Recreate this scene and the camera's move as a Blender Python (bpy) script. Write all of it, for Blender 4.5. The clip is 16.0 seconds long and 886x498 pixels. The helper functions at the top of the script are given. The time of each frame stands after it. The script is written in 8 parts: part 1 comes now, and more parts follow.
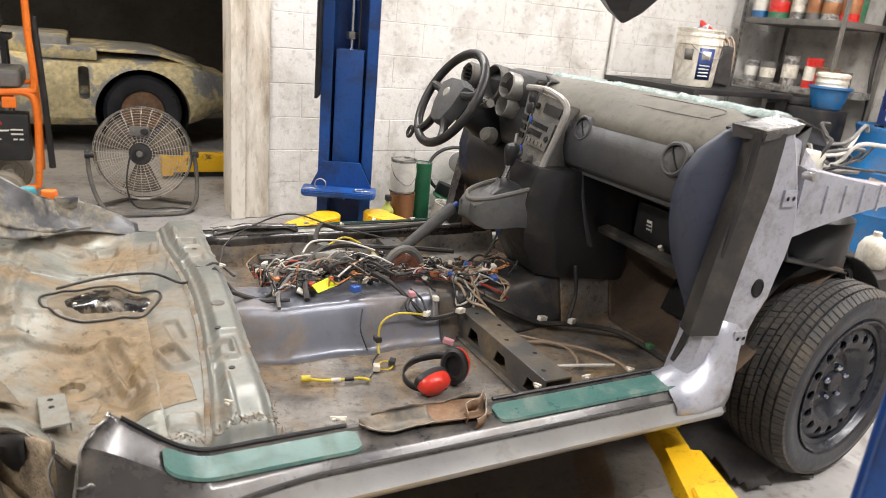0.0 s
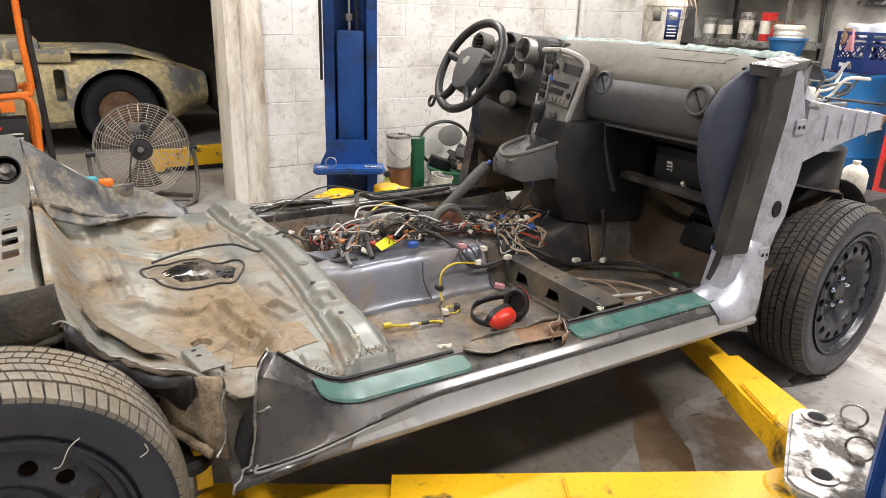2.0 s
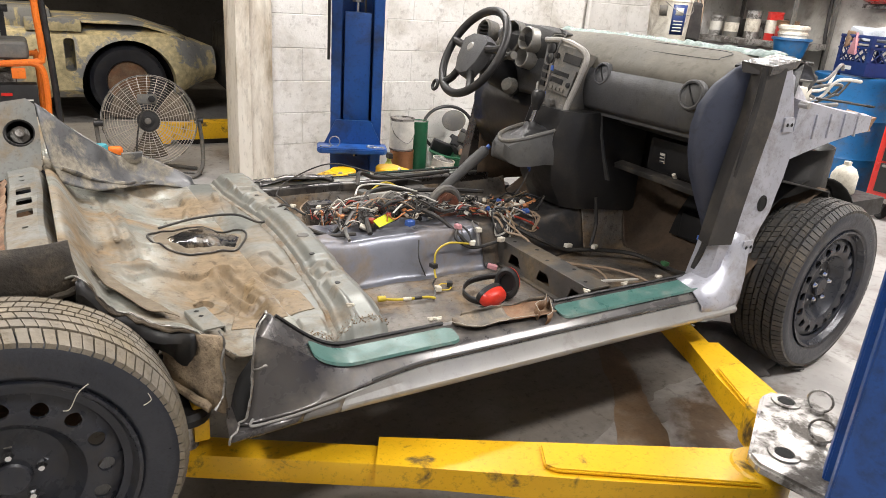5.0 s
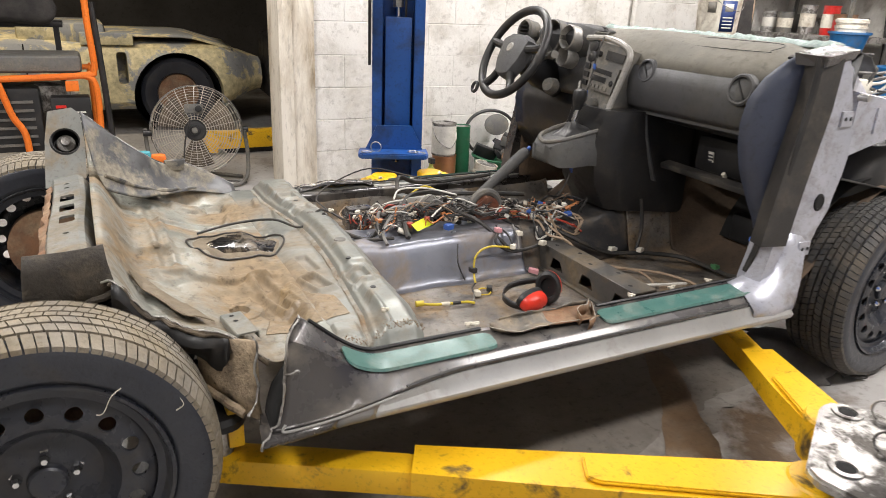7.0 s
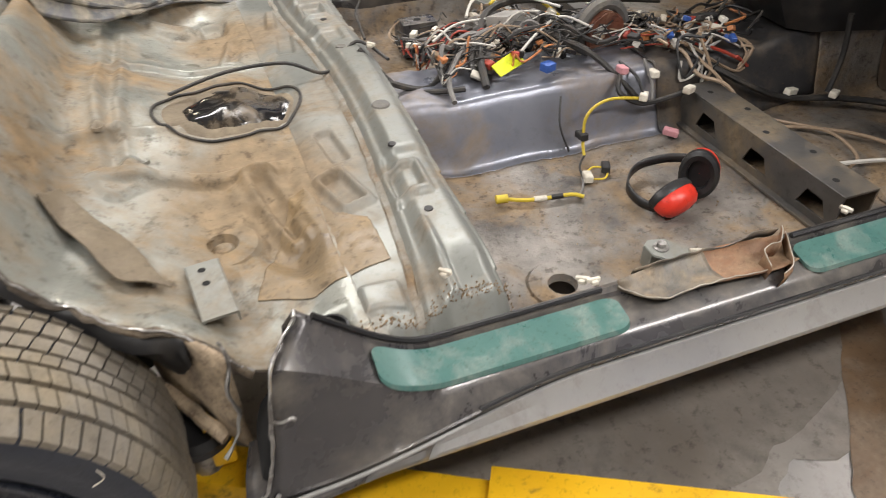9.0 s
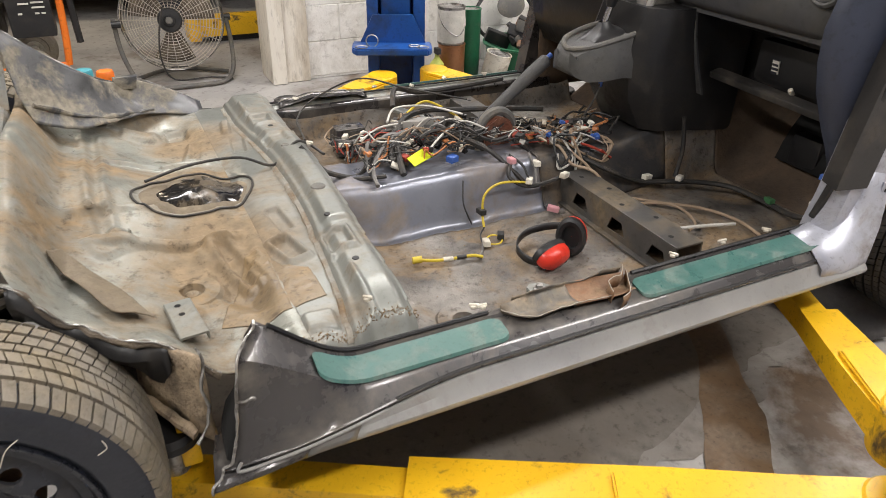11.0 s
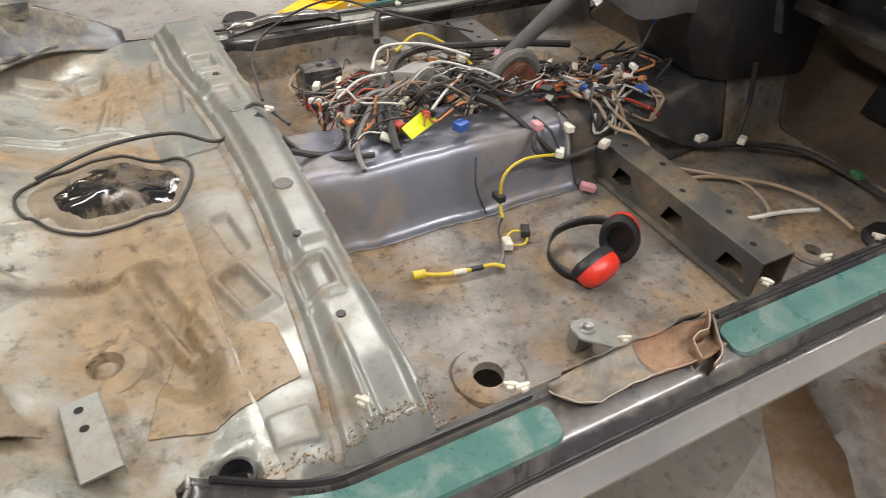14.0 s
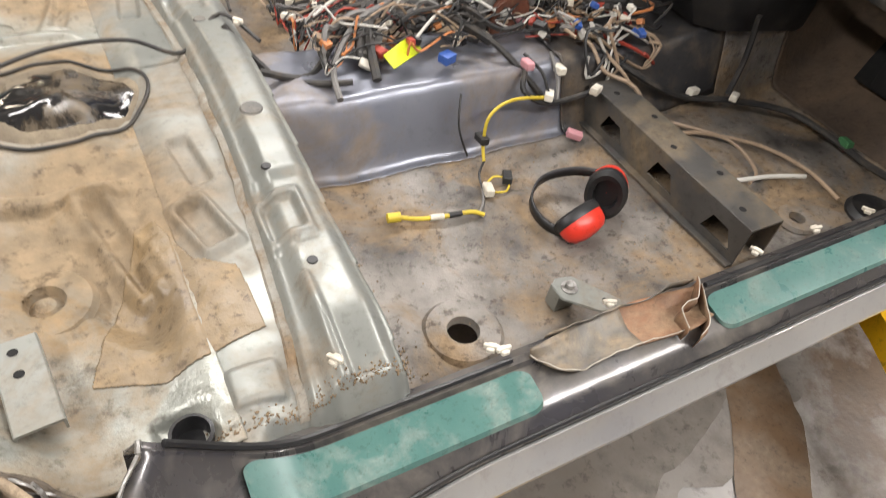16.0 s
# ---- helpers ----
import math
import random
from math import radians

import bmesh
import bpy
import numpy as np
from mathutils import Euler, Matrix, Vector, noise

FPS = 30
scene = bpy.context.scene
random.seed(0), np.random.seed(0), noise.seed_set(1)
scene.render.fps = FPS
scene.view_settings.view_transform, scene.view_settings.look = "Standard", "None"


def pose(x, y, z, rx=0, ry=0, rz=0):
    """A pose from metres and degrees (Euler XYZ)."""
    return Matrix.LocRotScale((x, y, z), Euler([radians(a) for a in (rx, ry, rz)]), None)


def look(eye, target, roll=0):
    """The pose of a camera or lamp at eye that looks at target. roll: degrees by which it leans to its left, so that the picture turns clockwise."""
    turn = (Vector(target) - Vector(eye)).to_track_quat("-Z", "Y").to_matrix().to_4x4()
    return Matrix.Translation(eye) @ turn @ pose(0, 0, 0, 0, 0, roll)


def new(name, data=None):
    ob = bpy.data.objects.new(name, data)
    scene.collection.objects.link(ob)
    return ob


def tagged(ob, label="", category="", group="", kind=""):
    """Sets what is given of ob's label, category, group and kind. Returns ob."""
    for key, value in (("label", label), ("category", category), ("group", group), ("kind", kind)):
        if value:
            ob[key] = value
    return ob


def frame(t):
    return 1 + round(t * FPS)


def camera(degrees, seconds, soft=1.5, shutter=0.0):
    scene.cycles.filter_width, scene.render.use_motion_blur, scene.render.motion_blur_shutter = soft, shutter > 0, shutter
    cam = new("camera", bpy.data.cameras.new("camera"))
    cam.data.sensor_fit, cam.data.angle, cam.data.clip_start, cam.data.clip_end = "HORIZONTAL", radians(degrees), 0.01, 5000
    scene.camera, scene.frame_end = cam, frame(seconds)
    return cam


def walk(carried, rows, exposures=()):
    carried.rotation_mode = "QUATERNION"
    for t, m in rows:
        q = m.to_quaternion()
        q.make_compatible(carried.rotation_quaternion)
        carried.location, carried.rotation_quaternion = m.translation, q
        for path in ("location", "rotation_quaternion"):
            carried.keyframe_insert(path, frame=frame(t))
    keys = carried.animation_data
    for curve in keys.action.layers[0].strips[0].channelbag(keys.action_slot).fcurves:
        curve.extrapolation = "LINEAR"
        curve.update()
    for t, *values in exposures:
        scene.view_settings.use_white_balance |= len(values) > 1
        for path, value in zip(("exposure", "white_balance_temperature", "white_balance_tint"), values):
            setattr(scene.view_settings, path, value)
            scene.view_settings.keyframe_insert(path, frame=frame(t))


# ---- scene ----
cam = camera(65.5, 16.0, soft=0.75, shutter=0.35)
PATH = [
    (0, (-0.079, -1.15, 1.266), (0.811, 0.531, 0.647), 5.5),
    (0.5, (-0.158, -1.037, 1.252), (0.797, 0.602, 0.617), 0.9),
    (1, (-0.232, -1.042, 1.261), (0.8, 0.549, 0.627), 2.7),
    (1.5, (-0.361, -1.115, 1.225), (0.709, 0.451, 0.592), 2.3),
    (2, (-0.442, -1.196, 1.215), (0.556, 0.409, 0.561), 1.8),
    (2.5, (-0.476, -1.225, 1.218), (0.522, 0.37, 0.538), 2.2),
    (3, (-0.478, -1.228, 1.215), (0.522, 0.369, 0.543), 3.0),
    (3.5, (-0.477, -1.22, 1.214), (0.544, 0.369, 0.556), 3.1),
    (4, (-0.483, -1.211, 1.208), (0.529, 0.363, 0.504), 3.9),
    (4.2, (-0.485, -1.21, 1.21), (0.525, 0.369, 0.512), 3.9),
    (6.3, (-0.431, -1.408, 1.224), (0.511, 0.215, 0.531), 4.1),
    (6.5, (-0.43, -1.405, 1.215), (0.492, 0.228, 0.519), 3.0),
    (7, (-0.428, -1.254, 1.197), (0.447, 0.411, 0.517), 2.5),
    (7.5, (-0.413, -1.081, 1.183), (0.44, 0.54, 0.38), 2.3),
    (8, (-0.3, -0.902, 1.185), (0.477, 0.683, 0.244), 3.9),
    (8.5, (-0.185, -0.757, 1.173), (0.369, 0.824, 0.081), -0.2),
    (8.8, (-0.136, -0.657, 1.157), (0.359, 0.829, -0.087), -1.5),
    (9, (-0.127, -0.577, 1.152), (0.425, 0.857, -0.129), 0.0),
    (9.5, (-0.086, -0.521, 1.19), (0.585, 0.837, -0.116), 1.3),
    (9.7, (-0.085, -0.551, 1.22), (0.639, 0.877, 0.021), 1.4),
    (11.8, (-0.284, -1.013, 1.248), (0.519, 0.549, 0.29), 2.0),
    (12, (-0.27, -1.01, 1.251), (0.552, 0.552, 0.311), 1.8),
    (12.5, (-0.189, -0.907, 1.234), (0.618, 0.65, 0.273), 2.1),
    (13, (-0.123, -0.744, 1.215), (0.483, 0.749, 0.03), 3.9),
    (13.5, (-0.092, -0.518, 1.205), (0.54, 0.895, -0.061), 3.5),
    (14, (-0.061, -0.421, 1.217), (0.711, 0.903, -0.068), 3.3),
    (14.5, (-0.046, -0.426, 1.232), (0.793, 0.872, -0.037), 5.0),
    (15, (-0.048, -0.432, 1.245), (0.79, 0.896, 0.006), 4.5),
    (15.5, (-0.066, -0.393, 1.21), (0.818, 0.882, -0.052), 7.6),
    (16, (-0.058, -0.334, 1.18), (0.777, 0.798, -0.241), 11.4),
]
walk(cam, [(t, look(eye, target, roll)) for t, eye, target, roll in PATH],
     [(0.0, 0.0), (2.0, 0.0), (4.2, -0.01), (6.5, 0.03), (8.0, -0.04), (9.5, -0.10), (12.0, -0.12), (13.5, -0.19), (14.5, 0.08), (16.0, 0.17)])

# ---------------------------------------------------------------- light
world = bpy.data.worlds.new("world")
scene.world = world
world.use_nodes = True
world.node_tree.nodes["Background"].inputs[0].default_value = (0.30, 0.33, 0.38, 1)
world.node_tree.nodes["Background"].inputs[1].default_value = 0.05


def tube_lamp(x, y, z, sx, sy, watts, colour=(1.0, 0.955, 0.925)):
    data = bpy.data.lights.new("ceiling_lamp", "AREA")
    data.shape, data.size, data.size_y, data.energy, data.color = "RECTANGLE", sx, sy, watts, colour
    ob = new("ceiling_lamp", data)
    ob.location = (x, y, z)
    return ob


tube_lamp(1.6, -1.35, 2.92, 2.8, 0.30, 138)
tube_lamp(0.9, 2.2, 2.92, 2.6, 0.30, 112)
tube_lamp(3.6, 0.6, 2.92, 0.30, 2.4, 145)
tube_lamp(-1.9, 0.4, 2.92, 0.30, 2.4, 120)
# unseen warm fill lamp, added to brighten the old car in the store
tube_lamp(-0.9, 4.9, 2.60, 0.5, 0.5, 34, (1.0, 0.85, 0.65))


# ---------------------------------------------------------------- mesh helpers
def box(x0, x1, y0, y1, z0, z1, bev=0.0, seg=2):
    bm = bmesh.new()
    bmesh.ops.create_cube(bm, size=1.0)
    for v in bm.verts:
        v.co = Vector(((x0 + x1) / 2 + v.co.x * (x1 - x0), (y0 + y1) / 2 + v.co.y * (y1 - y0), (z0 + z1) / 2 + v.co.z * (z1 - z0)))
    if bev > 0:
        bmesh.ops.bevel(bm, geom=bm.edges[:], offset=bev, segments=seg, affect="EDGES", profile=0.6)
    return bm


def join(*bms):
    out = bmesh.new()
    for b in bms:
        me = bpy.data.meshes.new("tmp")
        b.to_mesh(me)
        out.from_mesh(me)
        bpy.data.meshes.remove(me)
        b.free()
    return out


def moved(bm, m):
    bmesh.ops.transform(bm, matrix=m, verts=bm.verts[:])
    return bm


def loft(sections, closed=False, caps=False):
    bm = bmesh.new()
    rows = [[bm.verts.new(p) for p in s] for s in sections]
    n = len(rows[0])
    for a, b in zip(rows, rows[1:]):
        for i in range(n if closed else n - 1):
            j = (i + 1) % n
            bm.faces.new((a[i], a[j], b[j], b[i]))
    if caps:
        bm.faces.new(rows[0][::-1])
        bm.faces.new(rows[-1])
    bmesh.ops.recalc_face_normals(bm, faces=bm.faces[:])
    return bm


def turned(profile, seg=32, m=None):
    """A profile of (radius, height) turned about z, then laid by m."""
    rows = [[(r * math.cos(2 * math.pi * k / seg), r * math.sin(2 * math.pi * k / seg), h) for k in range(seg)] for r, h in profile]
    bm = loft(rows, closed=True)
    bmesh.ops.remove_doubles(bm, verts=bm.verts[:], dist=1e-5)
    if m is not None:
        moved(bm, m)
    return bm


def rod(a, b, r, seg=12, r2=None):
    a, b = Vector(a), Vector(b)
    m = Matrix.Translation(a) @ (b - a).to_track_quat("Z", "Y").to_matrix().to_4x4()
    h = (b - a).length
    return turned([(0, 0), (r, 0), (r if r2 is None else r2, h), (0, h)], seg, m)


def curve_points(pts, steps=6, closed=False):
    """A smooth line through the points."""
    p = [Vector(q) for q in pts]
    n = len(p)
    out = []
    for i in range(n if closed else n - 1):
        if closed:
            a, b, c, d = p[i - 1], p[i], p[(i + 1) % n], p[(i + 2) % n]
        else:
            a, b, c, d = p[max(i - 1, 0)], p[i], p[i + 1], p[min(i + 2, n - 1)]
        for k in range(steps):
            t = k / steps
            out.append(0.5 * ((2 * b) + (c - a) * t + (2 * a - 5 * b + 4 * c - d) * t * t + (3 * b - a - 3 * c + d) * t ** 3))
    if not closed:
        out.append(p[-1])
    return out


def tube(pts, r, seg=6, steps=5, closed=False, smooth=True):
    p = curve_points(pts, steps, closed) if smooth else [Vector(q) for q in pts]
    n = len(p)
    rows, up = [], None
    for i in range(n):
        d = (p[(i + 1) % n] - p[i - 1]) if closed else (p[min(i + 1, n - 1)] - p[max(i - 1, 0)])
        d = d.normalized() if d.length > 1e-9 else Vector((1, 0, 0))
        if up is None:
            up = d.orthogonal().normalized()
        up = (up - d * up.dot(d)).normalized()
        side = d.cross(up)
        rows.append([p[i] + r * (math.cos(2 * math.pi * k / seg) * up + math.sin(2 * math.pi * k / seg) * side) for k in range(seg)])
    if closed:
        rows.append(rows[0])
        bm = loft(rows, closed=True)
        bmesh.ops.remove_doubles(bm, verts=bm.verts[:], dist=1e-6)
        return bm
    return loft(rows, closed=True, caps=True)


def slab(outline, lo, hi, axis="z", bev=0.0):
    """A plate: an outline in the two other axes, pushed from lo to hi along the axis."""
    put = {"z": lambda a, b, c: (a, b, c), "y": lambda a, b, c: (a, c, b), "x": lambda a, b, c: (c, a, b)}[axis]
    bm = loft([[put(a, b, lo) for a, b in outline], [put(a, b, hi) for a, b in outline]], closed=True, caps=True)
    if bev > 0:
        bmesh.ops.bevel(bm, geom=bm.edges[:], offset=bev, segments=2, affect="EDGES")
    return bm


def sheet(x0, x1, nx, y0, y1, ny, f, keep=None):
    """A height field z = f(x, y)."""
    bm = bmesh.new()
    xs = [x0 + (x1 - x0) * i / nx for i in range(nx + 1)]
    ys = [y0 + (y1 - y0) * j / ny for j in range(ny + 1)]
    v = {}

    def at(i, j):
        if (i, j) not in v:
            v[i, j] = bm.verts.new((xs[i], ys[j], f(xs[i], ys[j])))
        return v[i, j]

    for i in range(nx):
        for j in range(ny):
            if keep is None or keep((xs[i] + xs[i + 1]) / 2, (ys[j] + ys[j + 1]) / 2):
                bm.faces.new((at(i, j), at(i + 1, j), at(i + 1, j + 1), at(i, j + 1)))
    return bm


def cut(bm, *cutters):
    """bm with the cutters taken out of it."""
    a, b = bpy.data.meshes.new("tmp"), bpy.data.meshes.new("tmp")
    bm.to_mesh(a)
    c = join(*cutters)
    bmesh.ops.recalc_face_normals(c, faces=c.faces[:])
    c.to_mesh(b)
    c.free()
    oa, ob = new("tmp", a), new("tmp", b)
    mod = oa.modifiers.new("cut", "BOOLEAN")
    mod.operation, mod.object, mod.solver = "DIFFERENCE", ob, "EXACT"
    mod.use_self = True
    bpy.context.view_layer.update()
    done = bpy.data.meshes.new_from_object(oa.evaluated_get(bpy.context.evaluated_depsgraph_get()))
    out = bmesh.new()
    out.from_mesh(done)
    for o in (oa, ob):
        bpy.data.objects.remove(o)
    for me in (a, b, done):
        bpy.data.meshes.remove(me)
    bm.free()
    return out


def rough_up(bm, amount, scale, seed=0.0):
    for v in bm.verts:
        v.co += amount * Vector(noise.noise_vector(v.co * scale + Vector((seed, seed * 2, 0))))
    return bm


def smoothstep(a, b, x):
    t = min(max((x - a) / (b - a), 0.0), 1.0)
    return t * t * (3 - 2 * t)


def finish(ob, bm, material, smooth=True, angle=35):
    me = ob.data
    if smooth:
        sharp = radians(angle)
        for f in bm.faces:
            f.smooth = True
        for e in bm.edges:
            e.smooth = len(e.link_faces) != 2 or e.calc_face_angle(4.0) < sharp
    bm.to_mesh(me)
    bm.free()
    me.materials.append(material)
    return ob


def thing(name, loc, label, category, group="", kind=""):
    ob = new(name)
    ob.empty_display_size = 0.1
    ob.location = loc
    return tagged(ob, label, category, group, kind)


def part(name, bm, material, parent, label="", smooth=True, solid=0.0, angle=35):
    ob = finish(new(name, bpy.data.meshes.new(name)), bm, material, smooth, angle)
    ob.parent = parent
    if parent.type == "EMPTY":
        ob.matrix_parent_inverse = Matrix.Translation(parent.location).inverted()
    if solid:
        mod = ob.modifiers.new("thick", "SOLIDIFY")
        mod.thickness, mod.offset = solid, -1.0
    return tagged(ob, label)


def single(name, bm, material, label, category="", group="", kind="", smooth=True, solid=0.0):
    ob = finish(new(name, bpy.data.meshes.new(name)), bm, material, smooth)
    if solid:
        mod = ob.modifiers.new("thick", "SOLIDIFY")
        mod.thickness, mod.offset = solid, -1.0
    return tagged(ob, label, category, group, kind)


# ---------------------------------------------------------------- materials
def surf(name, c1, c2, rough=0.5, metal=0.0, scale=6.0, bump=0.15, grain=90.0, dirt=None, amount=0.5, dscale=3.0, drough=0.85, spread=0.12, coat=0.0, stretch=None, speck=0.35, heaps=(), placed=False):
    """Two tones mixed by a broad noise, fine grain in the relief, and a layer of dirt in patches of its own."""
    m = bpy.data.materials.new(name)
    m.use_nodes = True
    nt = m.node_tree
    n, l = nt.nodes, nt.links
    b = n["Principled BSDF"]
    tc = n.new("ShaderNodeTexCoord")
    coord = n.new("ShaderNodeNewGeometry").outputs["Position"] if placed else tc.outputs["Object"]
    if stretch:
        mp = n.new("ShaderNodeMapping")
        mp.inputs["Scale"].default_value = stretch
        l.new(coord, mp.inputs["Vector"])
        coord = mp.outputs["Vector"]

    def tex(s, detail=5.0, r=0.6, dist=0.0):
        t = n.new("ShaderNodeTexNoise")
        t.inputs["Scale"].default_value, t.inputs["Detail"].default_value, t.inputs["Roughness"].default_value = s, detail, r
        t.inputs["Distortion"].default_value = dist
        l.new(coord, t.inputs["Vector"])
        return t.outputs["Fac"]

    def ramp(src, lo, hi):
        r = n.new("ShaderNodeMapRange")
        r.inputs["From Min"].default_value, r.inputs["From Max"].default_value = lo, hi
        l.new(src, r.inputs["Value"])
        return r.outputs["Result"]

    def mix(fac, a, c):
        x = n.new("ShaderNodeMix")
        x.data_type = "RGBA"
        l.new(fac, x.inputs[0])
        for sock, v in ((x.inputs[6], a), (x.inputs[7], c)):
            if isinstance(v, tuple):
                sock.default_value = (*v, 1)
            else:
                l.new(v, sock)
        return x.outputs[2]

    col = mix(ramp(tex(scale, 6), 0.35, 0.65), c1, c2)
    rg = ramp(tex(scale * 2.3, 4), 0.2, 0.8)
    rr = n.new("ShaderNodeMapRange")
    rr.inputs["To Min"].default_value, rr.inputs["To Max"].default_value = max(rough - 0.1, 0.02), min(rough + 0.1, 1.0)
    l.new(rg, rr.inputs["Value"])
    rval = rr.outputs["Result"]
    fine = tex(grain, 3)
    if dirt:
        d1 = ramp(tex(dscale, 8, 0.68, 0.4), 0.5 - spread + (0.5 - amount) * 0.5, 0.5 + spread + (0.5 - amount) * 0.5)
        for hx, hy, hr in heaps:
            dv = n.new("ShaderNodeVectorMath")
            dv.operation = "DISTANCE"
            l.new(coord, dv.inputs[0])
            dv.inputs[1].default_value = (hx, hy, 0.46)
            nz = n.new("ShaderNodeMath")
            nz.operation, nz.inputs[1].default_value, nz.inputs[2].default_value = "MULTIPLY_ADD", -0.45 * hr * 2, hr * 0.45
            l.new(tex(11.0, 7, 0.65), nz.inputs[0])
            ad = n.new("ShaderNodeMath")
            l.new(dv.outputs["Value"], ad.inputs[0])
            l.new(nz.outputs[0], ad.inputs[1])
            hp = n.new("ShaderNodeMapRange")
            hp.inputs["From Min"].default_value, hp.inputs["From Max"].default_value = hr * 1.1, hr * 0.55
            hp.inputs["To Max"].default_value = 0.9
            l.new(ad.outputs[0], hp.inputs["Value"])
            gt = n.new("ShaderNodeMath")
            gt.operation = "MAXIMUM"
            l.new(d1, gt.inputs[0])
            l.new(hp.outputs["Result"], gt.inputs[1])
            d1 = gt.outputs[0]
        tone = mix(ramp(tex(dscale * 7, 5), 0.3, 0.7), dirt, tuple(0.55 * q for q in dirt))
        col = mix(d1, col, tone)
        rx = n.new("ShaderNodeMix")
        l.new(d1, rx.inputs[0])
        l.new(rval, rx.inputs[2])
        rx.inputs[3].default_value = drough
        rval = rx.outputs[0]
        if metal > 0:
            mx = n.new("ShaderNodeMapRange")
            mx.inputs["To Min"].default_value, mx.inputs["To Max"].default_value = metal, 0.0
            l.new(d1, mx.inputs["Value"])
            l.new(mx.outputs["Result"], b.inputs["Metallic"])
    else:
        b.inputs["Metallic"].default_value = metal
    if speck > 0:
        sp = ramp(tex(max(scale, dscale) * 9, 8, 0.7), 0.54, 0.66)
        sx = n.new("ShaderNodeMath")
        sx.operation, sx.inputs[1].default_value = "MULTIPLY", speck
        l.new(sp, sx.inputs[0])
        dk = n.new("ShaderNodeMix")
        dk.data_type, dk.blend_type = "RGBA", "MULTIPLY"
        l.new(sx.outputs[0], dk.inputs[0])
        l.new(col, dk.inputs[6])
        dk.inputs[7].default_value = (0.22, 0.19, 0.16, 1)
        col = dk.outputs[2]
    l.new(col, b.inputs["Base Color"])
    l.new(rval, b.inputs["Roughness"])
    b.inputs["Coat Weight"].default_value = coat
    b.inputs["Coat Roughness"].default_value = 0.12
    if bump > 0:
        bp = n.new("ShaderNodeBump")
        bp.inputs["Strength"].default_value, bp.inputs["Distance"].default_value = bump, 0.004
        l.new(fine, bp.inputs["Height"])
        l.new(bp.outputs["Normal"], b.inputs["Normal"])
    return m


BROWN = (0.30, 0.20, 0.105)
DUST = (0.33, 0.28, 0.20)
M_concrete = surf("concrete", (0.42, 0.405, 0.39), (0.28, 0.27, 0.262), 0.58, scale=2.2, bump=0.25, grain=60, dirt=(0.12, 0.078, 0.045), amount=0.34, dscale=1.15, drough=0.45, spread=0.07, speck=0.5)
M_block = surf("painted_block", (0.74, 0.725, 0.695), (0.66, 0.642, 0.605), 0.72, scale=2.0, bump=1.0, grain=45, dirt=(0.50, 0.46, 0.39), amount=0.30, dscale=2.2, placed=True)
M_mortar = surf("painted_mortar", (0.70, 0.685, 0.655), (0.62, 0.60, 0.565), 0.85, scale=4.0, bump=0.9, grain=70)
M_plaster = surf("shop_wall_paint", (0.60, 0.58, 0.54), (0.48, 0.46, 0.42), 0.8, scale=1.5, bump=0.4, grain=40, dirt=(0.25, 0.22, 0.18), amount=0.35, dscale=1.3)
# the dimness of the store room is put into this wall colour
M_shadewall = surf("store_wall_with_shade", (0.10, 0.095, 0.09), (0.06, 0.055, 0.05), 0.9, scale=1.5)
M_ceiling = surf("ceiling_board", (0.55, 0.54, 0.51), (0.45, 0.44, 0.41), 0.9, scale=1.0)
M_wood = surf("old_painted_wood", (0.80, 0.755, 0.67), (0.70, 0.645, 0.55), 0.7, scale=5.0, bump=0.5, grain=50, dirt=(0.40, 0.31, 0.20), amount=0.33, dscale=5, stretch=(1, 1, 0.25))
M_blue = surf("blue_lift_paint", (0.012, 0.075, 0.30), (0.010, 0.060, 0.24), 0.38, scale=3.0, bump=0.08, dirt=(0.02, 0.03, 0.06), amount=0.25, dscale=6, drough=0.5)
M_yellow = surf("yellow_lift_paint", (0.80, 0.47, 0.012), (0.72, 0.40, 0.010), 0.38, scale=4.0, bump=0.1, dirt=(0.16, 0.10, 0.03), amount=0.26, dscale=9, drough=0.6, spread=0.05)
M_steel = surf("worn_bright_steel", (0.48, 0.47, 0.45), (0.34, 0.33, 0.315), 0.40, metal=0.85, scale=9, bump=0.2, dirt=(0.12, 0.108, 0.095), amount=0.46, dscale=14, spread=0.06)
M_chrome = surf("chrome", (0.75, 0.75, 0.75), (0.6, 0.6, 0.6), 0.15, metal=1.0, bump=0.0)
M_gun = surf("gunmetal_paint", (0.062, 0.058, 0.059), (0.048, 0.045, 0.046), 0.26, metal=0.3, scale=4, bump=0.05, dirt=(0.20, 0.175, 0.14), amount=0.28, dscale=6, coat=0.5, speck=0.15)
# gunmetal paled to silver-grey: the light on the tilted skirt is in the colour
M_gunlit = surf("lit_gunmetal_paint", (0.37, 0.367, 0.36), (0.31, 0.307, 0.30), 0.36, metal=0.45, scale=4, bump=0.05, dirt=(0.22, 0.19, 0.16), amount=0.18, dscale=6, coat=0.5, speck=0.12)
M_pan = surf("dusty_grey_floor_metal", (0.31, 0.318, 0.285), (0.18, 0.188, 0.17), 0.32, metal=0.4, scale=4, bump=0.35, grain=120, dirt=(0.27, 0.190, 0.105), amount=0.45, dscale=4.0, spread=0.10, heaps=((-0.06, 0.46, 0.21), (-0.02, 1.12, 0.16)), speck=0.65)
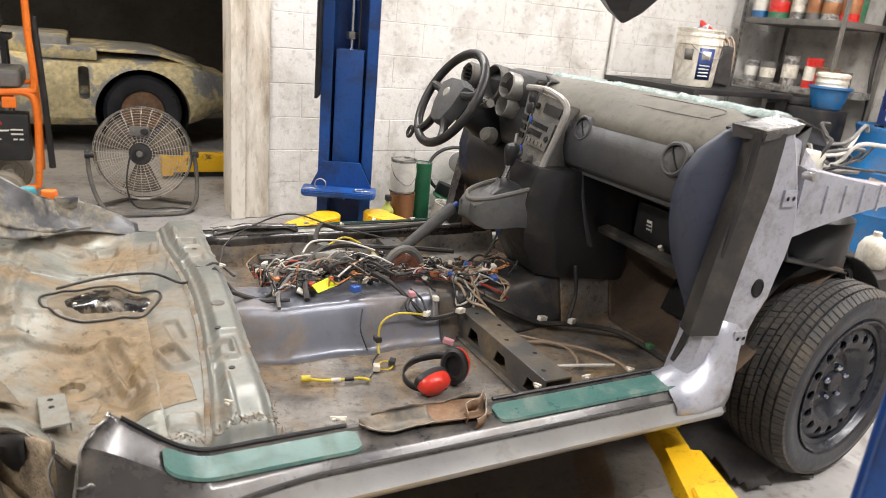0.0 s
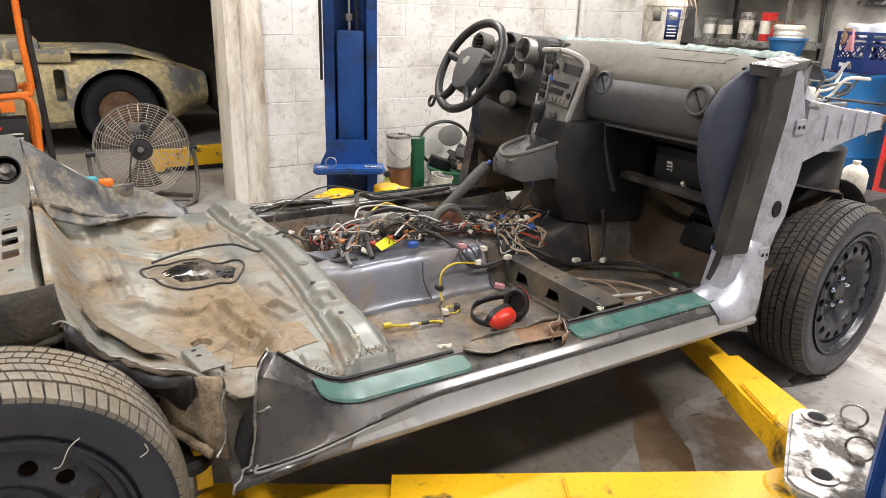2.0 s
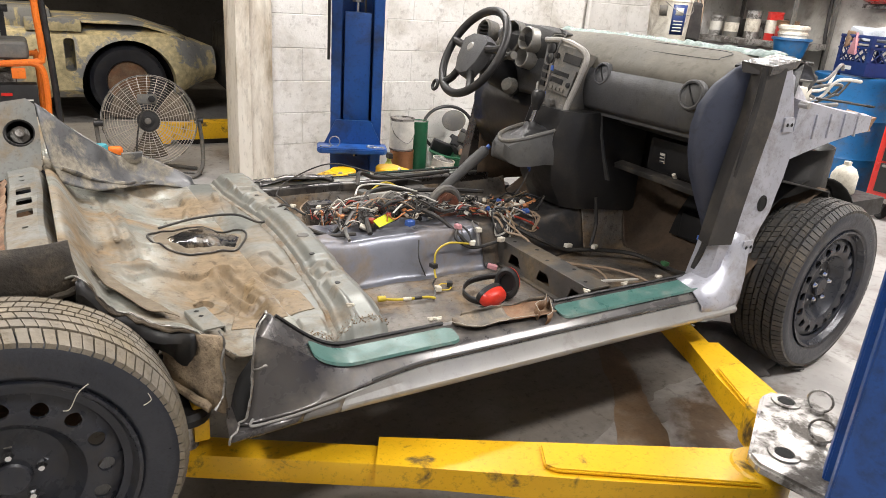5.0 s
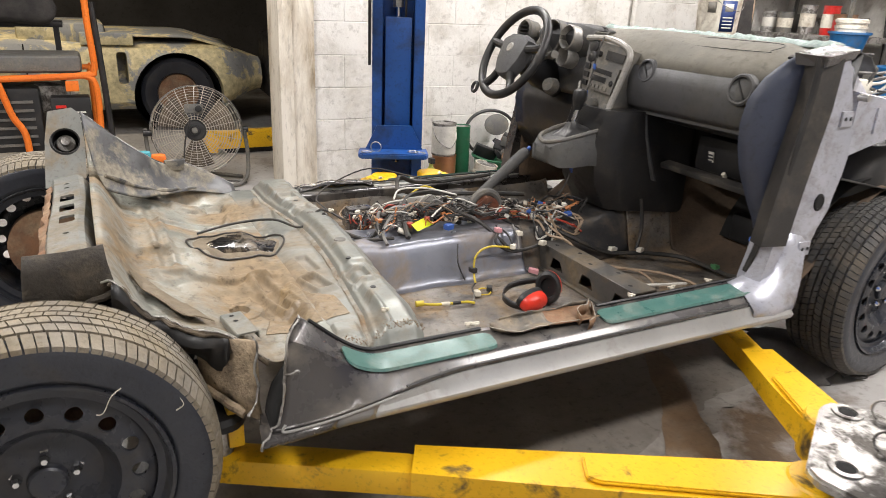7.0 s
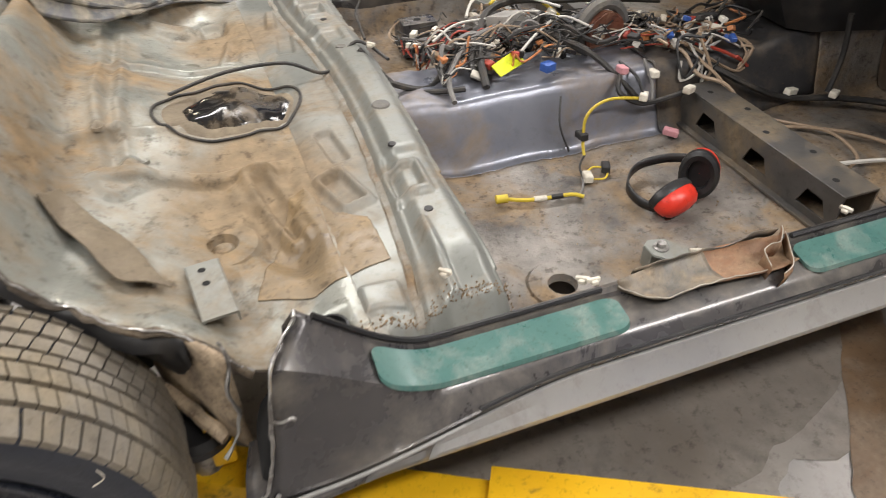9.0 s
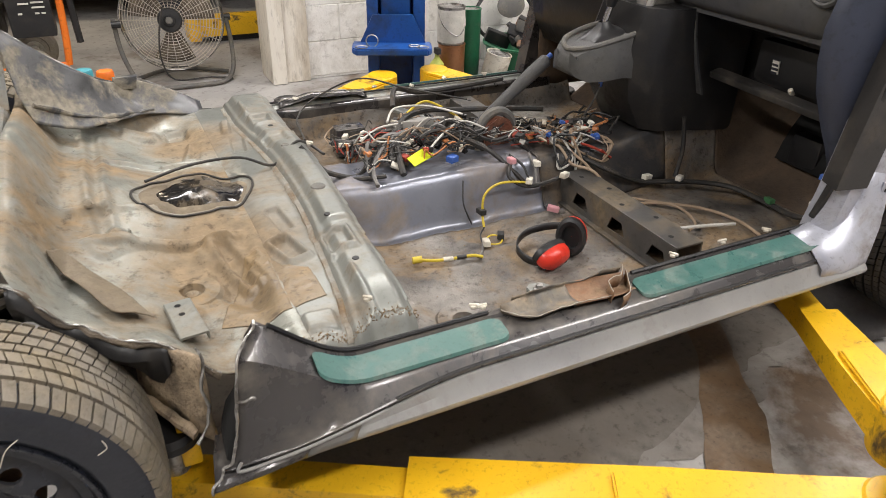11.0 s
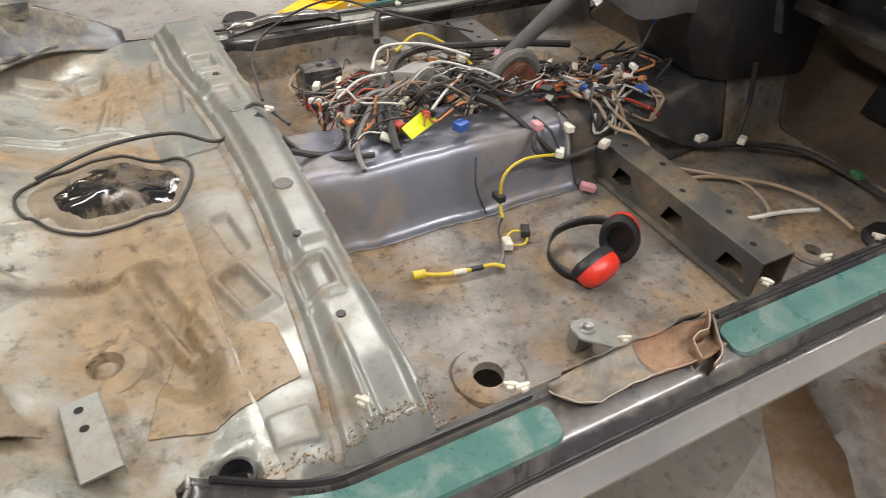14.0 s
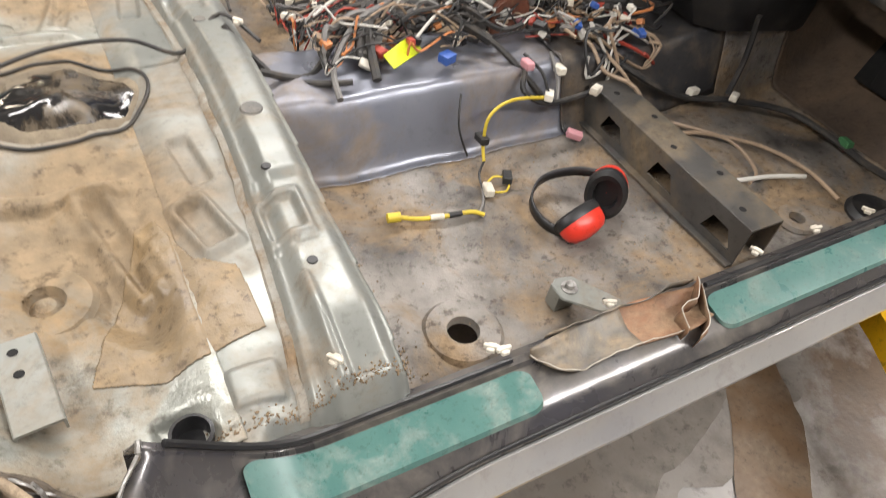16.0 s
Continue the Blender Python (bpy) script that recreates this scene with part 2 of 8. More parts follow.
M_beam = surf("grey_primed_beam_metal", (0.25, 0.258, 0.238), (0.195, 0.203, 0.187), 0.37, metal=0.35, scale=3, bump=0.05, dirt=(0.238, 0.172, 0.102), amount=0.30, speck=0.25, dscale=7, heaps=((-0.06, 0.46, 0.20), (-0.02, 1.12, 0.15)))
M_foot = surf("dirty_footwell_metal", (0.245, 0.225, 0.20), (0.055, 0.050, 0.046), 0.5, metal=0.15, scale=6, bump=0.6, grain=90, dirt=(0.26, 0.182, 0.105), amount=0.46, dscale=5.5, spread=0.09, speck=0.75)
M_tunnel = surf("blue_grey_tunnel_metal", (0.225, 0.238, 0.28), (0.17, 0.178, 0.21), 0.32, metal=0.5, scale=3, bump=0.04, dirt=(0.24, 0.17, 0.10), amount=0.30, dscale=5, speck=0.15)
M_lav = surf("bare_lavender_grey_steel", (0.46, 0.47, 0.53), (0.36, 0.37, 0.42), 0.36, metal=0.4, scale=6, bump=0.05, dirt=(0.22, 0.19, 0.16), amount=0.28, dscale=8)
M_green = surf("green_sill_primer", (0.048, 0.125, 0.112), (0.072, 0.160, 0.140), 0.32, scale=9, bump=0.08, dirt=(0.22, 0.27, 0.235), amount=0.30, dscale=14)
M_rubber = surf("tyre_rubber", (0.019, 0.022, 0.031), (0.029, 0.032, 0.041), 0.34, scale=12, bump=0.3, dirt=(0.06, 0.052, 0.045), amount=0.20, dscale=8)
M_tread = surf("dusty_tread_rubber", (0.27, 0.240, 0.195), (0.165, 0.147, 0.12), 0.8, scale=10, bump=0.5, dirt=(0.27, 0.225, 0.155), amount=0.45, dscale=7)
M_darktread = surf("worn_dark_tread_rubber", (0.060, 0.058, 0.056), (0.040, 0.039, 0.038), 0.7, scale=10, bump=0.5, dirt=(0.14, 0.12, 0.095), amount=0.36, dscale=7)
M_rim = surf("black_steel_rim", (0.022, 0.025, 0.034), (0.034, 0.037, 0.046), 0.28, metal=0.2, scale=9, bump=0.1, dirt=(0.07, 0.062, 0.055), amount=0.25, dscale=9)
M_dash = surf("dusty_charcoal_dash", (0.064, 0.066, 0.073), (0.049, 0.050, 0.056), 0.5, scale=5, bump=0.35, grain=350, dirt=(0.11, 0.105, 0.09), amount=0.36, dscale=3.5, spread=0.22)
M_dashtop = surf("dusty_dash_top", (0.205, 0.194, 0.165), (0.14, 0.135, 0.118), 0.7, scale=4, bump=0.3, grain=350, dirt=(0.20, 0.185, 0.15), amount=0.5, dscale=3, spread=0.2)
M_dashblue = surf("blue_grey_dash_end", (0.045, 0.053, 0.080), (0.035, 0.041, 0.063), 0.45, scale=5, bump=0.2, grain=300)
M_black = surf("black_plastic", (0.009, 0.009, 0.010), (0.016, 0.016, 0.017), 0.42, scale=8, bump=0.15, dirt=(0.05, 0.043, 0.036), amount=0.26, dscale=10)
M_greyplastic = surf("dusty_grey_plastic", (0.12, 0.118, 0.112), (0.085, 0.083, 0.080), 0.55, scale=9, bump=0.1, dirt=(0.21, 0.19, 0.155), amount=0.4, dscale=12)
M_silverplastic = surf("silver_trim", (0.36, 0.345, 0.32), (0.28, 0.27, 0.25), 0.4, metal=0.3, scale=9, bump=0.05)
M_glass = surf("crazed_pale_glass", (0.50, 0.60, 0.57), (0.33, 0.43, 0.41), 0.25, scale=60, bump=0.8, grain=180)
M_rust = surf("rusty_brown_metal", (0.24, 0.115, 0.055), (0.13, 0.075, 0.045), 0.65, scale=14, bump=0.5, dirt=(0.34, 0.24, 0.15), amount=0.4, dscale=12)
M_underseal = surf("muddy_underseal", (0.13, 0.105, 0.078), (0.075, 0.062, 0.050), 0.9, scale=14, bump=1.0, grain=120, dirt=(0.25, 0.20, 0.14), amount=0.4, dscale=9)
M_red = surf("red_paint", (0.55, 0.022, 0.015), (0.45, 0.016, 0.012), 0.3, scale=5, bump=0.03, coat=0.4)
M_muff = surf("scuffed_red_plastic", (0.72, 0.045, 0.025), (0.62, 0.035, 0.02), 0.32, scale=9, bump=0.03)
M_orange = surf("orange_tube_paint", (0.80, 0.19, 0.018), (0.68, 0.14, 0.012), 0.4, scale=6, bump=0.05)
M_barrel = surf("blue_drum_plastic", (0.012, 0.14, 0.36), (0.010, 0.11, 0.29), 0.42, scale=4, bump=0.1, dirt=(0.12, 0.12, 0.11), amount=0.25, dscale=5)
M_crate = surf("navy_crate_plastic", (0.012, 0.035, 0.15), (0.010, 0.026, 0.11), 0.45, scale=5, bump=0.05)
M_white = surf("grubby_white_plastic", (0.74, 0.71, 0.62), (0.62, 0.58, 0.49), 0.5, scale=6, bump=0.1, dirt=(0.28, 0.22, 0.15), amount=0.35, dscale=7)
M_copper = surf("copper_paint_tin", (0.42, 0.20, 0.09), (0.30, 0.13, 0.06), 0.35, metal=0.5, scale=6, bump=0.1)
M_tingreen = surf("green_tin", (0.02, 0.16, 0.075), (0.015, 0.11, 0.05), 0.4, scale=6, bump=0.1, dirt=(0.3, 0.28, 0.24), amount=0.25, dscale=12)
M_rag = surf("dark_rag", (0.030, 0.028, 0.028), (0.055, 0.050, 0.047), 0.95, scale=12, bump=0.6, grain=200)
M_cloth = surf("pale_rag", (0.62, 0.66, 0.70), (0.45, 0.50, 0.56), 0.9, scale=12, bump=0.5, grain=200)
M_oldpaint = surf("flaking_cream_and_grey_paint", (0.27, 0.28, 0.285), (0.37, 0.37, 0.365), 0.6, scale=3, bump=0.3, grain=30, dirt=(0.80, 0.70, 0.42), amount=0.52, dscale=3.0, spread=0.02, drough=0.6, speck=0.3)
M_cable = surf("black_cable", (0.016, 0.016, 0.016), (0.03, 0.029, 0.028), 0.55, bump=0.0, dirt=(0.09, 0.075, 0.06), amount=0.35, dscale=20)


def plain(name, c, rough=0.5, metal=0.0):
    return surf(name, c, tuple(0.78 * q for q in c), rough, metal, scale=15, bump=0.05)


M_wire = [plain("wire_" + n, c, 0.5) for n, c in (("white", (0.62, 0.60, 0.55)), ("grey", (0.17, 0.163, 0.155)), ("black", (0.02, 0.02, 0.02)), ("red", (0.36, 0.05, 0.03)), ("orange", (0.52, 0.20, 0.07)), ("tan", (0.34, 0.25, 0.17)), ("green", (0.06, 0.20, 0.08)), ("blue", (0.04, 0.11, 0.40)), ("yellow", (0.62, 0.47, 0.04)), ("pink", (0.62, 0.30, 0.33)))]
W_WHITE, W_GREY, W_BLACK, W_RED, W_ORANGE, W_TAN, W_GREEN, W_BLUE, W_YELLOW, W_PINK = M_wire
M_neon = plain("neon_yellow_tag", (0.62, 0.72, 0.02), 0.4)
# near-black that stands for the shade in holes, gaps, cavities and arches
M_dark = plain("recess_shade", (0.006, 0.006, 0.006), 0.9)
M_hatch = surf("glossy_black_seal", (0.010, 0.010, 0.011), (0.02, 0.019, 0.018), 0.10, scale=8, bump=0.1, grain=20, dirt=(0.22, 0.16, 0.09), amount=0.22, dscale=9)
M_label = plain("label_paper", (0.66, 0.64, 0.58), 0.6)
M_ink = plain("print_ink", (0.03, 0.03, 0.04), 0.6)

# ---------------------------------------------------------------- the building
WALL = 3.12


def ground_height(x, y):
    return -0.004 + 0.004 * noise.noise(Vector((x * 0.8, y * 0.8, 0)))


single("floor", sheet(-4.6, 5.4, 50, -3.4, 8.4, 59, ground_height), M_concrete, "stained grey concrete shop floor with oil patches", "floor", kind="structure", solid=0.1)
STAIN = [(1.36, 0.46), (1.344, 0.298), (1.214, 0.075), (1.098, -0.111), (0.99, -0.25), (0.86, -0.42), (0.76, -0.38), (0.877, -0.146), (1.087, 0.093), (1.244, 0.341)]


def blot(outline, z, ragged):
    """A flat patch with a soft, uneven outline."""
    bm = bmesh.new()
    loop = []
    for p in curve_points([(x, y, 0) for x, y in outline], 24, closed=True):
        n1, n2 = noise.noise_vector(p * 5), noise.noise_vector(p * 22)
        loop.append(bm.verts.new((p.x + ragged * n1.x + 0.3 * ragged * n2.x, p.y + ragged * n1.y + 0.3 * ragged * n2.y, z)))
    bmesh.ops.triangulate(bm, faces=[bm.faces.new(loop)])
    return bm


M_stain = surf("brown_oil_stain", (0.115, 0.072, 0.040), (0.175, 0.115, 0.068), 0.40, scale=7, bump=0.2, grain=60, dirt=(0.24, 0.19, 0.14), amount=0.40, dscale=9)
single("floor_stain", blot(STAIN, 0.0016, 0.022), M_stain, "brown oil stain soaked into the concrete", "stain", kind="structure")
# outline of the oily floor under the car, darkened further as painted shade
UNDER_CAR = [(-0.30, 0.02), (0.05, -0.16), (0.45, -0.18), (0.90, -0.04), (1.30, 0.06), (1.62, 0.16), (1.70, 0.60), (1.55, 1.10), (1.0, 1.30), (0.3, 1.25), (-0.2, 0.9), (-0.40, 0.35)]


# brown oil plus the car's shade, both in the colour; the rim is fainter
M_soakshade = surf("oily_shaded_concrete", (0.20, 0.178, 0.152), (0.145, 0.126, 0.105), 0.50, scale=3.0, bump=0.25, grain=60, dirt=(0.22, 0.20, 0.175), amount=0.40, dscale=4, spread=0.10, speck=0.5)
M_soakshaderim = surf("faintly_oily_shaded_concrete", (0.285, 0.266, 0.243), (0.205, 0.19, 0.172), 0.52, scale=2.6, bump=0.25, grain=60, dirt=(0.20, 0.175, 0.15), amount=0.36, dscale=3, spread=0.12, speck=0.5)
single("floor_stain", blot([(0.6 + 1.09 * (x - 0.6), 0.5 + 1.12 * (y - 0.5)) for x, y in UNDER_CAR], 0.0006, 0.09), M_soakshaderim, "faint oily rim of the patch under the car, with painted shade", "stain", kind="structure")
single("floor_stain", blot(UNDER_CAR, 0.0010, 0.06), M_soakshade, "wide oily patch of concrete with the car's shade painted in", "stain", kind="structure")
single("floor_crack", tube([(2.1, -0.55, 0.0), (1.85, -0.50, 0.0), (1.72, -0.56, 0.0), (1.5, -0.50, 0.0), (1.3, -0.56, 0.0)], 0.004, 4), M_dark, "thin dark crack in the concrete floor", "crack", kind="structure")

wall_north = single("wall_north", join(box(0.845, 5.4, WALL + 0.006, WALL + 0.20, 0, 3.0), box(-4.6, -2.4, WALL + 0.006, WALL + 0.20, 0, 3.0), box(-2.4, 0.845, WALL + 0.006, WALL + 0.20, 2.35, 3.0)), M_mortar, "white painted concrete block wall", "wall", kind="structure", smooth=False)
single("wall_east", box(5.2, 5.4, -3.4, WALL, 0, 3.0), M_plaster, "grubby pale painted shop wall", "wall", kind="structure", smooth=False)
single("wall_south", box(-4.6, 5.4, -3.6, -3.4, 0, 3.0), M_plaster, "grubby pale painted shop wall", "wall", kind="structure", smooth=False)
single("wall_west", box(-4.8, -4.6, -3.4, 8.4, 0, 3.0), M_plaster, "grubby pale painted shop wall", "wall", kind="structure", smooth=False)
single("wall_store_back", box(-4.6, 3.0, 8.2, 8.4, 0, 3.0), M_shadewall, "back wall of the dim store room, shade put into its colour", "wall", kind="structure", smooth=False)
single("wall_store_side", box(2.8, 3.0, WALL + 0.2, 8.2, 0, 3.0), M_shadewall, "side wall of the dim store room, shade put into its colour", "wall", kind="structure", smooth=False)
single("ceiling", box(-4.8, 5.4, -3.6, 8.4, 3.0, 3.1), M_ceiling, "pale board ceiling", "ceiling", kind="structure", smooth=False)

# door jamb: two boards up the side of the opening
jamb = thing("door_jamb", (0.62, WALL, 0), "old white painted wooden door jamb, scuffed brown at the foot", "door frame", kind="structure")
part("board", rough_up(box(0.66, 0.745, WALL - 0.045, WALL + 0.22, 0, 2.35, 0.004), 0.003, 3), M_wood, jamb)
part("board", rough_up(box(0.748, 0.89, WALL - 0.025, WALL + 0.010, 0, 2.35, 0.004), 0.003, 3, 4), M_wood, jamb)
part("head_board", box(-2.4, 0.89, WALL - 0.03, WALL + 0.22, 2.35, 2.47, 0.004), M_wood, jamb)

# conduit up the wall
pipe = thing("wall_conduit", (3.43, WALL, 0), "white painted pipe running up the block wall", "pipe", kind="structure")
part("pipe", rod((3.43, WALL - 0.03, 0), (3.43, WALL - 0.03, 3.0), 0.02), M_block, pipe)
for zc in (0.6, 1.5, 2.4):
    part("clamp", box(3.395, 3.465, WALL - 0.055, WALL, zc, zc + 0.025, 0.003), M_block, pipe)


# ---------------------------------------------------------------- two-post lift
def lift_post(y, face, tall, label):
    """A blue post at y; face: +1 if its open side looks to +y, -1 to -y."""
    t = thing("lift_post", (1.08, y, 0), label, "car lift", group="posts of the car lift")  # turned towards the bay below

    def at(a, b):
        return sorted((y + face * a, y + face * b))

    part("column", slab([(0.935, at(0.03, 0.03)[0]), (0.99, at(0.03, 0.03)[0]), (0.99, at(-0.19, -0.19)[0]), (1.16, at(-0.19, -0.19)[0]), (1.16, at(0.03, 0.03)[0]), (1.215, at(0.03, 0.03)[0]), (1.215, at(-0.22, -0.22)[0]), (0.935, at(-0.22, -0.22)[0])], 0.02, tall, "z", 0.004), M_blue, t, "deep blue steel channel column")
    part("carriage", box(1.005, 1.145, *at(-0.10, 0.012), 0.36, 1.10, 0.006), M_blue, t, "blue sliding carriage panel")
    part("base_plate", box(0.83, 1.32, *at(-0.30, 0.10), 0.0, 0.02, 0.004), M_blue, t)
    part("screw", rod((1.075, y - face * 0.10, 0.3), (1.075, y - face * 0.10, tall), 0.016), M_chrome, t, "oily lifting screw")
    part("cable", rod((1.115, y - face * 0.06, 1.0), (1.115, y - face * 0.06, tall), 0.006), M_cable, t)
    for zc in (1.12, 1.135):
        part("nut", rod((1.075, y - face * 0.10, zc + 0.03), (1.075, y - face * 0.10, zc + 0.05), 0.03, 6), M_steel, t)
    return t, at


far_post, at = lift_post(2.34, -1, 2.95, "tall deep blue two-post lift column standing by the block wall")
# gusset and shelf of the far carriage
part("gusset", slab([(0.90, 0.40), (1.22, 0.40), (1.155, 0.535), (0.965, 0.535)], 2.275, 2.295, "y"), M_blue, far_post)
shelf = slab([(0.885, 2.14), (1.225, 2.14), (1.245, 2.17), (1.245, 2.30), (0.865, 2.30), (0.865, 2.17)], 0.375, 0.405, "z", 0.006)
part("shelf_plate", shelf, M_blue, far_post, "blue shelf plate with pin holes")
part("pin_ring", tube([(0.96 + 0.028 * math.cos(a), 2.20, 0.43 + 0.028 * math.sin(a)) for a in np.linspace(0, 5.5, 8)], 0.003, 6, 4, closed=True), M_steel, far_post)
for xc, yc in ((0.91, 2.18), (1.20, 2.18)):
    part("pin_bush", turned([(0.022, 0.405), (0.030, 0.409), (0.030, 0.404)], 16, Matrix.Translation((xc, yc, 0))), M_steel, far_post)
part("pin_ring", tube([(1.16 + 0.026 * math.cos(a), 2.19 + 0.02 * math.sin(a), 0.412) for a in np.linspace(0, 5.5, 8)], 0.003, 6, 4, closed=True), M_steel, far_post)
part("black_guard", box(0.915, 0.93, 2.20, 2.40, 0.86, 2.95, 0.003), M_black, far_post, "black rubber guard strip")


def lift_arm(pivot, end, z, w, label, pad):
    """A yellow swing arm from its pivot to its pad: an outer box, a thinner slide, a strap on top."""
    p, e = Vector(pivot), Vector(end)
    d = (e - p).normalized()
    s = Vector((-d.y, d.x, 0))
    ln = (e - p).length
    t = thing("vehicle_lift_swing_arm", (p.x, p.y, 0), label, "vehicle lift", group="swing arms of the car lift")
    m = Matrix(((d.x, s.x, 0, p.x), (d.y, s.y, 0, p.y), (0, 0, 1, 0), (0, 0, 0, 1)))
    part("outer_box", moved(loft([[(a, -h, z - 0.075 + b), (a, h, z - 0.075 + b), (a, h, z), (a, -h, z)] for a, h, b in ((0.0, w * 0.75, 0.0), (ln * 0.3, w * 0.72, 0.01), (ln * 0.66, w * 0.55, 0.02))], True, True), m), M_yellow, t, angle=20)
    part("slide", moved(box(ln * 0.55, ln + 0.03, -w * 0.38, w * 0.38, z - 0.075, z - 0.012, 0.004), m), M_yellow, t)
    part("strap", moved(slab([(0.0, -w * 0.72), (ln * 0.36, -w * 0.55), (ln * 0.38, -w * 0.40), (ln * 0.38, w * 0.40), (ln * 0.36, w * 0.55), (0.0, w * 0.72)], z, z + 0.012, "z", 0.004), m), M_yellow, t)
    part("arm_eye", turned([(0, z - 0.10), (0.065, z - 0.10), (0.07, z - 0.09), (0.07, z + 0.012), (0.065, z + 0.018), (0, z + 0.019)], 24, Matrix.Translation((p.x, p.y, 0))), M_yellow, t)
    c = p + d * (ln * 0.98)
    part("pad_screw", rod((c.x, c.y, z - 0.03), (c.x, c.y, pad - 0.03), 0.026), M_steel, t)
    part("pad", turned([(0, pad - 0.03), (0.055, pad - 0.03), (0.058, pad - 0.012), (0.05, pad), (0, pad)], 20, Matrix.Translation((c.x, c.y, 0))), M_black, t, "round black rubber lifting pad")
    return t, m, ln


lift_arm((1.120, -0.415, 0), (1.35, 0.12, 0), 0.255, 0.088, "scuffed yellow steel swing arm under the front sill", 0.345)
rear_arm, m_arm, ln_arm = lift_arm((0.90, -0.54, 0), (-0.27, 0.13, 0), 0.235, 0.092, "scuffed yellow steel swing arm reaching to the rear jacking point", 0.33)
part("adapter", box(-0.235, -0.20, 0.085, 0.13, 0.243, 0.34, 0.006), M_yellow, rear_arm)
lift_arm((1.225, 2.09, 0), (1.52, 1.42, 0), 0.285, 0.10, "yellow swing arm reaching from the far lift post", 0.36)
lift_arm((0.955, 2.09, 0), (0.40, 1.72, 0), 0.285, 0.10, "yellow swing arm folded beside the far sill", 0.36)

far_post.rotation_euler = (0, 0, radians(-22))
far_post.location = (1.115, 2.29, 0)
near_post, at = lift_post(-0.86, 1, 2.95, "deep blue two-post lift column close beside the open sill")
for o in near_post.children:
    o.data.transform(Matrix.Translation((0.812, -0.718, 0)) @ pose(0, 0, 0, 0, 0, 28) @ Matrix.Translation((-1.08, 0.83, 0)))
plate = slab([(0.80, -0.585), (0.815, -0.55), (1.06, -0.405), (1.10, -0.40), (1.165, -0.475), (1.165, -0.56), (0.86, -0.74), (0.83, -0.72)], 0.292, 0.318, "z", 0.007)
part("shelf_plate", plate, M_steel, near_post, "worn bright steel shelf plate with pin holes")
for xc, yc in ((1.09, -0.455), (0.885, -0.59)):
    part("pin_bush", turned([(0.020, 0.315), (0.022, 0.3225), (0.034, 0.3225), (0.035, 0.315)], 20, Matrix.Translation((xc, yc, 0))), M_steel, near_post)
    part("pin_hole", turned([(0, 0.3195), (0.02, 0.3195)], 16, Matrix.Translation((xc, yc, 0))), M_dark, near_post)
for xc, yc in ((1.12, -0.52), (1.00, -0.60)):
    part("pin", turned([(0, 0.31), (0.016, 0.31), (0.016, 0.326), (0.012, 0.330), (0, 0.330)], 14, Matrix.Translation((xc, yc, 0))), M_steel, near_post)
    part("pin_ring", tube([(xc - 0.010 * math.cos(a), yc + 0.026 * math.cos(a), 0.352 + 0.028 * math.sin(a)) for a in np.linspace(0, 5.5, 8)], 0.003, 6, 4, closed=True), M_steel, near_post)
part("back_flange", slab([(0.86, -0.74), (1.165, -0.56), (1.170, -0.568), (0.866, -0.75)], 0.29, 0.42, "z", 0.002), M_steel, near_post)

# ---------------------------------------------------------------- the stripped car
CY = 0.72  # the car's middle
car = thing("stripped_car_shell", (0.6, CY, 0.33), "cut-down grey car shell without roof, doors or seats, on a lift", "car")


def tunnel(x, y):
    """Height of the centre tunnel over the footwell."""
    half = 0.125 + 0.03 * smoothstep(0.9, 1.4, x)
    d = abs(y - CY)
    h = 0.135 + 0.09 * smoothstep(1.0, 1.6, x)
    return h * (1 - smoothstep(half - 0.045, half + 0.03, d))


def foot_z(x, y):
    z = 0.327
    z += 0.008 * smoothstep(0.36, 0.30, x)
    z += 0.34 * smoothstep(1.42, 1.95, x) ** 1.2
    z += tunnel(x, y)
    edge = min(y - 0.06, 1.38 - y)
    z += 0.085 * (1 - smoothstep(0.0, 0.05, edge)) if x < 1.5 else 0.0
    for yc in (0.24, 0.42, 1.04, 1.22):
        z += 0.006 * math.exp(-((y - yc) / 0.018) ** 2) * smoothstep(0.42, 0.5, x) * (1 - smoothstep(0.82, 0.88, x))
    z += 0.005 * noise.noise(Vector((x * 9, y * 9, 1))) + 0.0022 * noise.noise(Vector((x * 45, y * 45, 3)))
    return z


M_toe = surf("dark_brown_toe_lining", (0.085, 0.057, 0.036), (0.050, 0.035, 0.024), 0.85, scale=7, bump=0.6, grain=90, dirt=(0.13, 0.085, 0.05), amount=0.36, dscale=5)


def off_hole(x, y):
    return all((x - a) ** 2 + (y - b) ** 2 > r * r for a, b, r in ((0.385, 0.172, 0.030), (1.16, 0.16, 0.020)))


def is_tunnel(x, y):
    return abs(y - CY) < 0.165 and x < 1.3


part("footwell_floor", sheet(0.22, 1.50, 160, 0.06, 1.38, 165, foot_z, lambda x, y: off_hole(x, y) and not is_tunnel(x, y)), M_foot, car, "dirty bare footwell floor with brown mud", solid=0.003)
part("toe_board", sheet(1.50, 1.95, 40, 0.06, 1.38, 90, foot_z), M_toe, car, "dark brown toe board lining", solid=0.004)
part("centre_tunnel", sheet(0.22, 0.86, 60, CY - 0.165, CY + 0.165, 44, foot_z), M_tunnel, car, "blue-grey centre tunnel", solid=0.003)
M_blackpaint = surf("dusty_black_tunnel_paint", (0.030, 0.030, 0.033), (0.050, 0.048, 0.047), 0.34, metal=0.2, scale=7, bump=0.15, dirt=(0.16, 0.12, 0.08), amount=0.36, dscale=7)
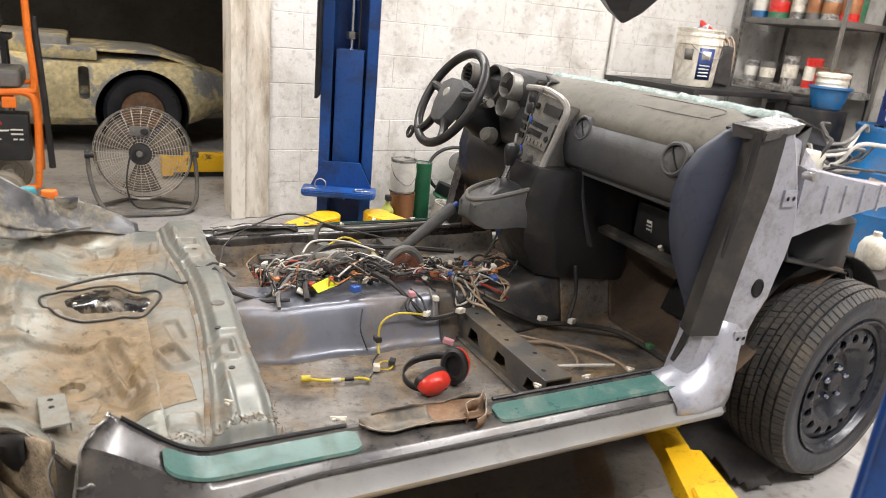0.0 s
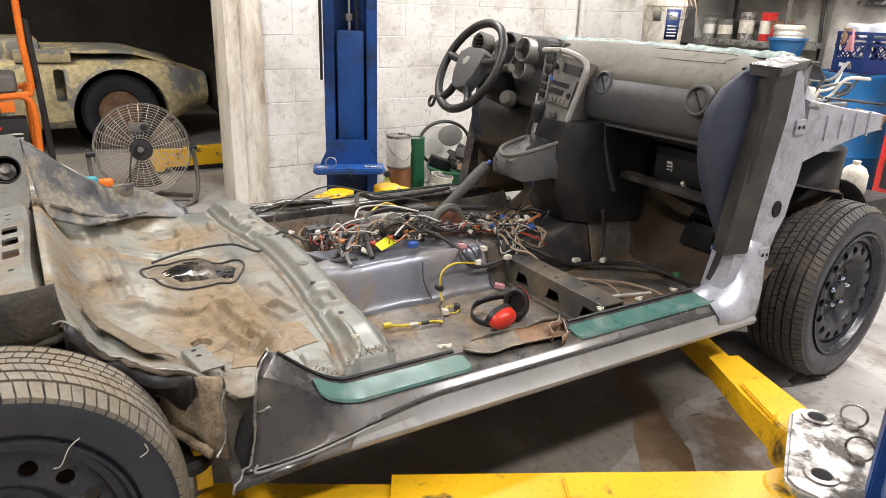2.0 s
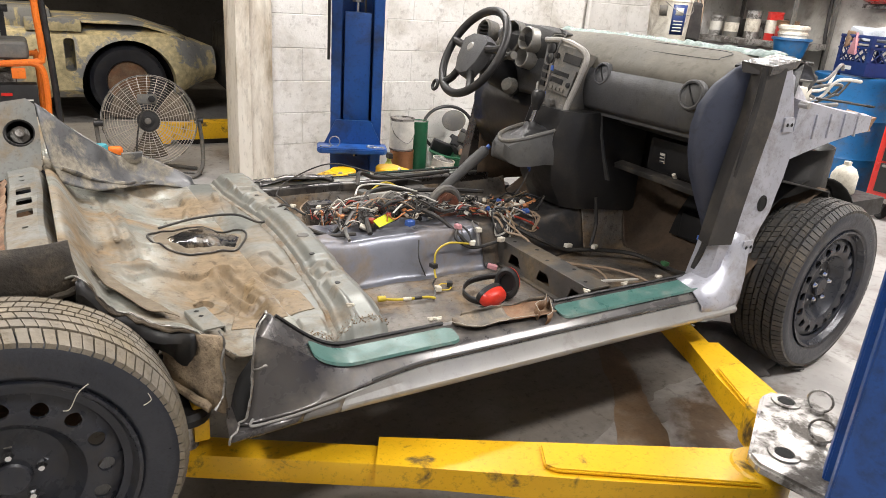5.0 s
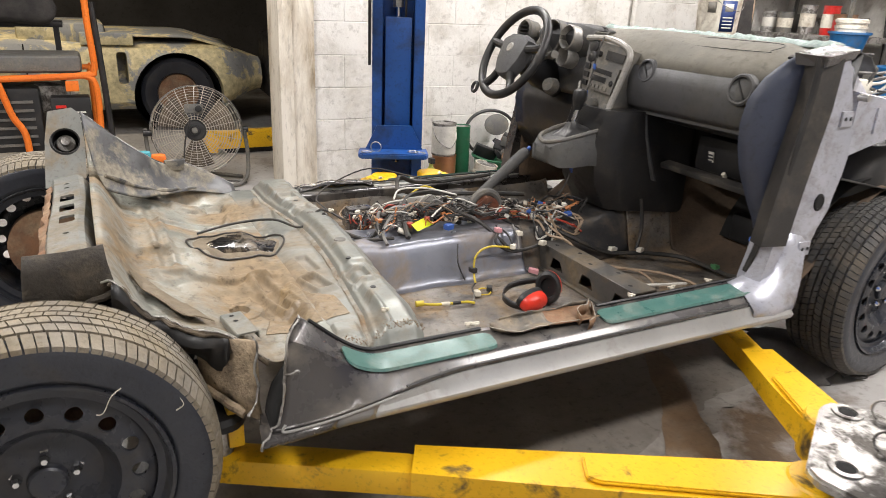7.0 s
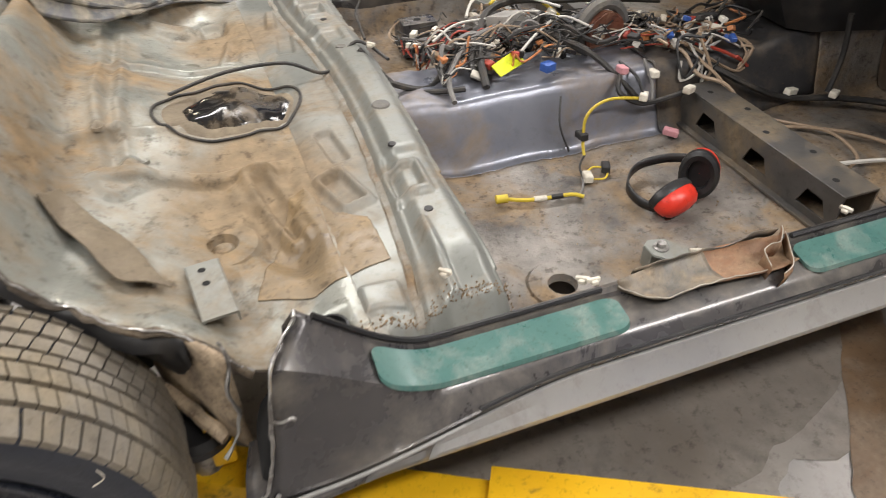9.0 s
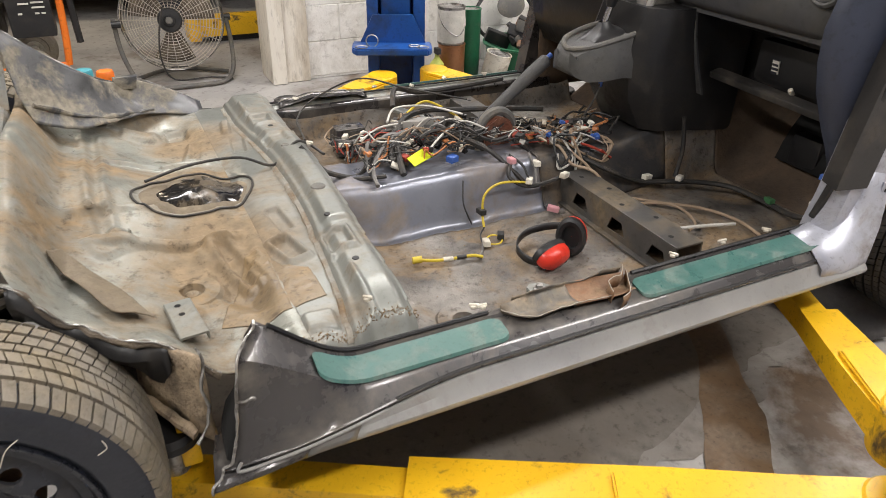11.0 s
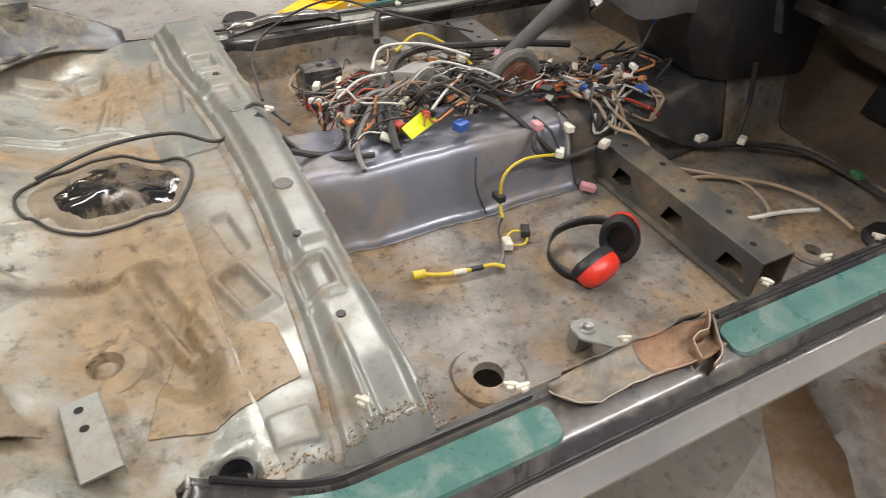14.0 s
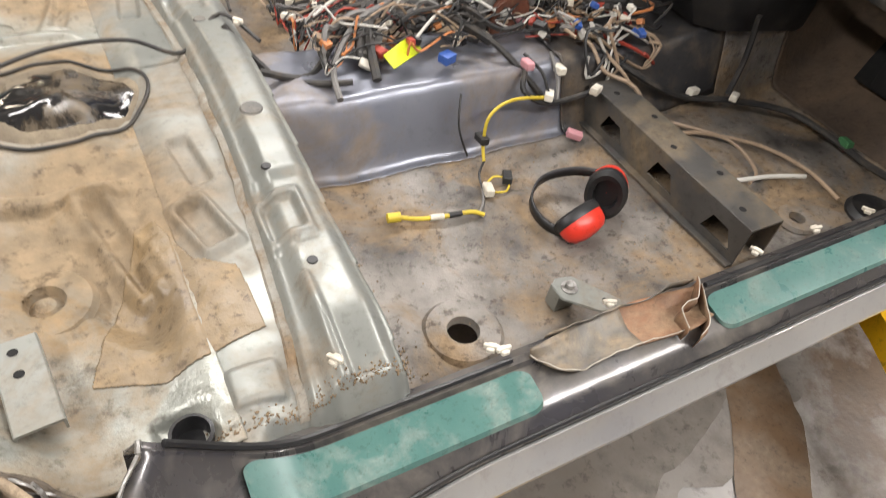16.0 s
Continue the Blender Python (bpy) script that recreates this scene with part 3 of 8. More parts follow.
part("front_tunnel", sheet(0.86, 1.30, 40, CY - 0.165, CY + 0.165, 44, lambda x, y: foot_z(x, y) + 0.002), M_blackpaint, car, "dusty black front of the centre tunnel", solid=0.003)
part("tunnel_seam", tube([(0.862, y, foot_z(0.862, y) + 0.003) for y in np.linspace(CY - 0.17, CY + 0.17, 24)], 0.004, 6, 2), M_blackpaint, car)
for a, b, r in ((0.385, 0.172, 0.034), (1.16, 0.16, 0.022)):
    z0 = 0.334
    part("drain_ring", turned([(r * 0.74, z0 - 0.014), (r * 0.78, z0 + 0.003), (r * 1.1, z0 + 0.005), (r * 1.75, z0 + 0.004), (r * 1.95, z0 - 0.004)], 32, Matrix.Translation((a, b, 0))), M_foot, car)


# the heel beam across the car: its top is pressed with pads, ribs and steps
def pad(x, y, cx, cy, hx, hy, soft=0.006, turn=0.0):
    """Above nought inside a rounded rectangle, 0 outside, with a soft edge."""
    c, s = math.cos(turn), math.sin(turn)
    u, v = (x - cx) * c + (y - cy) * s, -(x - cx) * s + (y - cy) * c
    d = math.hypot(max(abs(u) - hx + soft, 0), max(abs(v) - hy + soft, 0))
    return 1.4 * (1 - smoothstep(0.0, 2 * soft, d))


def beam_shift(y):
    return 0.035 * (y - 0.06) / 1.32


def bead_x(y):
    """Where the seam lies: it bows forward towards the near side."""
    y = min(max(y, 0.05), 1.2)
    return 0.0784 + 0.1490 * y + -0.1053 * y * y


def beam_z(x, y):
    b = bead_x(y)
    z = 0.468 + 0.004 * smoothstep(0.0, 0.04, x) + 0.014 * smoothstep(b + 0.004, b + 0.016, x) + 0.020 * smoothstep(b + 0.018, b + 0.045, x)
    x -= beam_shift(y)
    z -= 0.016 * smoothstep(0.185, 0.218, x) ** 2
    z += 0.022 * math.exp(-((y - CY) / 0.30) ** 2) * smoothstep(-0.02, 0.05, x)
    z += 0.007 * smoothstep(0.40, 0.425, y) * smoothstep(0.10, 0.125, x) * (1 - smoothstep(1.0, 1.03, y))
    z += 0.007 * pad(x, y, 0.150, 0.335, 0.034, 0.048) - 0.011 * pad(x, y, 0.150, 0.340, 0.024, 0.034)
    z += 0.006 * pad(x, y, 0.150, 1.12, 0.034, 0.048) - 0.010 * pad(x, y, 0.150, 1.12, 0.024, 0.034)
    z -= 0.006 * pad(x, y, 0.150, 0.93, 0.030, 0.040)
    z += 0.008 * pad(x, y, 0.052, 0.385, 0.030, 0.058, 0.006, 0.3) - 0.013 * pad(x, y, 0.052, 0.385, 0.019, 0.044, 0.005, 0.3)
    z -= 0.008 * pad(x, y, 0.062, 0.52, 0.016, 0.050, 0.005, 0.15)
    z += 0.008 * pad(x, y, 0.046, 0.115, 0.030, 0.026, 0.005)
    z -= 0.008 * pad(x, y, 0.060, 1.02, 0.018, 0.060, 0.005, -0.1)
    z += 0.009 * pad(x, y, 0.050, 1.18, 0.012, 0.050, 0.005, -0.1)
    for cx, cy, h in ((0.142, 0.150, 0.080), (0.120, 1.25, 0.06)):
        z += 0.006 * pad(x, y, cx, cy, 0.007, h, 0.005)
    z -= 0.022 * (1 - smoothstep(0.05, 0.17, y)) * smoothstep(0.03, 0.09, x)
    z -= 0.040 * (1 - smoothstep(0.032, 0.072, y)) * smoothstep(0.02, 0.06, x)
    z += 0.0006 * noise.noise(Vector((x * 30, y * 30, 7)))
    return z


part("heel_beam", sheet(0.012, 0.258, 75, 0.035, 1.39, 300, lambda x, y: beam_z(x, y), lambda x, y: x - beam_shift(y) < 0.219), M_beam, car, "pressed grey seat beam across the floor", solid=0.003)
part("beam_front", loft([[(0.2165 + beam_shift(y), y, beam_z(0.2165 + beam_shift(y), y)), (0.2215 + beam_shift(y), y, beam_z(0.2165 + beam_shift(y), y) - 0.012), (0.232 + beam_shift(y), y, 0.40), (0.246 + beam_shift(y), y, 0.330)] for y in [0.035 + 1.35 * i / 80 for i in range(81)]]), M_beam, car, solid=0.003)


def seam(dx, w, k):
    y = 0.06 + 1.30 * k
    x0 = dx - 0.038 + bead_x(y)
    j = 0.0035 * noise.noise(Vector((k * 40, dx * 90, 0)))
    return [(x0 - w + j, y, beam_z(x0 - w, y) + 0.0008), (x0 - w * 0.5, y, beam_z(x0 - w * 0.5, y) + 0.004 + j * 0.4), (x0 + w * 0.5, y, beam_z(x0 + w * 0.5, y) + 0.004 - j * 0.4), (x0 + w + j, y, beam_z(x0 + w, y) + 0.0008)]


M_sealer = surf("tan_seam_sealer", (0.27, 0.262, 0.23), (0.215, 0.205, 0.175), 0.6, scale=20, bump=0.4, grain=80, dirt=(0.22, 0.15, 0.085), amount=0.42, dscale=14)
part("sealer_bead", loft([seam(0.038, 0.0065, k) for k in np.linspace(0, 1, 160)]), M_sealer, car, "tan lumpy seam sealer")
for xc, yc, r in ((0.165, 0.245, 0.007), (0.185, 0.56, 0.016), (0.165, 0.43, 0.007), (0.18, 0.84, 0.010), (0.19, 1.05, 0.007)):
    zc = beam_z(xc, yc) + 0.0015
    part("plug", turned([(0, zc), (r, zc), (r * 1.15, zc - 0.003)], 18, Matrix.Translation((xc, yc, 0))), M_black if r < 0.01 else M_greyplastic, car)

# the rear seat pan: it climbs in a soft slope, then in a steep step, to the slotted rear beam
def rear_rise(x):
    return 0.045 * smoothstep(-0.12, -0.27, x) + 0.025 * smoothstep(-0.27, -0.36, x) + 0.115 * smoothstep(-0.355, -0.435, x)


def near_edge(x):
    """Where the pan is cut off over the near wheel."""
    return 0.055 + 0.055 * smoothstep(-0.13, -0.26, x) + 0.065 * smoothstep(-0.25, -0.38, x)


def pan_z(x, y):
    z = 0.452 + 0.05 * math.exp(-((y - CY) / 0.20) ** 2)
    z += 0.016 * (1 - smoothstep(0.10, 0.30, abs(y - 0.36))) * math.sin(x * 9 + 0.6) * 0.6
    z += rear_rise(x)
    z += 0.035 * (1 - smoothstep(0.0, 0.13, y - near_edge(x))) * smoothstep(-0.12, -0.22, x) * smoothstep(-0.46, -0.36, x)
    z += 0.10 * smoothstep(1.26, 1.42, y) * smoothstep(0.05, -0.15, x)
    z += 0.014 * (1 - smoothstep(0.0, 0.012, abs(abs(y - CY) - 0.215) - 0.006)) * smoothstep(-0.33, -0.27, x) * (1 - smoothstep(-0.02, 0.0, x))
    z -= 0.022 * (1 - smoothstep(0.055, 0.09, math.hypot(x + 0.03, (y - 0.36) * 0.55)))
    z += 0.010 * (1 - smoothstep(0.03, 0.05, math.hypot((x + 0.07) * 0.7, y - 0.46)))
    for a in (-0.31, -0.27):
        z += 0.010 * math.exp(-((x - a) / 0.012) ** 2) * smoothstep(0.5, 0.55, y) * (1 - smoothstep(1.15, 1.2, y))
    # pressed ridges and hollows
    z += 0.011 * pad(x, y, -0.045, 0.40, 0.030, 0.105, 0.010, 0.25) - 0.009 * pad(x, y, -0.045, 0.40, 0.014, 0.085, 0.006, 0.25)
    z += 0.010 * pad(x, y, 0.000, 0.345, 0.008, 0.045, 0.006, 0.2) + 0.010 * pad(x, y, -0.022, 0.33, 0.007, 0.040, 0.006, 0.2)
    z -= 0.010 * pad(x, y, -0.03, 0.095, 0.040, 0.026, 0.006)
    z += 0.008 * pad(x, y, -0.29, 0.66, 0.020, 0.060, 0.010) - 0.012 * pad(x, y, -0.24, 0.72, 0.060, 0.10, 0.02) * 0.5
    z += 0.008 * pad(x, y, -0.28, 0.50, 0.045, 0.03, 0.010, 0.5)
    z += 0.010 * pad(x, y, -0.03, 1.04, 0.030, 0.09, 0.010, -0.2) - 0.008 * pad(x, y, -0.03, 1.04, 0.014, 0.07, 0.006, -0.2)
    z += 0.012 * pad(x, y, -0.16, 1.22, 0.05, 0.03, 0.012)
    z -= 0.012 * pad(x, y, -0.06, 1.22, 0.03, 0.035, 0.008)
    z += 0.011 * math.exp(-((y - 0.63 - 0.25 * (x + 0.2)) / 0.012) ** 2) * smoothstep(-0.42, -0.36, x) * (1 - smoothstep(-0.16, -0.12, x))
    z += 0.009 * noise.noise(Vector((x * 6, y * 6, 5))) + 0.002 * noise.noise(Vector((x * 26, y * 26, 2)))
    k = smoothstep(-0.05, 0.005, x)
    return z * (1 - k) + (beam_z(0.014, y) + 0.002) * k


def pan_keep(x, y):
    wob = 0.008 * noise.noise(Vector((x * 22, 0, 8))) + 0.003 * noise.noise(Vector((x * 70, 0, 8)))
    if (x + 0.150) ** 2 + (y - 0.340) ** 2 < 0.024 ** 2:
        return False
    return y > near_edge(x) + wob


part("rear_pan", sheet(-0.445, 0.018, 150, 0.05, 1.42, 420, pan_z, pan_keep), M_pan, car, "dusty pressed rear seat floor with brown dirt", solid=0.004)
for a, b in ((-0.15, 0.34), (-0.140, 1.005)):
    zc = pan_z(a, b + 0.05)
    part("drain_ring", turned([(0.0, zc - 0.004), (0.012, zc - 0.002), (0.02, zc - 0.008), (0.026, zc + 0.006), (0.032, zc + 0.007), (0.055, zc + 0.004), (0.062, zc - 0.004)], 32, Matrix.Translation((a, b, 0))), M_pan, car)
for a, b, r in ((-0.305, 0.60, 0.010), (-0.245, 0.545, 0.008), (-0.27, 0.52, 0.008)):
    zc = pan_z(a, b)
    part("dimple", turned([(0, zc - 0.006), (r * 0.5, zc - 0.004), (r * 0.6, zc + 0.0005), (r, zc + 0.0015), (r * 1.2, zc - 0.004)], 24, Matrix.Translation((a, b, 0))), M_pan, car)
# torn flap of sound deadening
M_deaden = surf("brown_sound_deadening", (0.150, 0.112, 0.070), (0.205, 0.155, 0.094), 0.36, scale=8, bump=0.45, grain=70, dirt=(0.30, 0.205, 0.10), amount=0.42, dscale=5.5, spread=0.12, drough=0.6, speck=0.7)
M_flap = surf("dark_tan_flap", (0.165, 0.130, 0.085), (0.115, 0.092, 0.064), 0.7, scale=9, bump=0.5, grain=90, dirt=(0.27, 0.22, 0.15), amount=0.35, dscale=9)


def deck_z(x, y):
    return pan_z(x, y) if x < 0.012 else beam_z(x, y)


def within(x, y, outline):
    c = False
    for (x0, y0), (x1, y1) in zip(outline, outline[1:] + outline[:1]):
        if (y0 > y) != (y1 > y) and x < (x1 - x0) * (y - y0) / (y1 - y0) + x0:
            c = not c
    return c


def layer(outline, seed, ragged, lift=0.0035, curl=None):
    """A coat or sheet with a worn outline, lying on the pan."""
    xs, ys = [p[0] for p in outline], [p[1] for p in outline]

    def inside(x, y):
        u = x + ragged * noise.noise(Vector((x * 14, y * 14, seed))) + 0.3 * ragged * noise.noise(Vector((x * 50, y * 50, seed)))
        v = y + ragged * noise.noise(Vector((x * 14, y * 14, seed + 7))) + 0.3 * ragged * noise.noise(Vector((x * 50, y * 50, seed + 7)))
        return within(u, v, outline) and (x + 0.150) ** 2 + (y - 0.340) ** 2 > 0.03 ** 2

    def height(x, y):
        return deck_z(x, y) + lift + 0.0012 * noise.noise(Vector((x * 50, y * 50, seed))) + (curl(x, y) if curl else 0.0)
    return sheet(min(xs) - 0.02, max(xs) + 0.02, 130, min(ys) - 0.02, max(ys) + 0.02, 170, height, inside)


NEAR_COAT = [(0.000, 0.420), (0.031, 0.329), (0.080, 0.300), (0.086, 0.190), (-0.042, 0.166), (-0.120, 0.190), (-0.09, 0.27), (-0.05, 0.36), (-0.03, 0.42)]
part("deadening_coat", layer(NEAR_COAT, 3.0, 0.004, 0.0018), M_deaden, car, "brown coat of sound deadening with a worn edge", solid=0.0012)
part("deadening_patch", layer([(-0.365, 0.45), (-0.29, 0.36), (-0.225, 0.215), (-0.29, 0.235), (-0.345, 0.33), (-0.385, 0.40)], 9.0, 0.006, 0.006, lambda x, y: 0.014 * smoothstep(0.02, -0.05, x + 0.30 + 0.55 * (y - 0.387))), M_flap, car, "dark tan loose sheet of sound deadening", solid=0.003)
mb = Matrix.Translation((-0.178, 0.205, 0.488)) @ pose(0, 0, 0, -4, 0, 6)
bracket = part("seat_bracket", moved(loft([[(a, y, b) for a, b in ((-0.025, -0.014), (-0.025, 0.001), (-0.023, 0.003), (0.023, 0.003), (0.025, 0.001), (0.025, -0.014), (0.022, -0.014), (0.022, -0.001), (-0.022, -0.001), (-0.022, -0.014))] for y in (-0.072, -0.03, 0.02, 0.062)], True, True), mb), M_beam, car, "small grey pressed bracket with bolt holes")
for k in (0.042, 0.008):
    part("bolt_hole", turned([(0, 0.0036), (0.006, 0.0036)], 12, mb @ Matrix.Translation((-0.003, k, 0))), M_dark, bracket)

# fuel hatch: sagging black seal within an oval ring
part("floor_cable", tube([(x, y, max(deck_z(x, y), 0.528 if x < 0.1 else 0) + 0.006) for x, y in ((-0.185, 0.735), (-0.07, 0.795), (0.049, 0.795), (0.133, 0.786), (0.215, 0.840), (0.261, 0.754))], 0.0038, 7, 6), M_cable, car, "black taped cable across the pan")
part("black_cup", turned([(0.022, 0.440), (0.024, 0.480), (0.020, 0.481), (0.018, 0.455), (0.0, 0.455)], 20, Matrix.Translation((-0.035, 0.078, 0))), M_black, car)
hatch_z = pan_z(-0.08, 0.708)


def hatch_disc(profile, rx, ry, cx=-0.080, cy=0.708, rough=0.0):
    """An oval pressing that follows the pan below it."""
    bm = turned(profile, 56, pose(cx, cy, 0, 0, 0, 18) @ Matrix.Diagonal((rx, ry, 1, 1)))
    for v in bm.verts:
        v.co.z += deck_z(v.co.x, v.co.y) + rough * noise.noise(v.co * 34)
    return bm


hatch = part("fuel_hatch", hatch_disc([(0, 0.001), (0.3, 0.001), (0.5, 0.0015), (0.7, 0.004), (0.8, 0.005), (0.9, 0.004), (1.0, -0.003)], 0.135, 0.098), M_flap, car, "oval tan fuel sender hatch")
part("seal_sheet", hatch_disc([(0, 0.013), (0.2, 0.014), (0.45, 0.015), (0.7, 0.014), (0.9, 0.010), (1.0, 0.001)], 0.108, 0.074, -0.066, 0.702, 0.007), M_hatch, hatch, "wet black sagging sheet")
ring = [(-0.080 + 0.145 * math.cos(a) * math.cos(0.32) - 0.105 * math.sin(a) * math.sin(0.32), 0.708 + 0.145 * math.cos(a) * math.sin(0.32) + 0.105 * math.sin(a) * math.cos(0.32)) for a in np.linspace(0, 6.2, 40)]
part("ring_cable", tube([(x, y, deck_z(x, y) + 0.003) for x, y in ring], 0.0030, 6, 3, closed=True), M_cable, hatch)
part("hatch_cap", turned([(0, 0.530), (0.02, 0.530), (0.024, 0.526), (0.03, 0.520)], 24, Matrix.Translation((-0.118, 0.735, hatch_z - 0.517))), M_flap, hatch)

# rear cut: the slotted beam behind the pan, the strut plate at its far end, the far wheel house
BEAM = [(-0.548, 0.585), (-0.546, 0.628), (-0.540, 0.640), (-0.475, 0.650), (-0.462, 0.646), (-0.448, 0.622), (-0.440, 0.600), (-0.444, 0.597), (-0.452, 0.616), (-0.464, 0.640), (-0.475, 0.644), (-0.537, 0.634), (-0.541, 0.626), (-0.543, 0.585)]
M_slotted = surf("dull_grey_beam_paint", (0.225, 0.23, 0.215), (0.165, 0.17, 0.16), 0.42, metal=0.3, scale=6, bump=0.15, dirt=(0.25, 0.185, 0.11), amount=0.36, dscale=9)
rail_bm = cut(loft([[(x + 0.004 * math.sin(y * 9), y, z) for x, z in BEAM] for y in np.linspace(0.20, 1.09, 40)], True, True), *[box(-0.522, -0.486, y - 0.029, y + 0.029, 0.55, 0.70, 0.008) for y in (0.622, 0.727, 0.828)], *[rod((-0.505, y, 0.58), (-0.505, y, 0.70), 0.007, 12) for y in (0.505, 0.94, 0.985)])
upright = part("rear_beam", rail_bm, M_slotted, car, "dull grey rear cross beam with square slots", angle=25)
part("beam_lip", rough_up(loft([[(-0.546, y, 0.632), (-0.562, y, 0.622), (-0.566 - 0.008 * math.sin(y * 37), y, 0.585 + 0.012 * math.sin(y * 23))] for y in np.linspace(0.24, 1.02, 50)]), 0.010, 24), M_rust, upright, "rusty torn rear flange", solid=0.002)
part("beam_end_rim", rough_up(tube([(-0.575, 0.205, 0.66), (-0.545, 0.195, 0.695), (-0.500, 0.192, 0.700), (-0.455, 0.192, 0.705), (-0.428, 0.198, 0.690)], 0.003, 6, 6), 0.005, 40), M_steel, upright, "bright bare cut edge")
STRUT = [(-0.565, 1.065, 0.615), (-0.452, 1.065, 0.640), (-0.444, 1.120, 0.735), (-0.448, 1.165, 0.820), (-0.470, 1.172, 0.838), (-0.535, 1.170, 0.828), (-0.552, 1.130, 0.745)]
plate = loft([[Vector(q) + Vector((0, d, -0.4 * d)) for q in STRUT] for d in (0.0, 0.008)], True, True)
mc = pose(-0.496, 1.138, 0.738, 61, 0, 0)
plate = cut(plate, rod(mc @ Vector((0, 0, -0.06)), mc @ Vector((0, 0, 0.06)), 0.040, 28))
strut = part("strut_plate", plate, M_slotted, car, "grey strut top plate with a round hole", angle=25)
part("strut_cup", turned([(0.036, 0.010), (0.040, 0.014), (0.046, 0.010), (0.048, 0.002), (0.042, -0.004), (0.037, -0.05), (0.0, -0.05)], 32, mc), M_black, strut)
part("strut_nut", turned([(0, 0.012), (0.012, 0.010), (0.015, -0.004), (0.026, -0.010), (0.028, -0.05)], 20, mc), M_steel, strut)
M_wedge = surf("worn_dark_wheel_house_paint", (0.135, 0.137, 0.142), (0.070, 0.071, 0.075), 0.36, metal=0.45, scale=9, bump=0.1, dirt=(0.30, 0.27, 0.215), amount=0.42, dscale=9, spread=0.05)
WEDGE = [[(-0.447, 1.165, 0.822), (-0.440, 1.130, 0.750), (-0.428, 1.090, 0.670), (-0.405, 1.060, 0.600)], [(-0.365, 1.200, 0.742), (-0.358, 1.175, 0.675), (-0.345, 1.145, 0.610), (-0.325, 1.105, 0.555)], [(-0.275, 1.245, 0.664), (-0.270, 1.230, 0.620), (-0.260, 1.205, 0.575), (-0.245, 1.175, 0.535)], [(-0.205, 1.335, 0.606), (-0.200, 1.320, 0.575), (-0.190, 1.290, 0.545), (-0.175, 1.250, 0.520)], [(-0.120, 1.375, 0.590), (-0.115, 1.360, 0.555), (-0.110, 1.345, 0.525), (-0.105, 1.320, 0.500)], [(0.045, 1.425, 0.490), (0.045, 1.410, 0.480), (0.045, 1.400, 0.470), (0.045, 1.385, 0.455)]]
fine = [[tuple(p) for p in curve_points(r, 5)] for r in WEDGE]
fine = [[tuple(q) for q in col] for col in zip(*[curve_points(c, 6) for c in zip(*fine)])]
wedge = part("wheel_house_wedge", rough_up(loft(fine), 0.003, 18), M_wedge, car, "worn grey cut wheel house wedge", solid=0.004)
part("wedge_rim", rough_up(tube([Vector(r[0]) + Vector((0, 0, 0.002)) for r in WEDGE], 0.0032, 6, 6), 0.003, 40), M_steel, wedge, "bright bare cut edge")
part("wedge_fold", rough_up(tube([(-0.40, 1.085, 0.640), (-0.33, 1.135, 0.590), (-0.25, 1.190, 0.553), (-0.18, 1.262, 0.530), (-0.11, 1.330, 0.512)], 0.007, 8, 5), 0.008, 22), M_wedge, wedge)
part("wedge_tab", rough_up(box(-0.205, -0.135, 1.335, 1.352, 0.580, 0.622, 0.004), 0.008, 30), M_wedge, wedge)
M_mudflap = surf("muddy_black_liner", (0.050, 0.043, 0.035), (0.030, 0.026, 0.022), 0.8, scale=14, bump=0.8, grain=120, dirt=(0.13, 0.105, 0.075), amount=0.38, dscale=9)
part("mud_flap", rough_up(loft([[Vector(a).lerp(Vector(b), k) + Vector((0, -0.012 * math.sin(3.1 * k), 0)) for k in np.linspace(0, 1, 14)] for a, b in (((-0.572, 0.192, 0.706), (-0.428, 0.188, 0.712)), ((-0.577, 0.188, 0.665), (-0.424, 0.184, 0.680)), ((-0.582, 0.190, 0.615), (-0.418, 0.184, 0.645)), ((-0.587, 0.197, 0.570), (-0.412, 0.188, 0.612)))]), 0.007, 11), M_mudflap, car, "muddy black inner wheel arch flap", solid=0.006)
part("flap_edge", rough_up(tube([(-0.590, 0.20, 0.572), (-0.53, 0.192, 0.585), (-0.47, 0.188, 0.600), (-0.412, 0.184, 0.614)], 0.010, 8), 0.006, 30), M_mudflap, car)
part("bump_stop", turned([(0.0, 0.585), (0.055, 0.583), (0.075, 0.570), (0.078, 0.552), (0.060, 0.545), (0.058, 0.50), (0.045, 0.47), (0, 0.47)], 28, Matrix.Translation((-0.50, 0.27, 0))), M_black, car, "black rubber bump stop")


def edge_point(x, dy=0.0, dz=0.0):
    return (x, near_edge(x) + dy, pan_z(x, near_edge(x) + 0.01) + dz)


E_X = [-0.145 - 0.285 * i / 24 for i in range(25)]
part("torn_edge", rough_up(tube([edge_point(x, -0.002, -0.004) for x in E_X[::2]], 0.006, 8, 6), 0.006, 40), M_underseal, car)
part("torn_rim", rough_up(tube([edge_point(x, -0.005, 0.003) for x in E_X[::2]], 0.0016, 5, 6), 0.004, 60), M_steel, car, "bright bare cut edge")
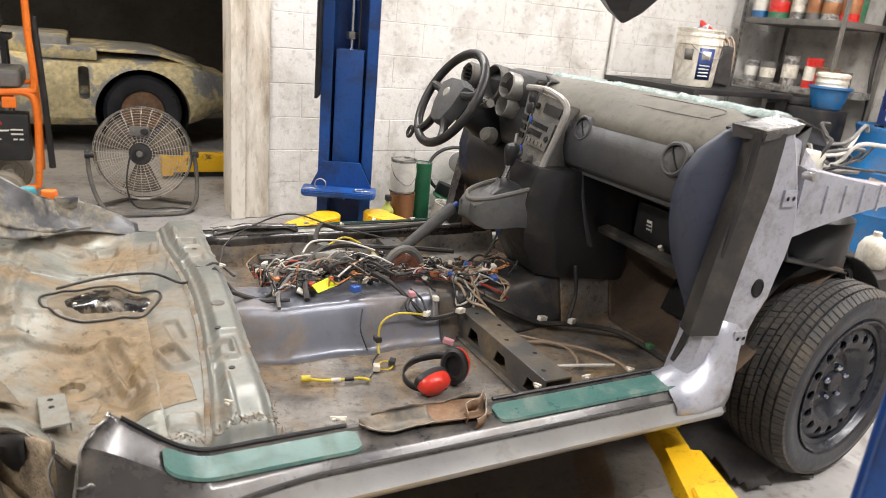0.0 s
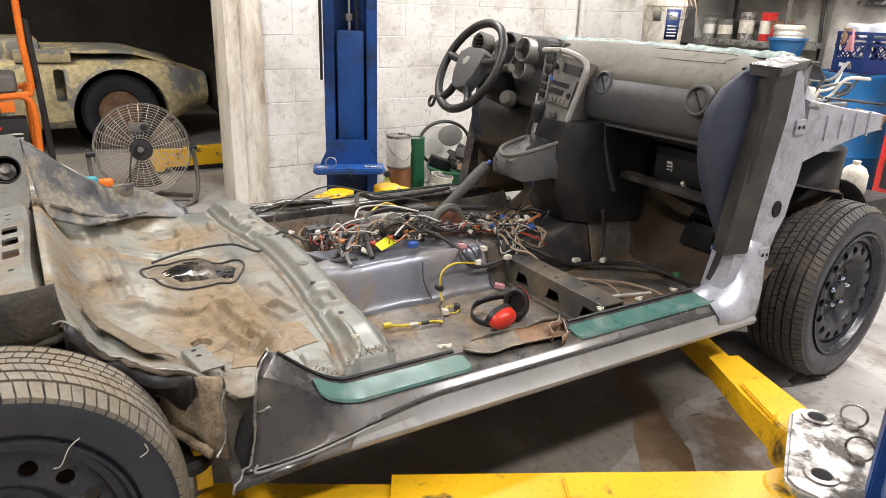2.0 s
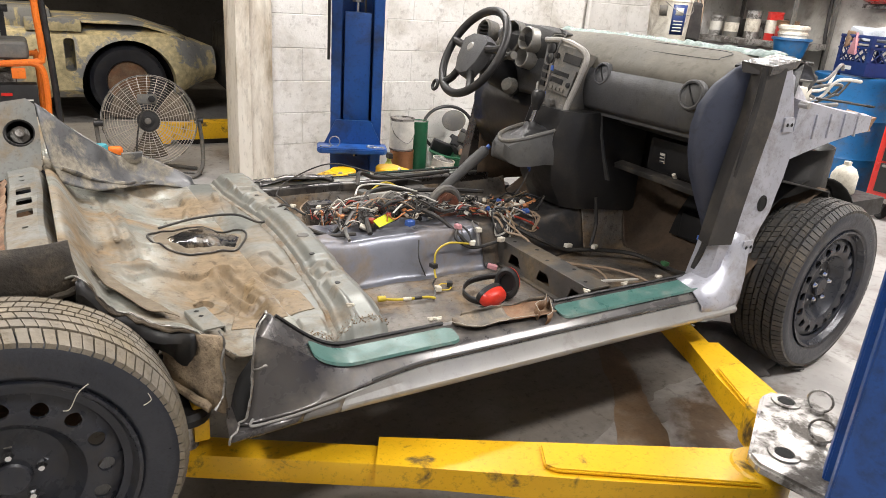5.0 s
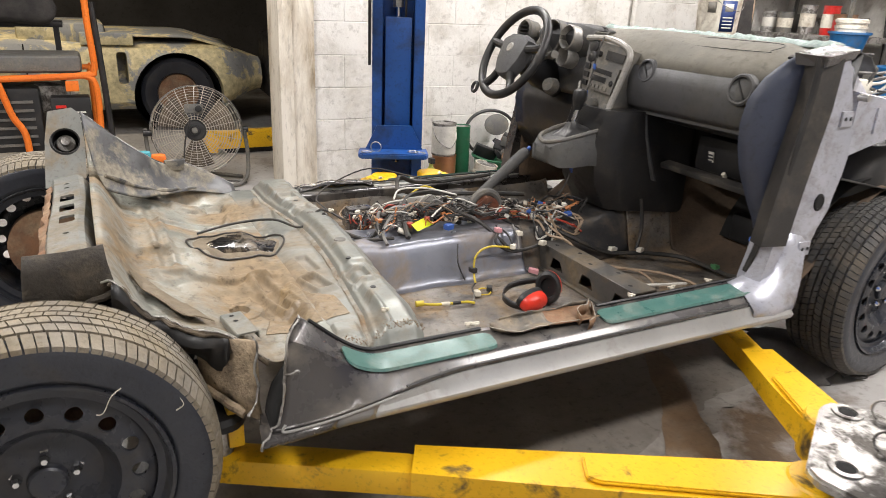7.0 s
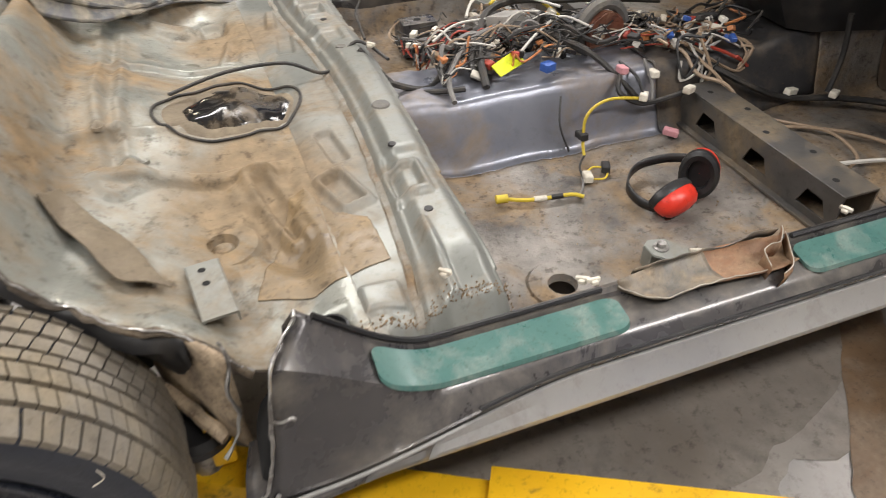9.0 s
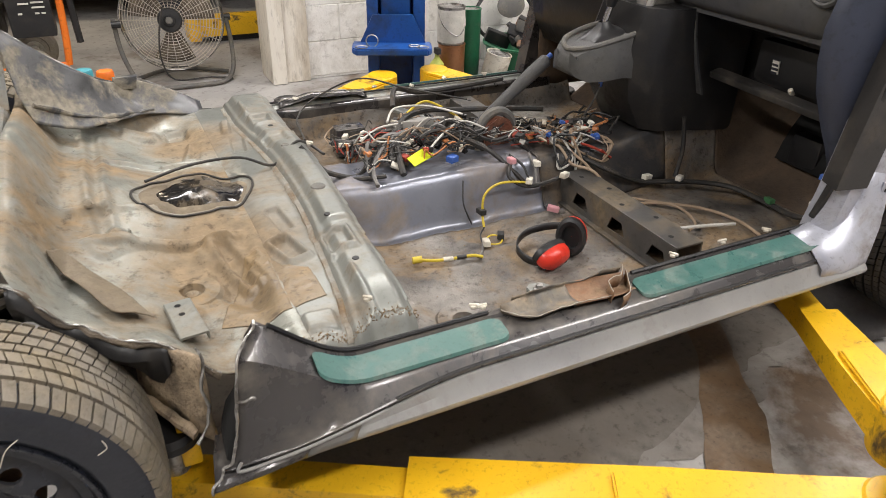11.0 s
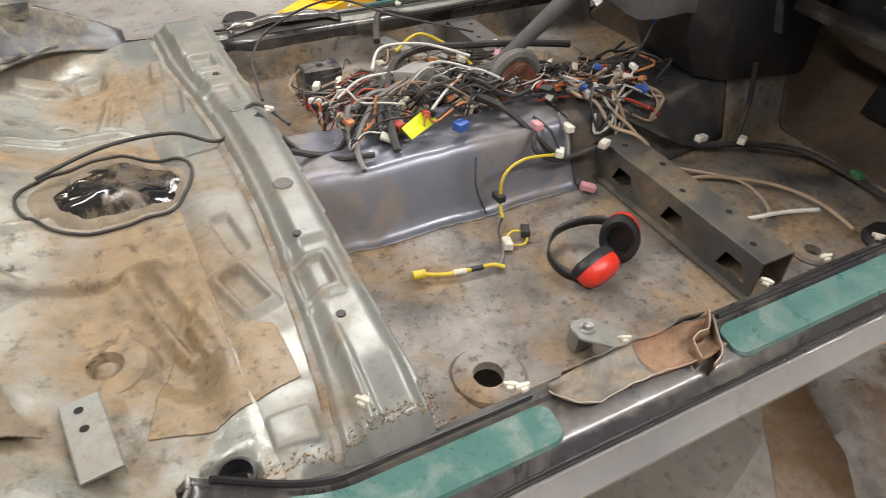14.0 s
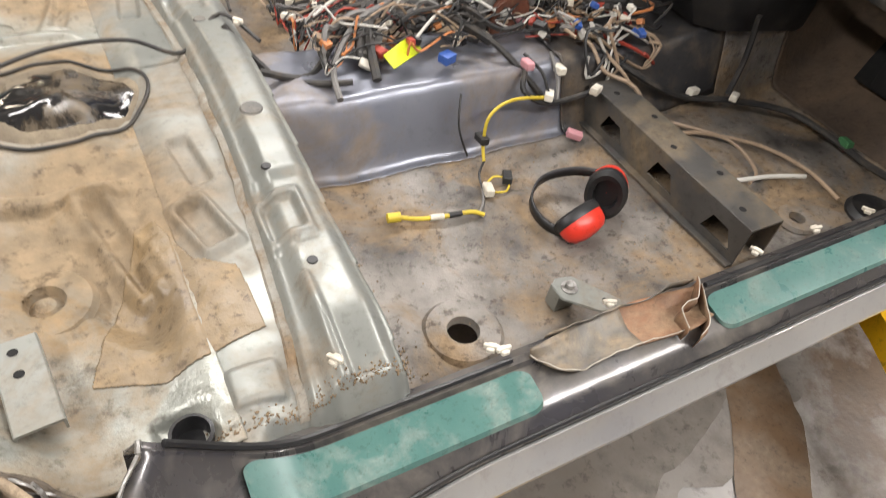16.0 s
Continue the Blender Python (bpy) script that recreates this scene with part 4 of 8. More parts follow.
# folded-under lip of the near wheel arch below the pan, and the axle
part("arch_skirt", rough_up(loft([[edge_point(x, 0.0, -0.005), edge_point(x, -0.006, -0.035), edge_point(x, 0.02, -0.075 + 0.015 * math.sin(x * 60)), edge_point(x, 0.07, -0.080)] for x in E_X[6:]]), 0.008, 14), M_black, car, "black undersealed arch lip", solid=0.005)
M_mud = surf("dried_pale_mud", (0.42, 0.33, 0.22), (0.30, 0.23, 0.155), 0.9, scale=14, bump=1.0, grain=110, dirt=(0.12, 0.09, 0.065), amount=0.42, dscale=11, speck=0.6)
tongue = part("arch_tongue", rough_up(loft([[Vector((-0.275, 0.17, z0)).lerp(Vector((-0.178, 0.035, z1)), k) for k in np.linspace(0, 1, 9)] for z0, z1 in ((0.500, 0.520), (0.47, 0.485), (0.43, 0.43), (0.395, 0.385), (0.372, 0.335))]), 0.010, 18), M_mud, car, "pale mud caked on the cut arch end", solid=0.008)
part("tongue_fold", rough_up(tube([(-0.285, 0.165, 0.385), (-0.245, 0.110, 0.362), (-0.205, 0.055, 0.345)], 0.010, 8, 6), 0.006, 30), M_mud, tongue)
part("tongue_rim", rough_up(tube([(-0.180, 0.055, 0.525), (-0.172, 0.040, 0.505), (-0.180, 0.028, 0.460), (-0.176, 0.030, 0.415), (-0.190, 0.015, 0.385), (-0.205, 0.0, 0.372)], 0.0028, 6, 7), 0.005, 45), M_steel, tongue, "bright bare cut edge")
axle = part("rear_axle", rod((-0.56, 0.16, 0.30), (-0.56, 1.30, 0.30), 0.032), M_black, car)
part("trailing_arm", loft([[(-0.56 + 0.36 * k, 0.22 + 0.08 * k, 0.27 + 0.03 * k), (-0.56 + 0.36 * k, 0.27 + 0.08 * k, 0.27 + 0.03 * k), (-0.56 + 0.36 * k, 0.27 + 0.08 * k, 0.33 + 0.02 * k), (-0.56 + 0.36 * k, 0.22 + 0.08 * k, 0.33 + 0.02 * k)] for k in (0, 0.5, 1)], True, True), M_black, axle)
part("damper", join(rod((-0.40, 0.30, 0.26), (-0.36, 0.36, 0.50), 0.030, 16), rod((-0.395, 0.31, 0.28), (-0.36, 0.36, 0.50), 0.042, 16)), M_greyplastic, axle, "grubby grey damper tube")
part("link_bracket", join(slab([(-0.335, 0.46), (-0.255, 0.46), (-0.27, 0.385), (-0.285, 0.365), (-0.305, 0.365), (-0.315, 0.40)], 0.27, 0.276, "y", 0.002), rod((-0.37, 0.272, 0.375), (-0.23, 0.272, 0.372), 0.007)), M_black, axle)
part("brake_hose", tube([(-0.385, 0.20, 0.52), (-0.372, 0.20, 0.46), (-0.378, 0.21, 0.38), (-0.40, 0.22, 0.32)], 0.005, 6), M_cable, axle)
part("brake_pipe", tube([(-0.40, 0.20, 0.462), (-0.31, 0.175, 0.475), (-0.25, 0.150, 0.468), (-0.225, 0.135, 0.478)], 0.004, 6), M_greyplastic, axle)

# ---------------------------------------------------------------- sills
def sill_rise(x):
    """Height gained where the sill sweeps up into the cut rear quarter."""
    return 0.150 * smoothstep(0.10, -0.16, x) ** 1.1


def crease(x):
    """The line between the dark upper sill and the skirt painted paler as lit; it drops and flares at the rear."""
    k = smoothstep(0.30, -0.12, x)
    return -0.059 - 0.030 * k, 0.406 - 0.028 * k


def sill_section(x):
    r = sill_rise(x)
    cy, cz = crease(x)
    ay, az = -0.030, 0.432 + 0.80 * r

    def face(k, sag):
        return x, ay + (cy - ay) * k, az + (cz - az) * k - sag * r
    return [(x, 0.058, 0.405), (x, 0.056, 0.437 + 0.7 * r), (x, 0.040, 0.448 + r), (x, 0.030, 0.446 + r), (x, 0.026, 0.440 + r), (x, ay, az), face(0.35, 0.06), face(0.70, 0.06), face(0.90, 0.02), (x, cy + 0.004, cz + 0.007), (x, cy + 0.001, cz + 0.005), (x, cy, cz)]


def sill_low(x):
    out = -0.088 - 0.012 * smoothstep(0.0, -0.18, x)
    cy, cz = crease(x)
    return [(x, cy, cz), (x, cy - 0.004, cz - 0.001), (x, 0.5 * (out + cy), 0.5 * (cz + 0.370) - 0.001), (x, out - 0.001, 0.370), (x, out - 0.0015, 0.364), (x, out + 0.001, 0.357), (x, out + 0.006, 0.351), (x, out + 0.030, 0.347), (x, -0.02, 0.346), (x, 0.03, 0.346)]


CUT_TOP = [-0.105, -0.098, -0.085, -0.087, -0.090, -0.128, -0.142, -0.150, -0.166, -0.178, -0.180, -0.182]
CUT_LOW = [-0.182, -0.184, -0.192, -0.200, -0.202, -0.202, -0.200, -0.192, -0.185, -0.175]


def cut_back(section, starts, n=90):
    """Lofted along x from a cut end that slants back from vertex to vertex."""
    rows = [[section(x0 + (1.36 - x0) * i / n)[j] for j, x0 in enumerate(starts)] for i in range(n + 1)]
    for i in range(3):
        rows[i] = [Vector(q) + (1 - i / 3) * 0.006 * Vector(noise.noise_vector(Vector(q) * 34)) for q in rows[i]]
    return rows


X_SILL = [-0.165 + 1.525 * i / 90 for i in range(91)]
TOP_ROWS, LOW_ROWS = cut_back(sill_section, CUT_TOP), cut_back(sill_low, CUT_LOW)
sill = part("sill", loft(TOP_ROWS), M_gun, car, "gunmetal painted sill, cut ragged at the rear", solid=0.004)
# halfway tone between the dark and the lit copy of the skirt paint
M_gunhalflit = surf("half_lit_gunmetal_paint", (0.19, 0.187, 0.183), (0.155, 0.152, 0.149), 0.33, metal=0.4, scale=4, bump=0.05, dirt=(0.22, 0.19, 0.16), amount=0.24, dscale=6, coat=0.5, speck=0.12)
part("sill_skirt", loft(LOW_ROWS[9:15]), M_gunhalflit, sill, "middle of the flared rocker skirt, painted half lit", solid=0.004, angle=14)
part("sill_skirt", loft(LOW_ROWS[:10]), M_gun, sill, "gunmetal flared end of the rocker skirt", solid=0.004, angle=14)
part("sill_skirt", loft(LOW_ROWS[14:]), M_gunlit, sill, "rocker skirt, painted paler as if catching light", solid=0.004, angle=14)
# painted highlight: a thin pale tube along the crease
part("crease_ridge", tube([(-0.150, -0.088, 0.392), (-0.158, -0.093, 0.381), (-0.140, -0.0945, 0.3785)] + [(x, crease(x)[0] - 0.003, crease(x)[1] - 0.001) for x in np.linspace(-0.11, 0.10, 8)], 0.0030, 8, 5), M_gunlit, sill, "highlight along the crease, laid on as a pale tube")
part("seal_strip", tube([(x, 0.036, 0.451 + sill_rise(x)) for x in X_SILL if x > -0.07 and not 0.40 < x < 0.70][:26], 0.0045, 6, 2), M_black, sill, "black rubber door seal")
part("seal_strip", tube([(x, 0.036, 0.451 + sill_rise(x)) for x in X_SILL if 0.70 < x], 0.0045, 6, 2), M_black, sill, "black rubber door seal")
part("groove_strip", tube([(x, crease(x)[0] + 0.004, crease(x)[1] + 0.007) for x in X_SILL if x > 0.12], 0.0035, 6, 2), M_black, sill)


def sill_plate(x0, x1):
    secs = []
    for i in range(41):
        x = x0 + (x1 - x0) * (0.5 - 0.5 * math.cos(math.pi * i / 40))
        k = min(min(x - x0, x1 - x) / 0.024, 1.0)
        w = 0.45 + 0.55 * math.sqrt(max(1 - (1 - k) ** 2, 0.0))
        r = sill_rise(x)
        a, b = -0.006 + 0.028 * w, -0.006 - 0.028 * w
        za, zb = 0.4360 + 0.9 * r + (0.0042 + 0.1 * r) * w, 0.4360 + 0.9 * r - (0.0045 + 0.1 * r) * w
        secs.append([(x, a, za), (x, a, za + 0.006), (x, b, zb + 0.006), (x, b - 0.004, zb)])
    return loft(secs, True, True)


part("scuff_plate", sill_plate(0.0, 0.375), M_green, sill, "scratched green sill patch")
part("scuff_plate", sill_plate(0.70, 1.285), M_green, sill, "scratched green sill patch")
# crushed stub where the middle pillar was cut away
M_skin = surf("bare_dusty_pillar_steel", (0.15, 0.140, 0.122), (0.075, 0.070, 0.062), 0.38, metal=0.4, scale=16, bump=0.15, dirt=(0.33, 0.25, 0.16), amount=0.42, dscale=14)
M_torn = surf("pale_torn_edge", (0.46, 0.43, 0.37), (0.30, 0.26, 0.21), 0.5, scale=30)
NEAR_LIP = curve_points([(0.388, 0.034, 0.452), (0.410, 0.0, 0.452), (0.446, -0.014, 0.449), (0.501, -0.010, 0.450), (0.559, -0.014, 0.452), (0.620, -0.020, 0.452), (0.650, -0.020, 0.452), (0.690, -0.012, 0.450)], 6)


def trough(p):
    """One cross section of the crushed pillar base, from its far lip to its near lip."""
    far = 0.036 + 0.014 * math.sin(math.pi * min(max((p[0] - 0.388) / 0.30, 0), 1))
    row = []
    for j in range(9):
        k = j / 8
        y = far + (p[1] - far) * k
        z = 0.460 + (p[2] - 0.460) * k - 0.010 * math.sin(math.pi * k)
        row.append(Vector((p[0], y, z)) + 0.0035 * math.sin(math.pi * k) * Vector(noise.noise_vector(Vector((p[0] * 30, y * 30, 2)))))
    return row


grey = [p for p in NEAR_LIP if p[0] < 0.555]
brown = [p for p in NEAR_LIP if p[0] > 0.535]
part("pillar_stub", loft([trough(p) for p in grey]), M_skin, sill, "crumpled grey cut base of the middle pillar", solid=0.002)
part("pillar_stub", loft([trough(Vector(p) - Vector((0, 0, 0.0015))) for p in brown]), M_rust, sill, "rusty brown inside of the cut pillar", solid=0.002)
for n, path in enumerate(([(0.618, -0.024, 0.450), (0.628, 0.004, 0.458), (0.650, 0.008, 0.462), (0.672, 0.016, 0.464), (0.690, 0.042, 0.462)], [(0.634, -0.036, 0.440), (0.662, -0.026, 0.444), (0.676, 0.0, 0.450), (0.692, 0.030, 0.456)])):
    crest = [Vector(p) + 0.004 * Vector(noise.noise_vector(Vector((p[0] * 60, p[1] * 60, n)))) for p in curve_points(path, 7)]
    part("torn_lip", loft([[p + Vector((0, 0, 0.014)), p + Vector((0.002, -0.002, 0.004)), p + Vector((-0.002, 0.0, -0.014))] for p in crest]), M_rust, sill, "rusty brown torn pillar skin", solid=0.0012)
    part("torn_rim", tube([p + Vector((0, 0, 0.0145)) for p in crest[::3]], 0.0009, 5, 3), M_torn, sill)
part("torn_rim", rough_up(tube([Vector(p) + Vector((0, 0, 0.001)) for p in NEAR_LIP[::3] if p[0] < 0.63], 0.0010, 5, 4), 0.003, 50), M_torn, sill, "pale torn edge")
part("far_lip", rough_up(loft([[(x, 0.050, 0.452), (x, 0.046 + 0.003 * math.sin(x * 60), 0.466 + 0.003 * math.sin(x * 41))] for x in np.linspace(0.42, 0.69, 40)]), 0.004, 40), M_skin, sill, solid=0.0015)
# ragged cut end of the quarter panel, double skinned
part("cut_rim", rough_up(tube([Vector(q) for q in TOP_ROWS[0][2:]] + [Vector(q) for q in LOW_ROWS[0][2:7]], 0.0026, 6, 5), 0.004, 50), M_steel, sill, "bright bare cut edge")
part("rim_curl", tube([Vector(TOP_ROWS[0][6]) + Vector(d) for d in ((0, 0, 0), (0.012, -0.008, 0.004), (0.022, -0.010, 0.010), (0.027, -0.012, 0.007))], 0.0025, 6, 4), M_steel, sill)
# cavity sheet coloured near-black in place of real shade
part("inner_skin", rough_up(loft([[(x0 + 0.03, 0.050, z), (x0 + 0.012, 0.035, z - 0.002), (x0 + 0.012, 0.005 + dy, z - 0.008), (x0 + 0.02, -0.014 + dy, z - 0.018)] for x0, z, dy in ((-0.075, 0.520, 0.012), (-0.105, 0.49, 0.008), (-0.135, 0.455, 0.0), (-0.16, 0.42, -0.012), (-0.172, 0.385, -0.025), (-0.178, 0.355, -0.035))]), 0.004, 22), M_dark, sill, "inside of the cut sill, shade put into its near-black colour", solid=0.002)
part("pinch_weld", loft([[(x, -0.010, 0.346), (x, -0.010, 0.325), (x, -0.006, 0.325), (x, -0.006, 0.346)] for x in X_SILL], True, True), M_gun, sill)

# far sill
far_sill = part("sill", loft([[(x, 1.382, 0.40), (x, 1.386, 0.437 + 0.5 * sill_rise(x)), (x, 1.41, 0.452 + 0.5 * sill_rise(x)), (x, 1.45, 0.448 + 0.5 * sill_rise(x)), (x, 1.50, 0.43 + 0.5 * sill_rise(x)), (x, 1.525, 0.38), (x, 1.49, 0.345), (x, 1.42, 0.345)] for x in [0.0 + 1.45 * i / 40 for i in range(41)]]), M_beam, car, "grey-green far sill with wiring clips", solid=0.004)
part("scuff_plate", loft([[(x, 1.44, 0.452), (x, 1.44, 0.459), (x, 1.475, 0.449), (x, 1.478, 0.442)] for x in (0.72, 0.8, 1.1, 1.38)], True, True), M_green, far_sill, "scratched green sill patch")
part("seal_strip", tube([(-0.13, 1.40, 0.53), (-0.04, 1.41, 0.482), (0.1, 1.41, 0.462), (0.4, 1.41, 0.458), (0.9, 1.41, 0.458), (1.4, 1.41, 0.46)], 0.0035, 6, 6), M_black, far_sill)
part("inner_side", loft([[(x, 1.372, 0.35), (x, 1.374, 0.43), (x, 1.384, 0.442)] for x in (0.24, 0.5, 0.9, 1.4)]), M_gun, far_sill, solid=0.003)
part("pillar_stub", rough_up(loft([[(0.30 + 0.32 * k, 1.385, 0.45 + 0.014 * math.sin(3.1 * k)), (0.30 + 0.32 * k, 1.43, 0.464 + 0.014 * math.sin(3.1 * k)), (0.30 + 0.32 * k, 1.49, 0.442 + 0.006 * math.sin(3.1 * k))] for k in np.linspace(0, 1, 14)]), 0.012, 16), M_gun, far_sill, "crumpled cut base of the far middle pillar", solid=0.003)

part("torn_rim", rough_up(tube([(0.30 + 0.32 * k, 1.405, 0.462 + 0.016 * math.sin(3.1 * k) + 0.004 * math.sin(20 * k)) for k in np.linspace(0, 1, 12)], 0.0018, 5, 4), 0.005, 40), M_torn, far_sill, "pale torn edge")


random.seed(77)
M_crumb = surf("dry_brown_dirt", (0.24, 0.17, 0.10), (0.15, 0.105, 0.062), 0.95, scale=30, bump=0.6)
clods = bmesh.new()
for n in range(900):
    if n < 330:
        x, y = 0.262 + abs(random.gauss(0, 0.016)), random.uniform(0.09, 0.56)
        r = random.uniform(0.0006, 0.0022)
        z = foot_z(x, y)
    elif n < 640:
        x, y = random.uniform(-0.02, 0.225), 0.062 + abs(random.gauss(0, 0.010))
        r = random.uniform(0.0006, 0.0020)
        z = deck_z(x, y)
    else:
        x, y = random.uniform(0.27, 1.40), random.uniform(0.10, 0.58)
        r = random.uniform(0.0006, 0.0020)
        z = foot_z(x, y)
    m = pose(x, y, z + r * 0.3, random.uniform(0, 90), random.uniform(0, 90), random.uniform(0, 90)) @ Matrix.Diagonal((r * 1.5, r, r * 0.7, 1))
    bmesh.ops.create_icosphere(clods, subdivisions=1, radius=1.0, matrix=m)
tagged(part("dirt_crumb", clods, M_crumb, car, "brown dirt crumbs on the footwell floor", smooth=False), kind="stuff")

# ---------------------------------------------------------------- seat crossmembers
M_member = surf("dark_grey_member_paint", (0.085, 0.082, 0.078), (0.060, 0.058, 0.055), 0.40, metal=0.2, scale=7, bump=0.12, dirt=(0.19, 0.145, 0.09), amount=0.36, dscale=6)


def crossmember(x0, y0, y1, parent):
    rear = cut(box(x0, x0 + 0.004, y0, y1, 0.32, 0.415), *[loft([[(xx, yc - 0.040, 0.352), (xx, yc + 0.035, 0.352), (xx, yc + 0.020, 0.390), (xx, yc - 0.020, 0.388)] for xx in (x0 - 0.02, x0 + 0.02)], True, True) for yc in np.linspace(y0 + 0.06, y1 - 0.10, 3)])
    t = part("crossmember", join(rear, box(x0, x0 + 0.085, y0, y1, 0.414, 0.420, 0.002), box(x0 + 0.081, x0 + 0.085, y0, y1, 0.32, 0.416), box(x0 - 0.016, x0 + 0.002, y0, y1, 0.330, 0.336, 0.001)), M_member, parent, "dark grey pressed seat crossmember with slots", smooth=False)
    for yc in np.linspace(y0 + 0.05, y1 - 0.05, 5):
        part("bolt_hole", turned([(0, 0.4205), (0.007, 0.4205)], 12, Matrix.Translation((x0 + 0.045 + 0.018 * math.sin(yc * 30), yc, 0))), M_dark, t)
    return t


crossmember(0.925, 0.115, 0.595, car)
crossmember(0.925, 0.86, 1.33, car)
rail = part("seat_rail", moved(box(-0.02, 0.02, -0.11, 0.11, 0, 0.012, 0.004), pose(0.70, 1.12, 0.44, 0, 0, 20)), M_beam, car, "grey bolted seat rail end")
br = part("seat_mount", join(slab([(0.540, 0.140), (0.585, 0.095), (0.625, 0.085), (0.632, 0.105), (0.585, 0.175), (0.555, 0.182), (0.540, 0.170)], 0.374, 0.379, "z", 0.0015), box(0.545, 0.585, 0.150, 0.178, 0.33, 0.375, 0.004), box(0.60, 0.628, 0.085, 0.105, 0.33, 0.375, 0.004)), M_beam, car, "small grey seat mount bracket")
part("bolt", turned([(0, 0.390), (0.008, 0.390), (0.008, 0.382), (0.014, 0.381), (0.014, 0.378)], 12, Matrix.Translation((0.565, 0.155, 0))), M_steel, br)
part("bolt_hole", turned([(0, 0.3796), (0.006, 0.3796)], 12, Matrix.Translation((0.605, 0.11, 0))), M_dark, br)
far_br = part("seat_mount", join(box(0.42, 0.52, 1.14, 1.20, 0.335, 0.43, 0.006), box(0.43, 0.50, 1.20, 1.26, 0.335, 0.40, 0.006)), M_gun, car, "dark bent seat mount bracket")
part("bolt_hole", turned([(0, 0.4306), (0.010, 0.4306)], 12, Matrix.Translation((0.47, 1.17, 0))), M_dark, far_br)

# ---------------------------------------------------------------- front pillar and apron
M_channel = surf("dark_primed_channel", (0.034, 0.032, 0.031), (0.022, 0.021, 0.020), 0.45, scale=6, bump=0.1, dirt=(0.10, 0.085, 0.068), amount=0.33, dscale=8)
pillar = part("front_pillar", loft([[(a, 0.03, z), (a + 0.02, -0.012, z), (b - 0.03, -0.02, z), (b, 0.0, z), (b, 0.05, z), (a + 0.01, 0.06, z)] for z, a, b in ((0.43, 1.26, 1.46), (0.47, 1.27, 1.475), (0.52, 1.285, 1.49), (0.56, 1.293, 1.50), (0.60, 1.30, 1.515), (0.65, 1.308, 1.545), (0.70, 1.315, 1.555), (0.76, 1.325, 1.572), (0.82, 1.335, 1.580), (0.88, 1.352, 1.572), (0.95, 1.366, 1.55), (1.0, 1.370, 1.53), (1.05, 1.372, 1.508), (1.10, 1.372, 1.482))], True, True), M_lav, car, "bare lavender-grey cut front door pillar")
part("pillar_foot", loft([[(1.20, 0.035, 0.449), (1.20, -0.03, 0.438), (1.20, -0.08, 0.40), (1.20, -0.08, 0.36)], [(1.28, 0.035, 0.46), (1.28, -0.03, 0.445), (1.28, -0.085, 0.405), (1.28, -0.085, 0.36)], [(1.33, 0.030, 0.50), (1.335, -0.03, 0.47), (1.36, -0.08, 0.42), (1.36, -0.08, 0.362)], [(1.345, 0.025, 0.56), (1.36, -0.02, 0.54), (1.42, -0.05, 0.45), (1.42, -0.05, 0.375)], [(1.355, 0.02, 0.62), (1.375, -0.012, 0.62), (1.45, -0.02, 0.56), (1.45, 0.0, 0.40)]]), M_lav, pillar, "swept foot of the pillar", solid=0.004, angle=75)
part("inner_trim", loft([[(a - 0.022, -0.006, z), (a + 0.062, -0.026, z), (a + 0.070, -0.016, z), (a + 0.070, 0.03, z), (a, 0.05, z)] for z, a in ((0.56, 1.288), (0.70, 1.31), (0.82, 1.332), (0.95, 1.358), (1.06, 1.364), (1.09, 1.364))], True, True), M_channel, pillar, "dark door seal channel")
part("seal_strip", tube([(1.275, 0.035, 0.47), (1.29, 0.025, 0.55), (1.31, 0.005, 0.70), (1.328, -0.006, 0.85), (1.345, -0.008, 0.98), (1.350, -0.008, 1.09)], 0.010, 6, 5), M_black, pillar, "black rubber door seal")
part("pillar_top", loft([[(1.352, -0.03, 1.095), (1.48, -0.03, 1.115), (1.48, 0.05, 1.125), (1.33, 0.06, 1.10)], [(1.356, -0.022, 1.068), (1.475, -0.02, 1.09), (1.475, 0.04, 1.09), (1.33, 0.05, 1.07)]], True, True), M_gun, pillar)
part("pillar_hole", turned([(0, 0.001), (0.018, 0.001), (0.020, 0.003), (0.026, 0.001), (0.027, -0.004)], 24, pose(1.468, -0.0195, 0.68, 90, 0, 0) @ Matrix.Diagonal((0.8, 1, 1, 1))), M_dark, pillar)
for zc, xc in ((0.925, 1.50), (0.54, 1.44)):
    h = part("hinge_plate", moved(box(-0.024, 0.024, -0.004, 0.004, -0.022, 0.022, 0.003), pose(xc, -0.021, zc)), M_lav, pillar)
    for d in (-0.011, 0.011):
        part("bolt_hole", turned([(0, 0.0005), (0.006, 0.0005)], 10, pose(xc + d, -0.026, zc, 90, 0, 0)), M_dark, h)
part("pin_stud", rod((1.535, -0.02, 0.985), (1.535, -0.05, 0.985), 0.010), M_steel, pillar)
part("apron", loft([[(1.44, 0.02, 1.10), (1.52, 0.015, 0.98), (1.56, 0.01, 0.80), (1.50, 0.01, 0.60), (1.44, 0.01, 0.45)], [(1.60, 0.06, 1.06), (1.63, 0.05, 0.95), (1.63, 0.04, 0.80), (1.58, 0.05, 0.66), (1.50, 0.06, 0.48)], [(1.72, 0.08, 0.985), (1.74, 0.08, 0.92), (1.72, 0.08, 0.83), (1.68, 0.09, 0.74), (1.62, 0.10, 0.66)]]), M_lav, car, "bare grey front apron panel", solid=0.004)
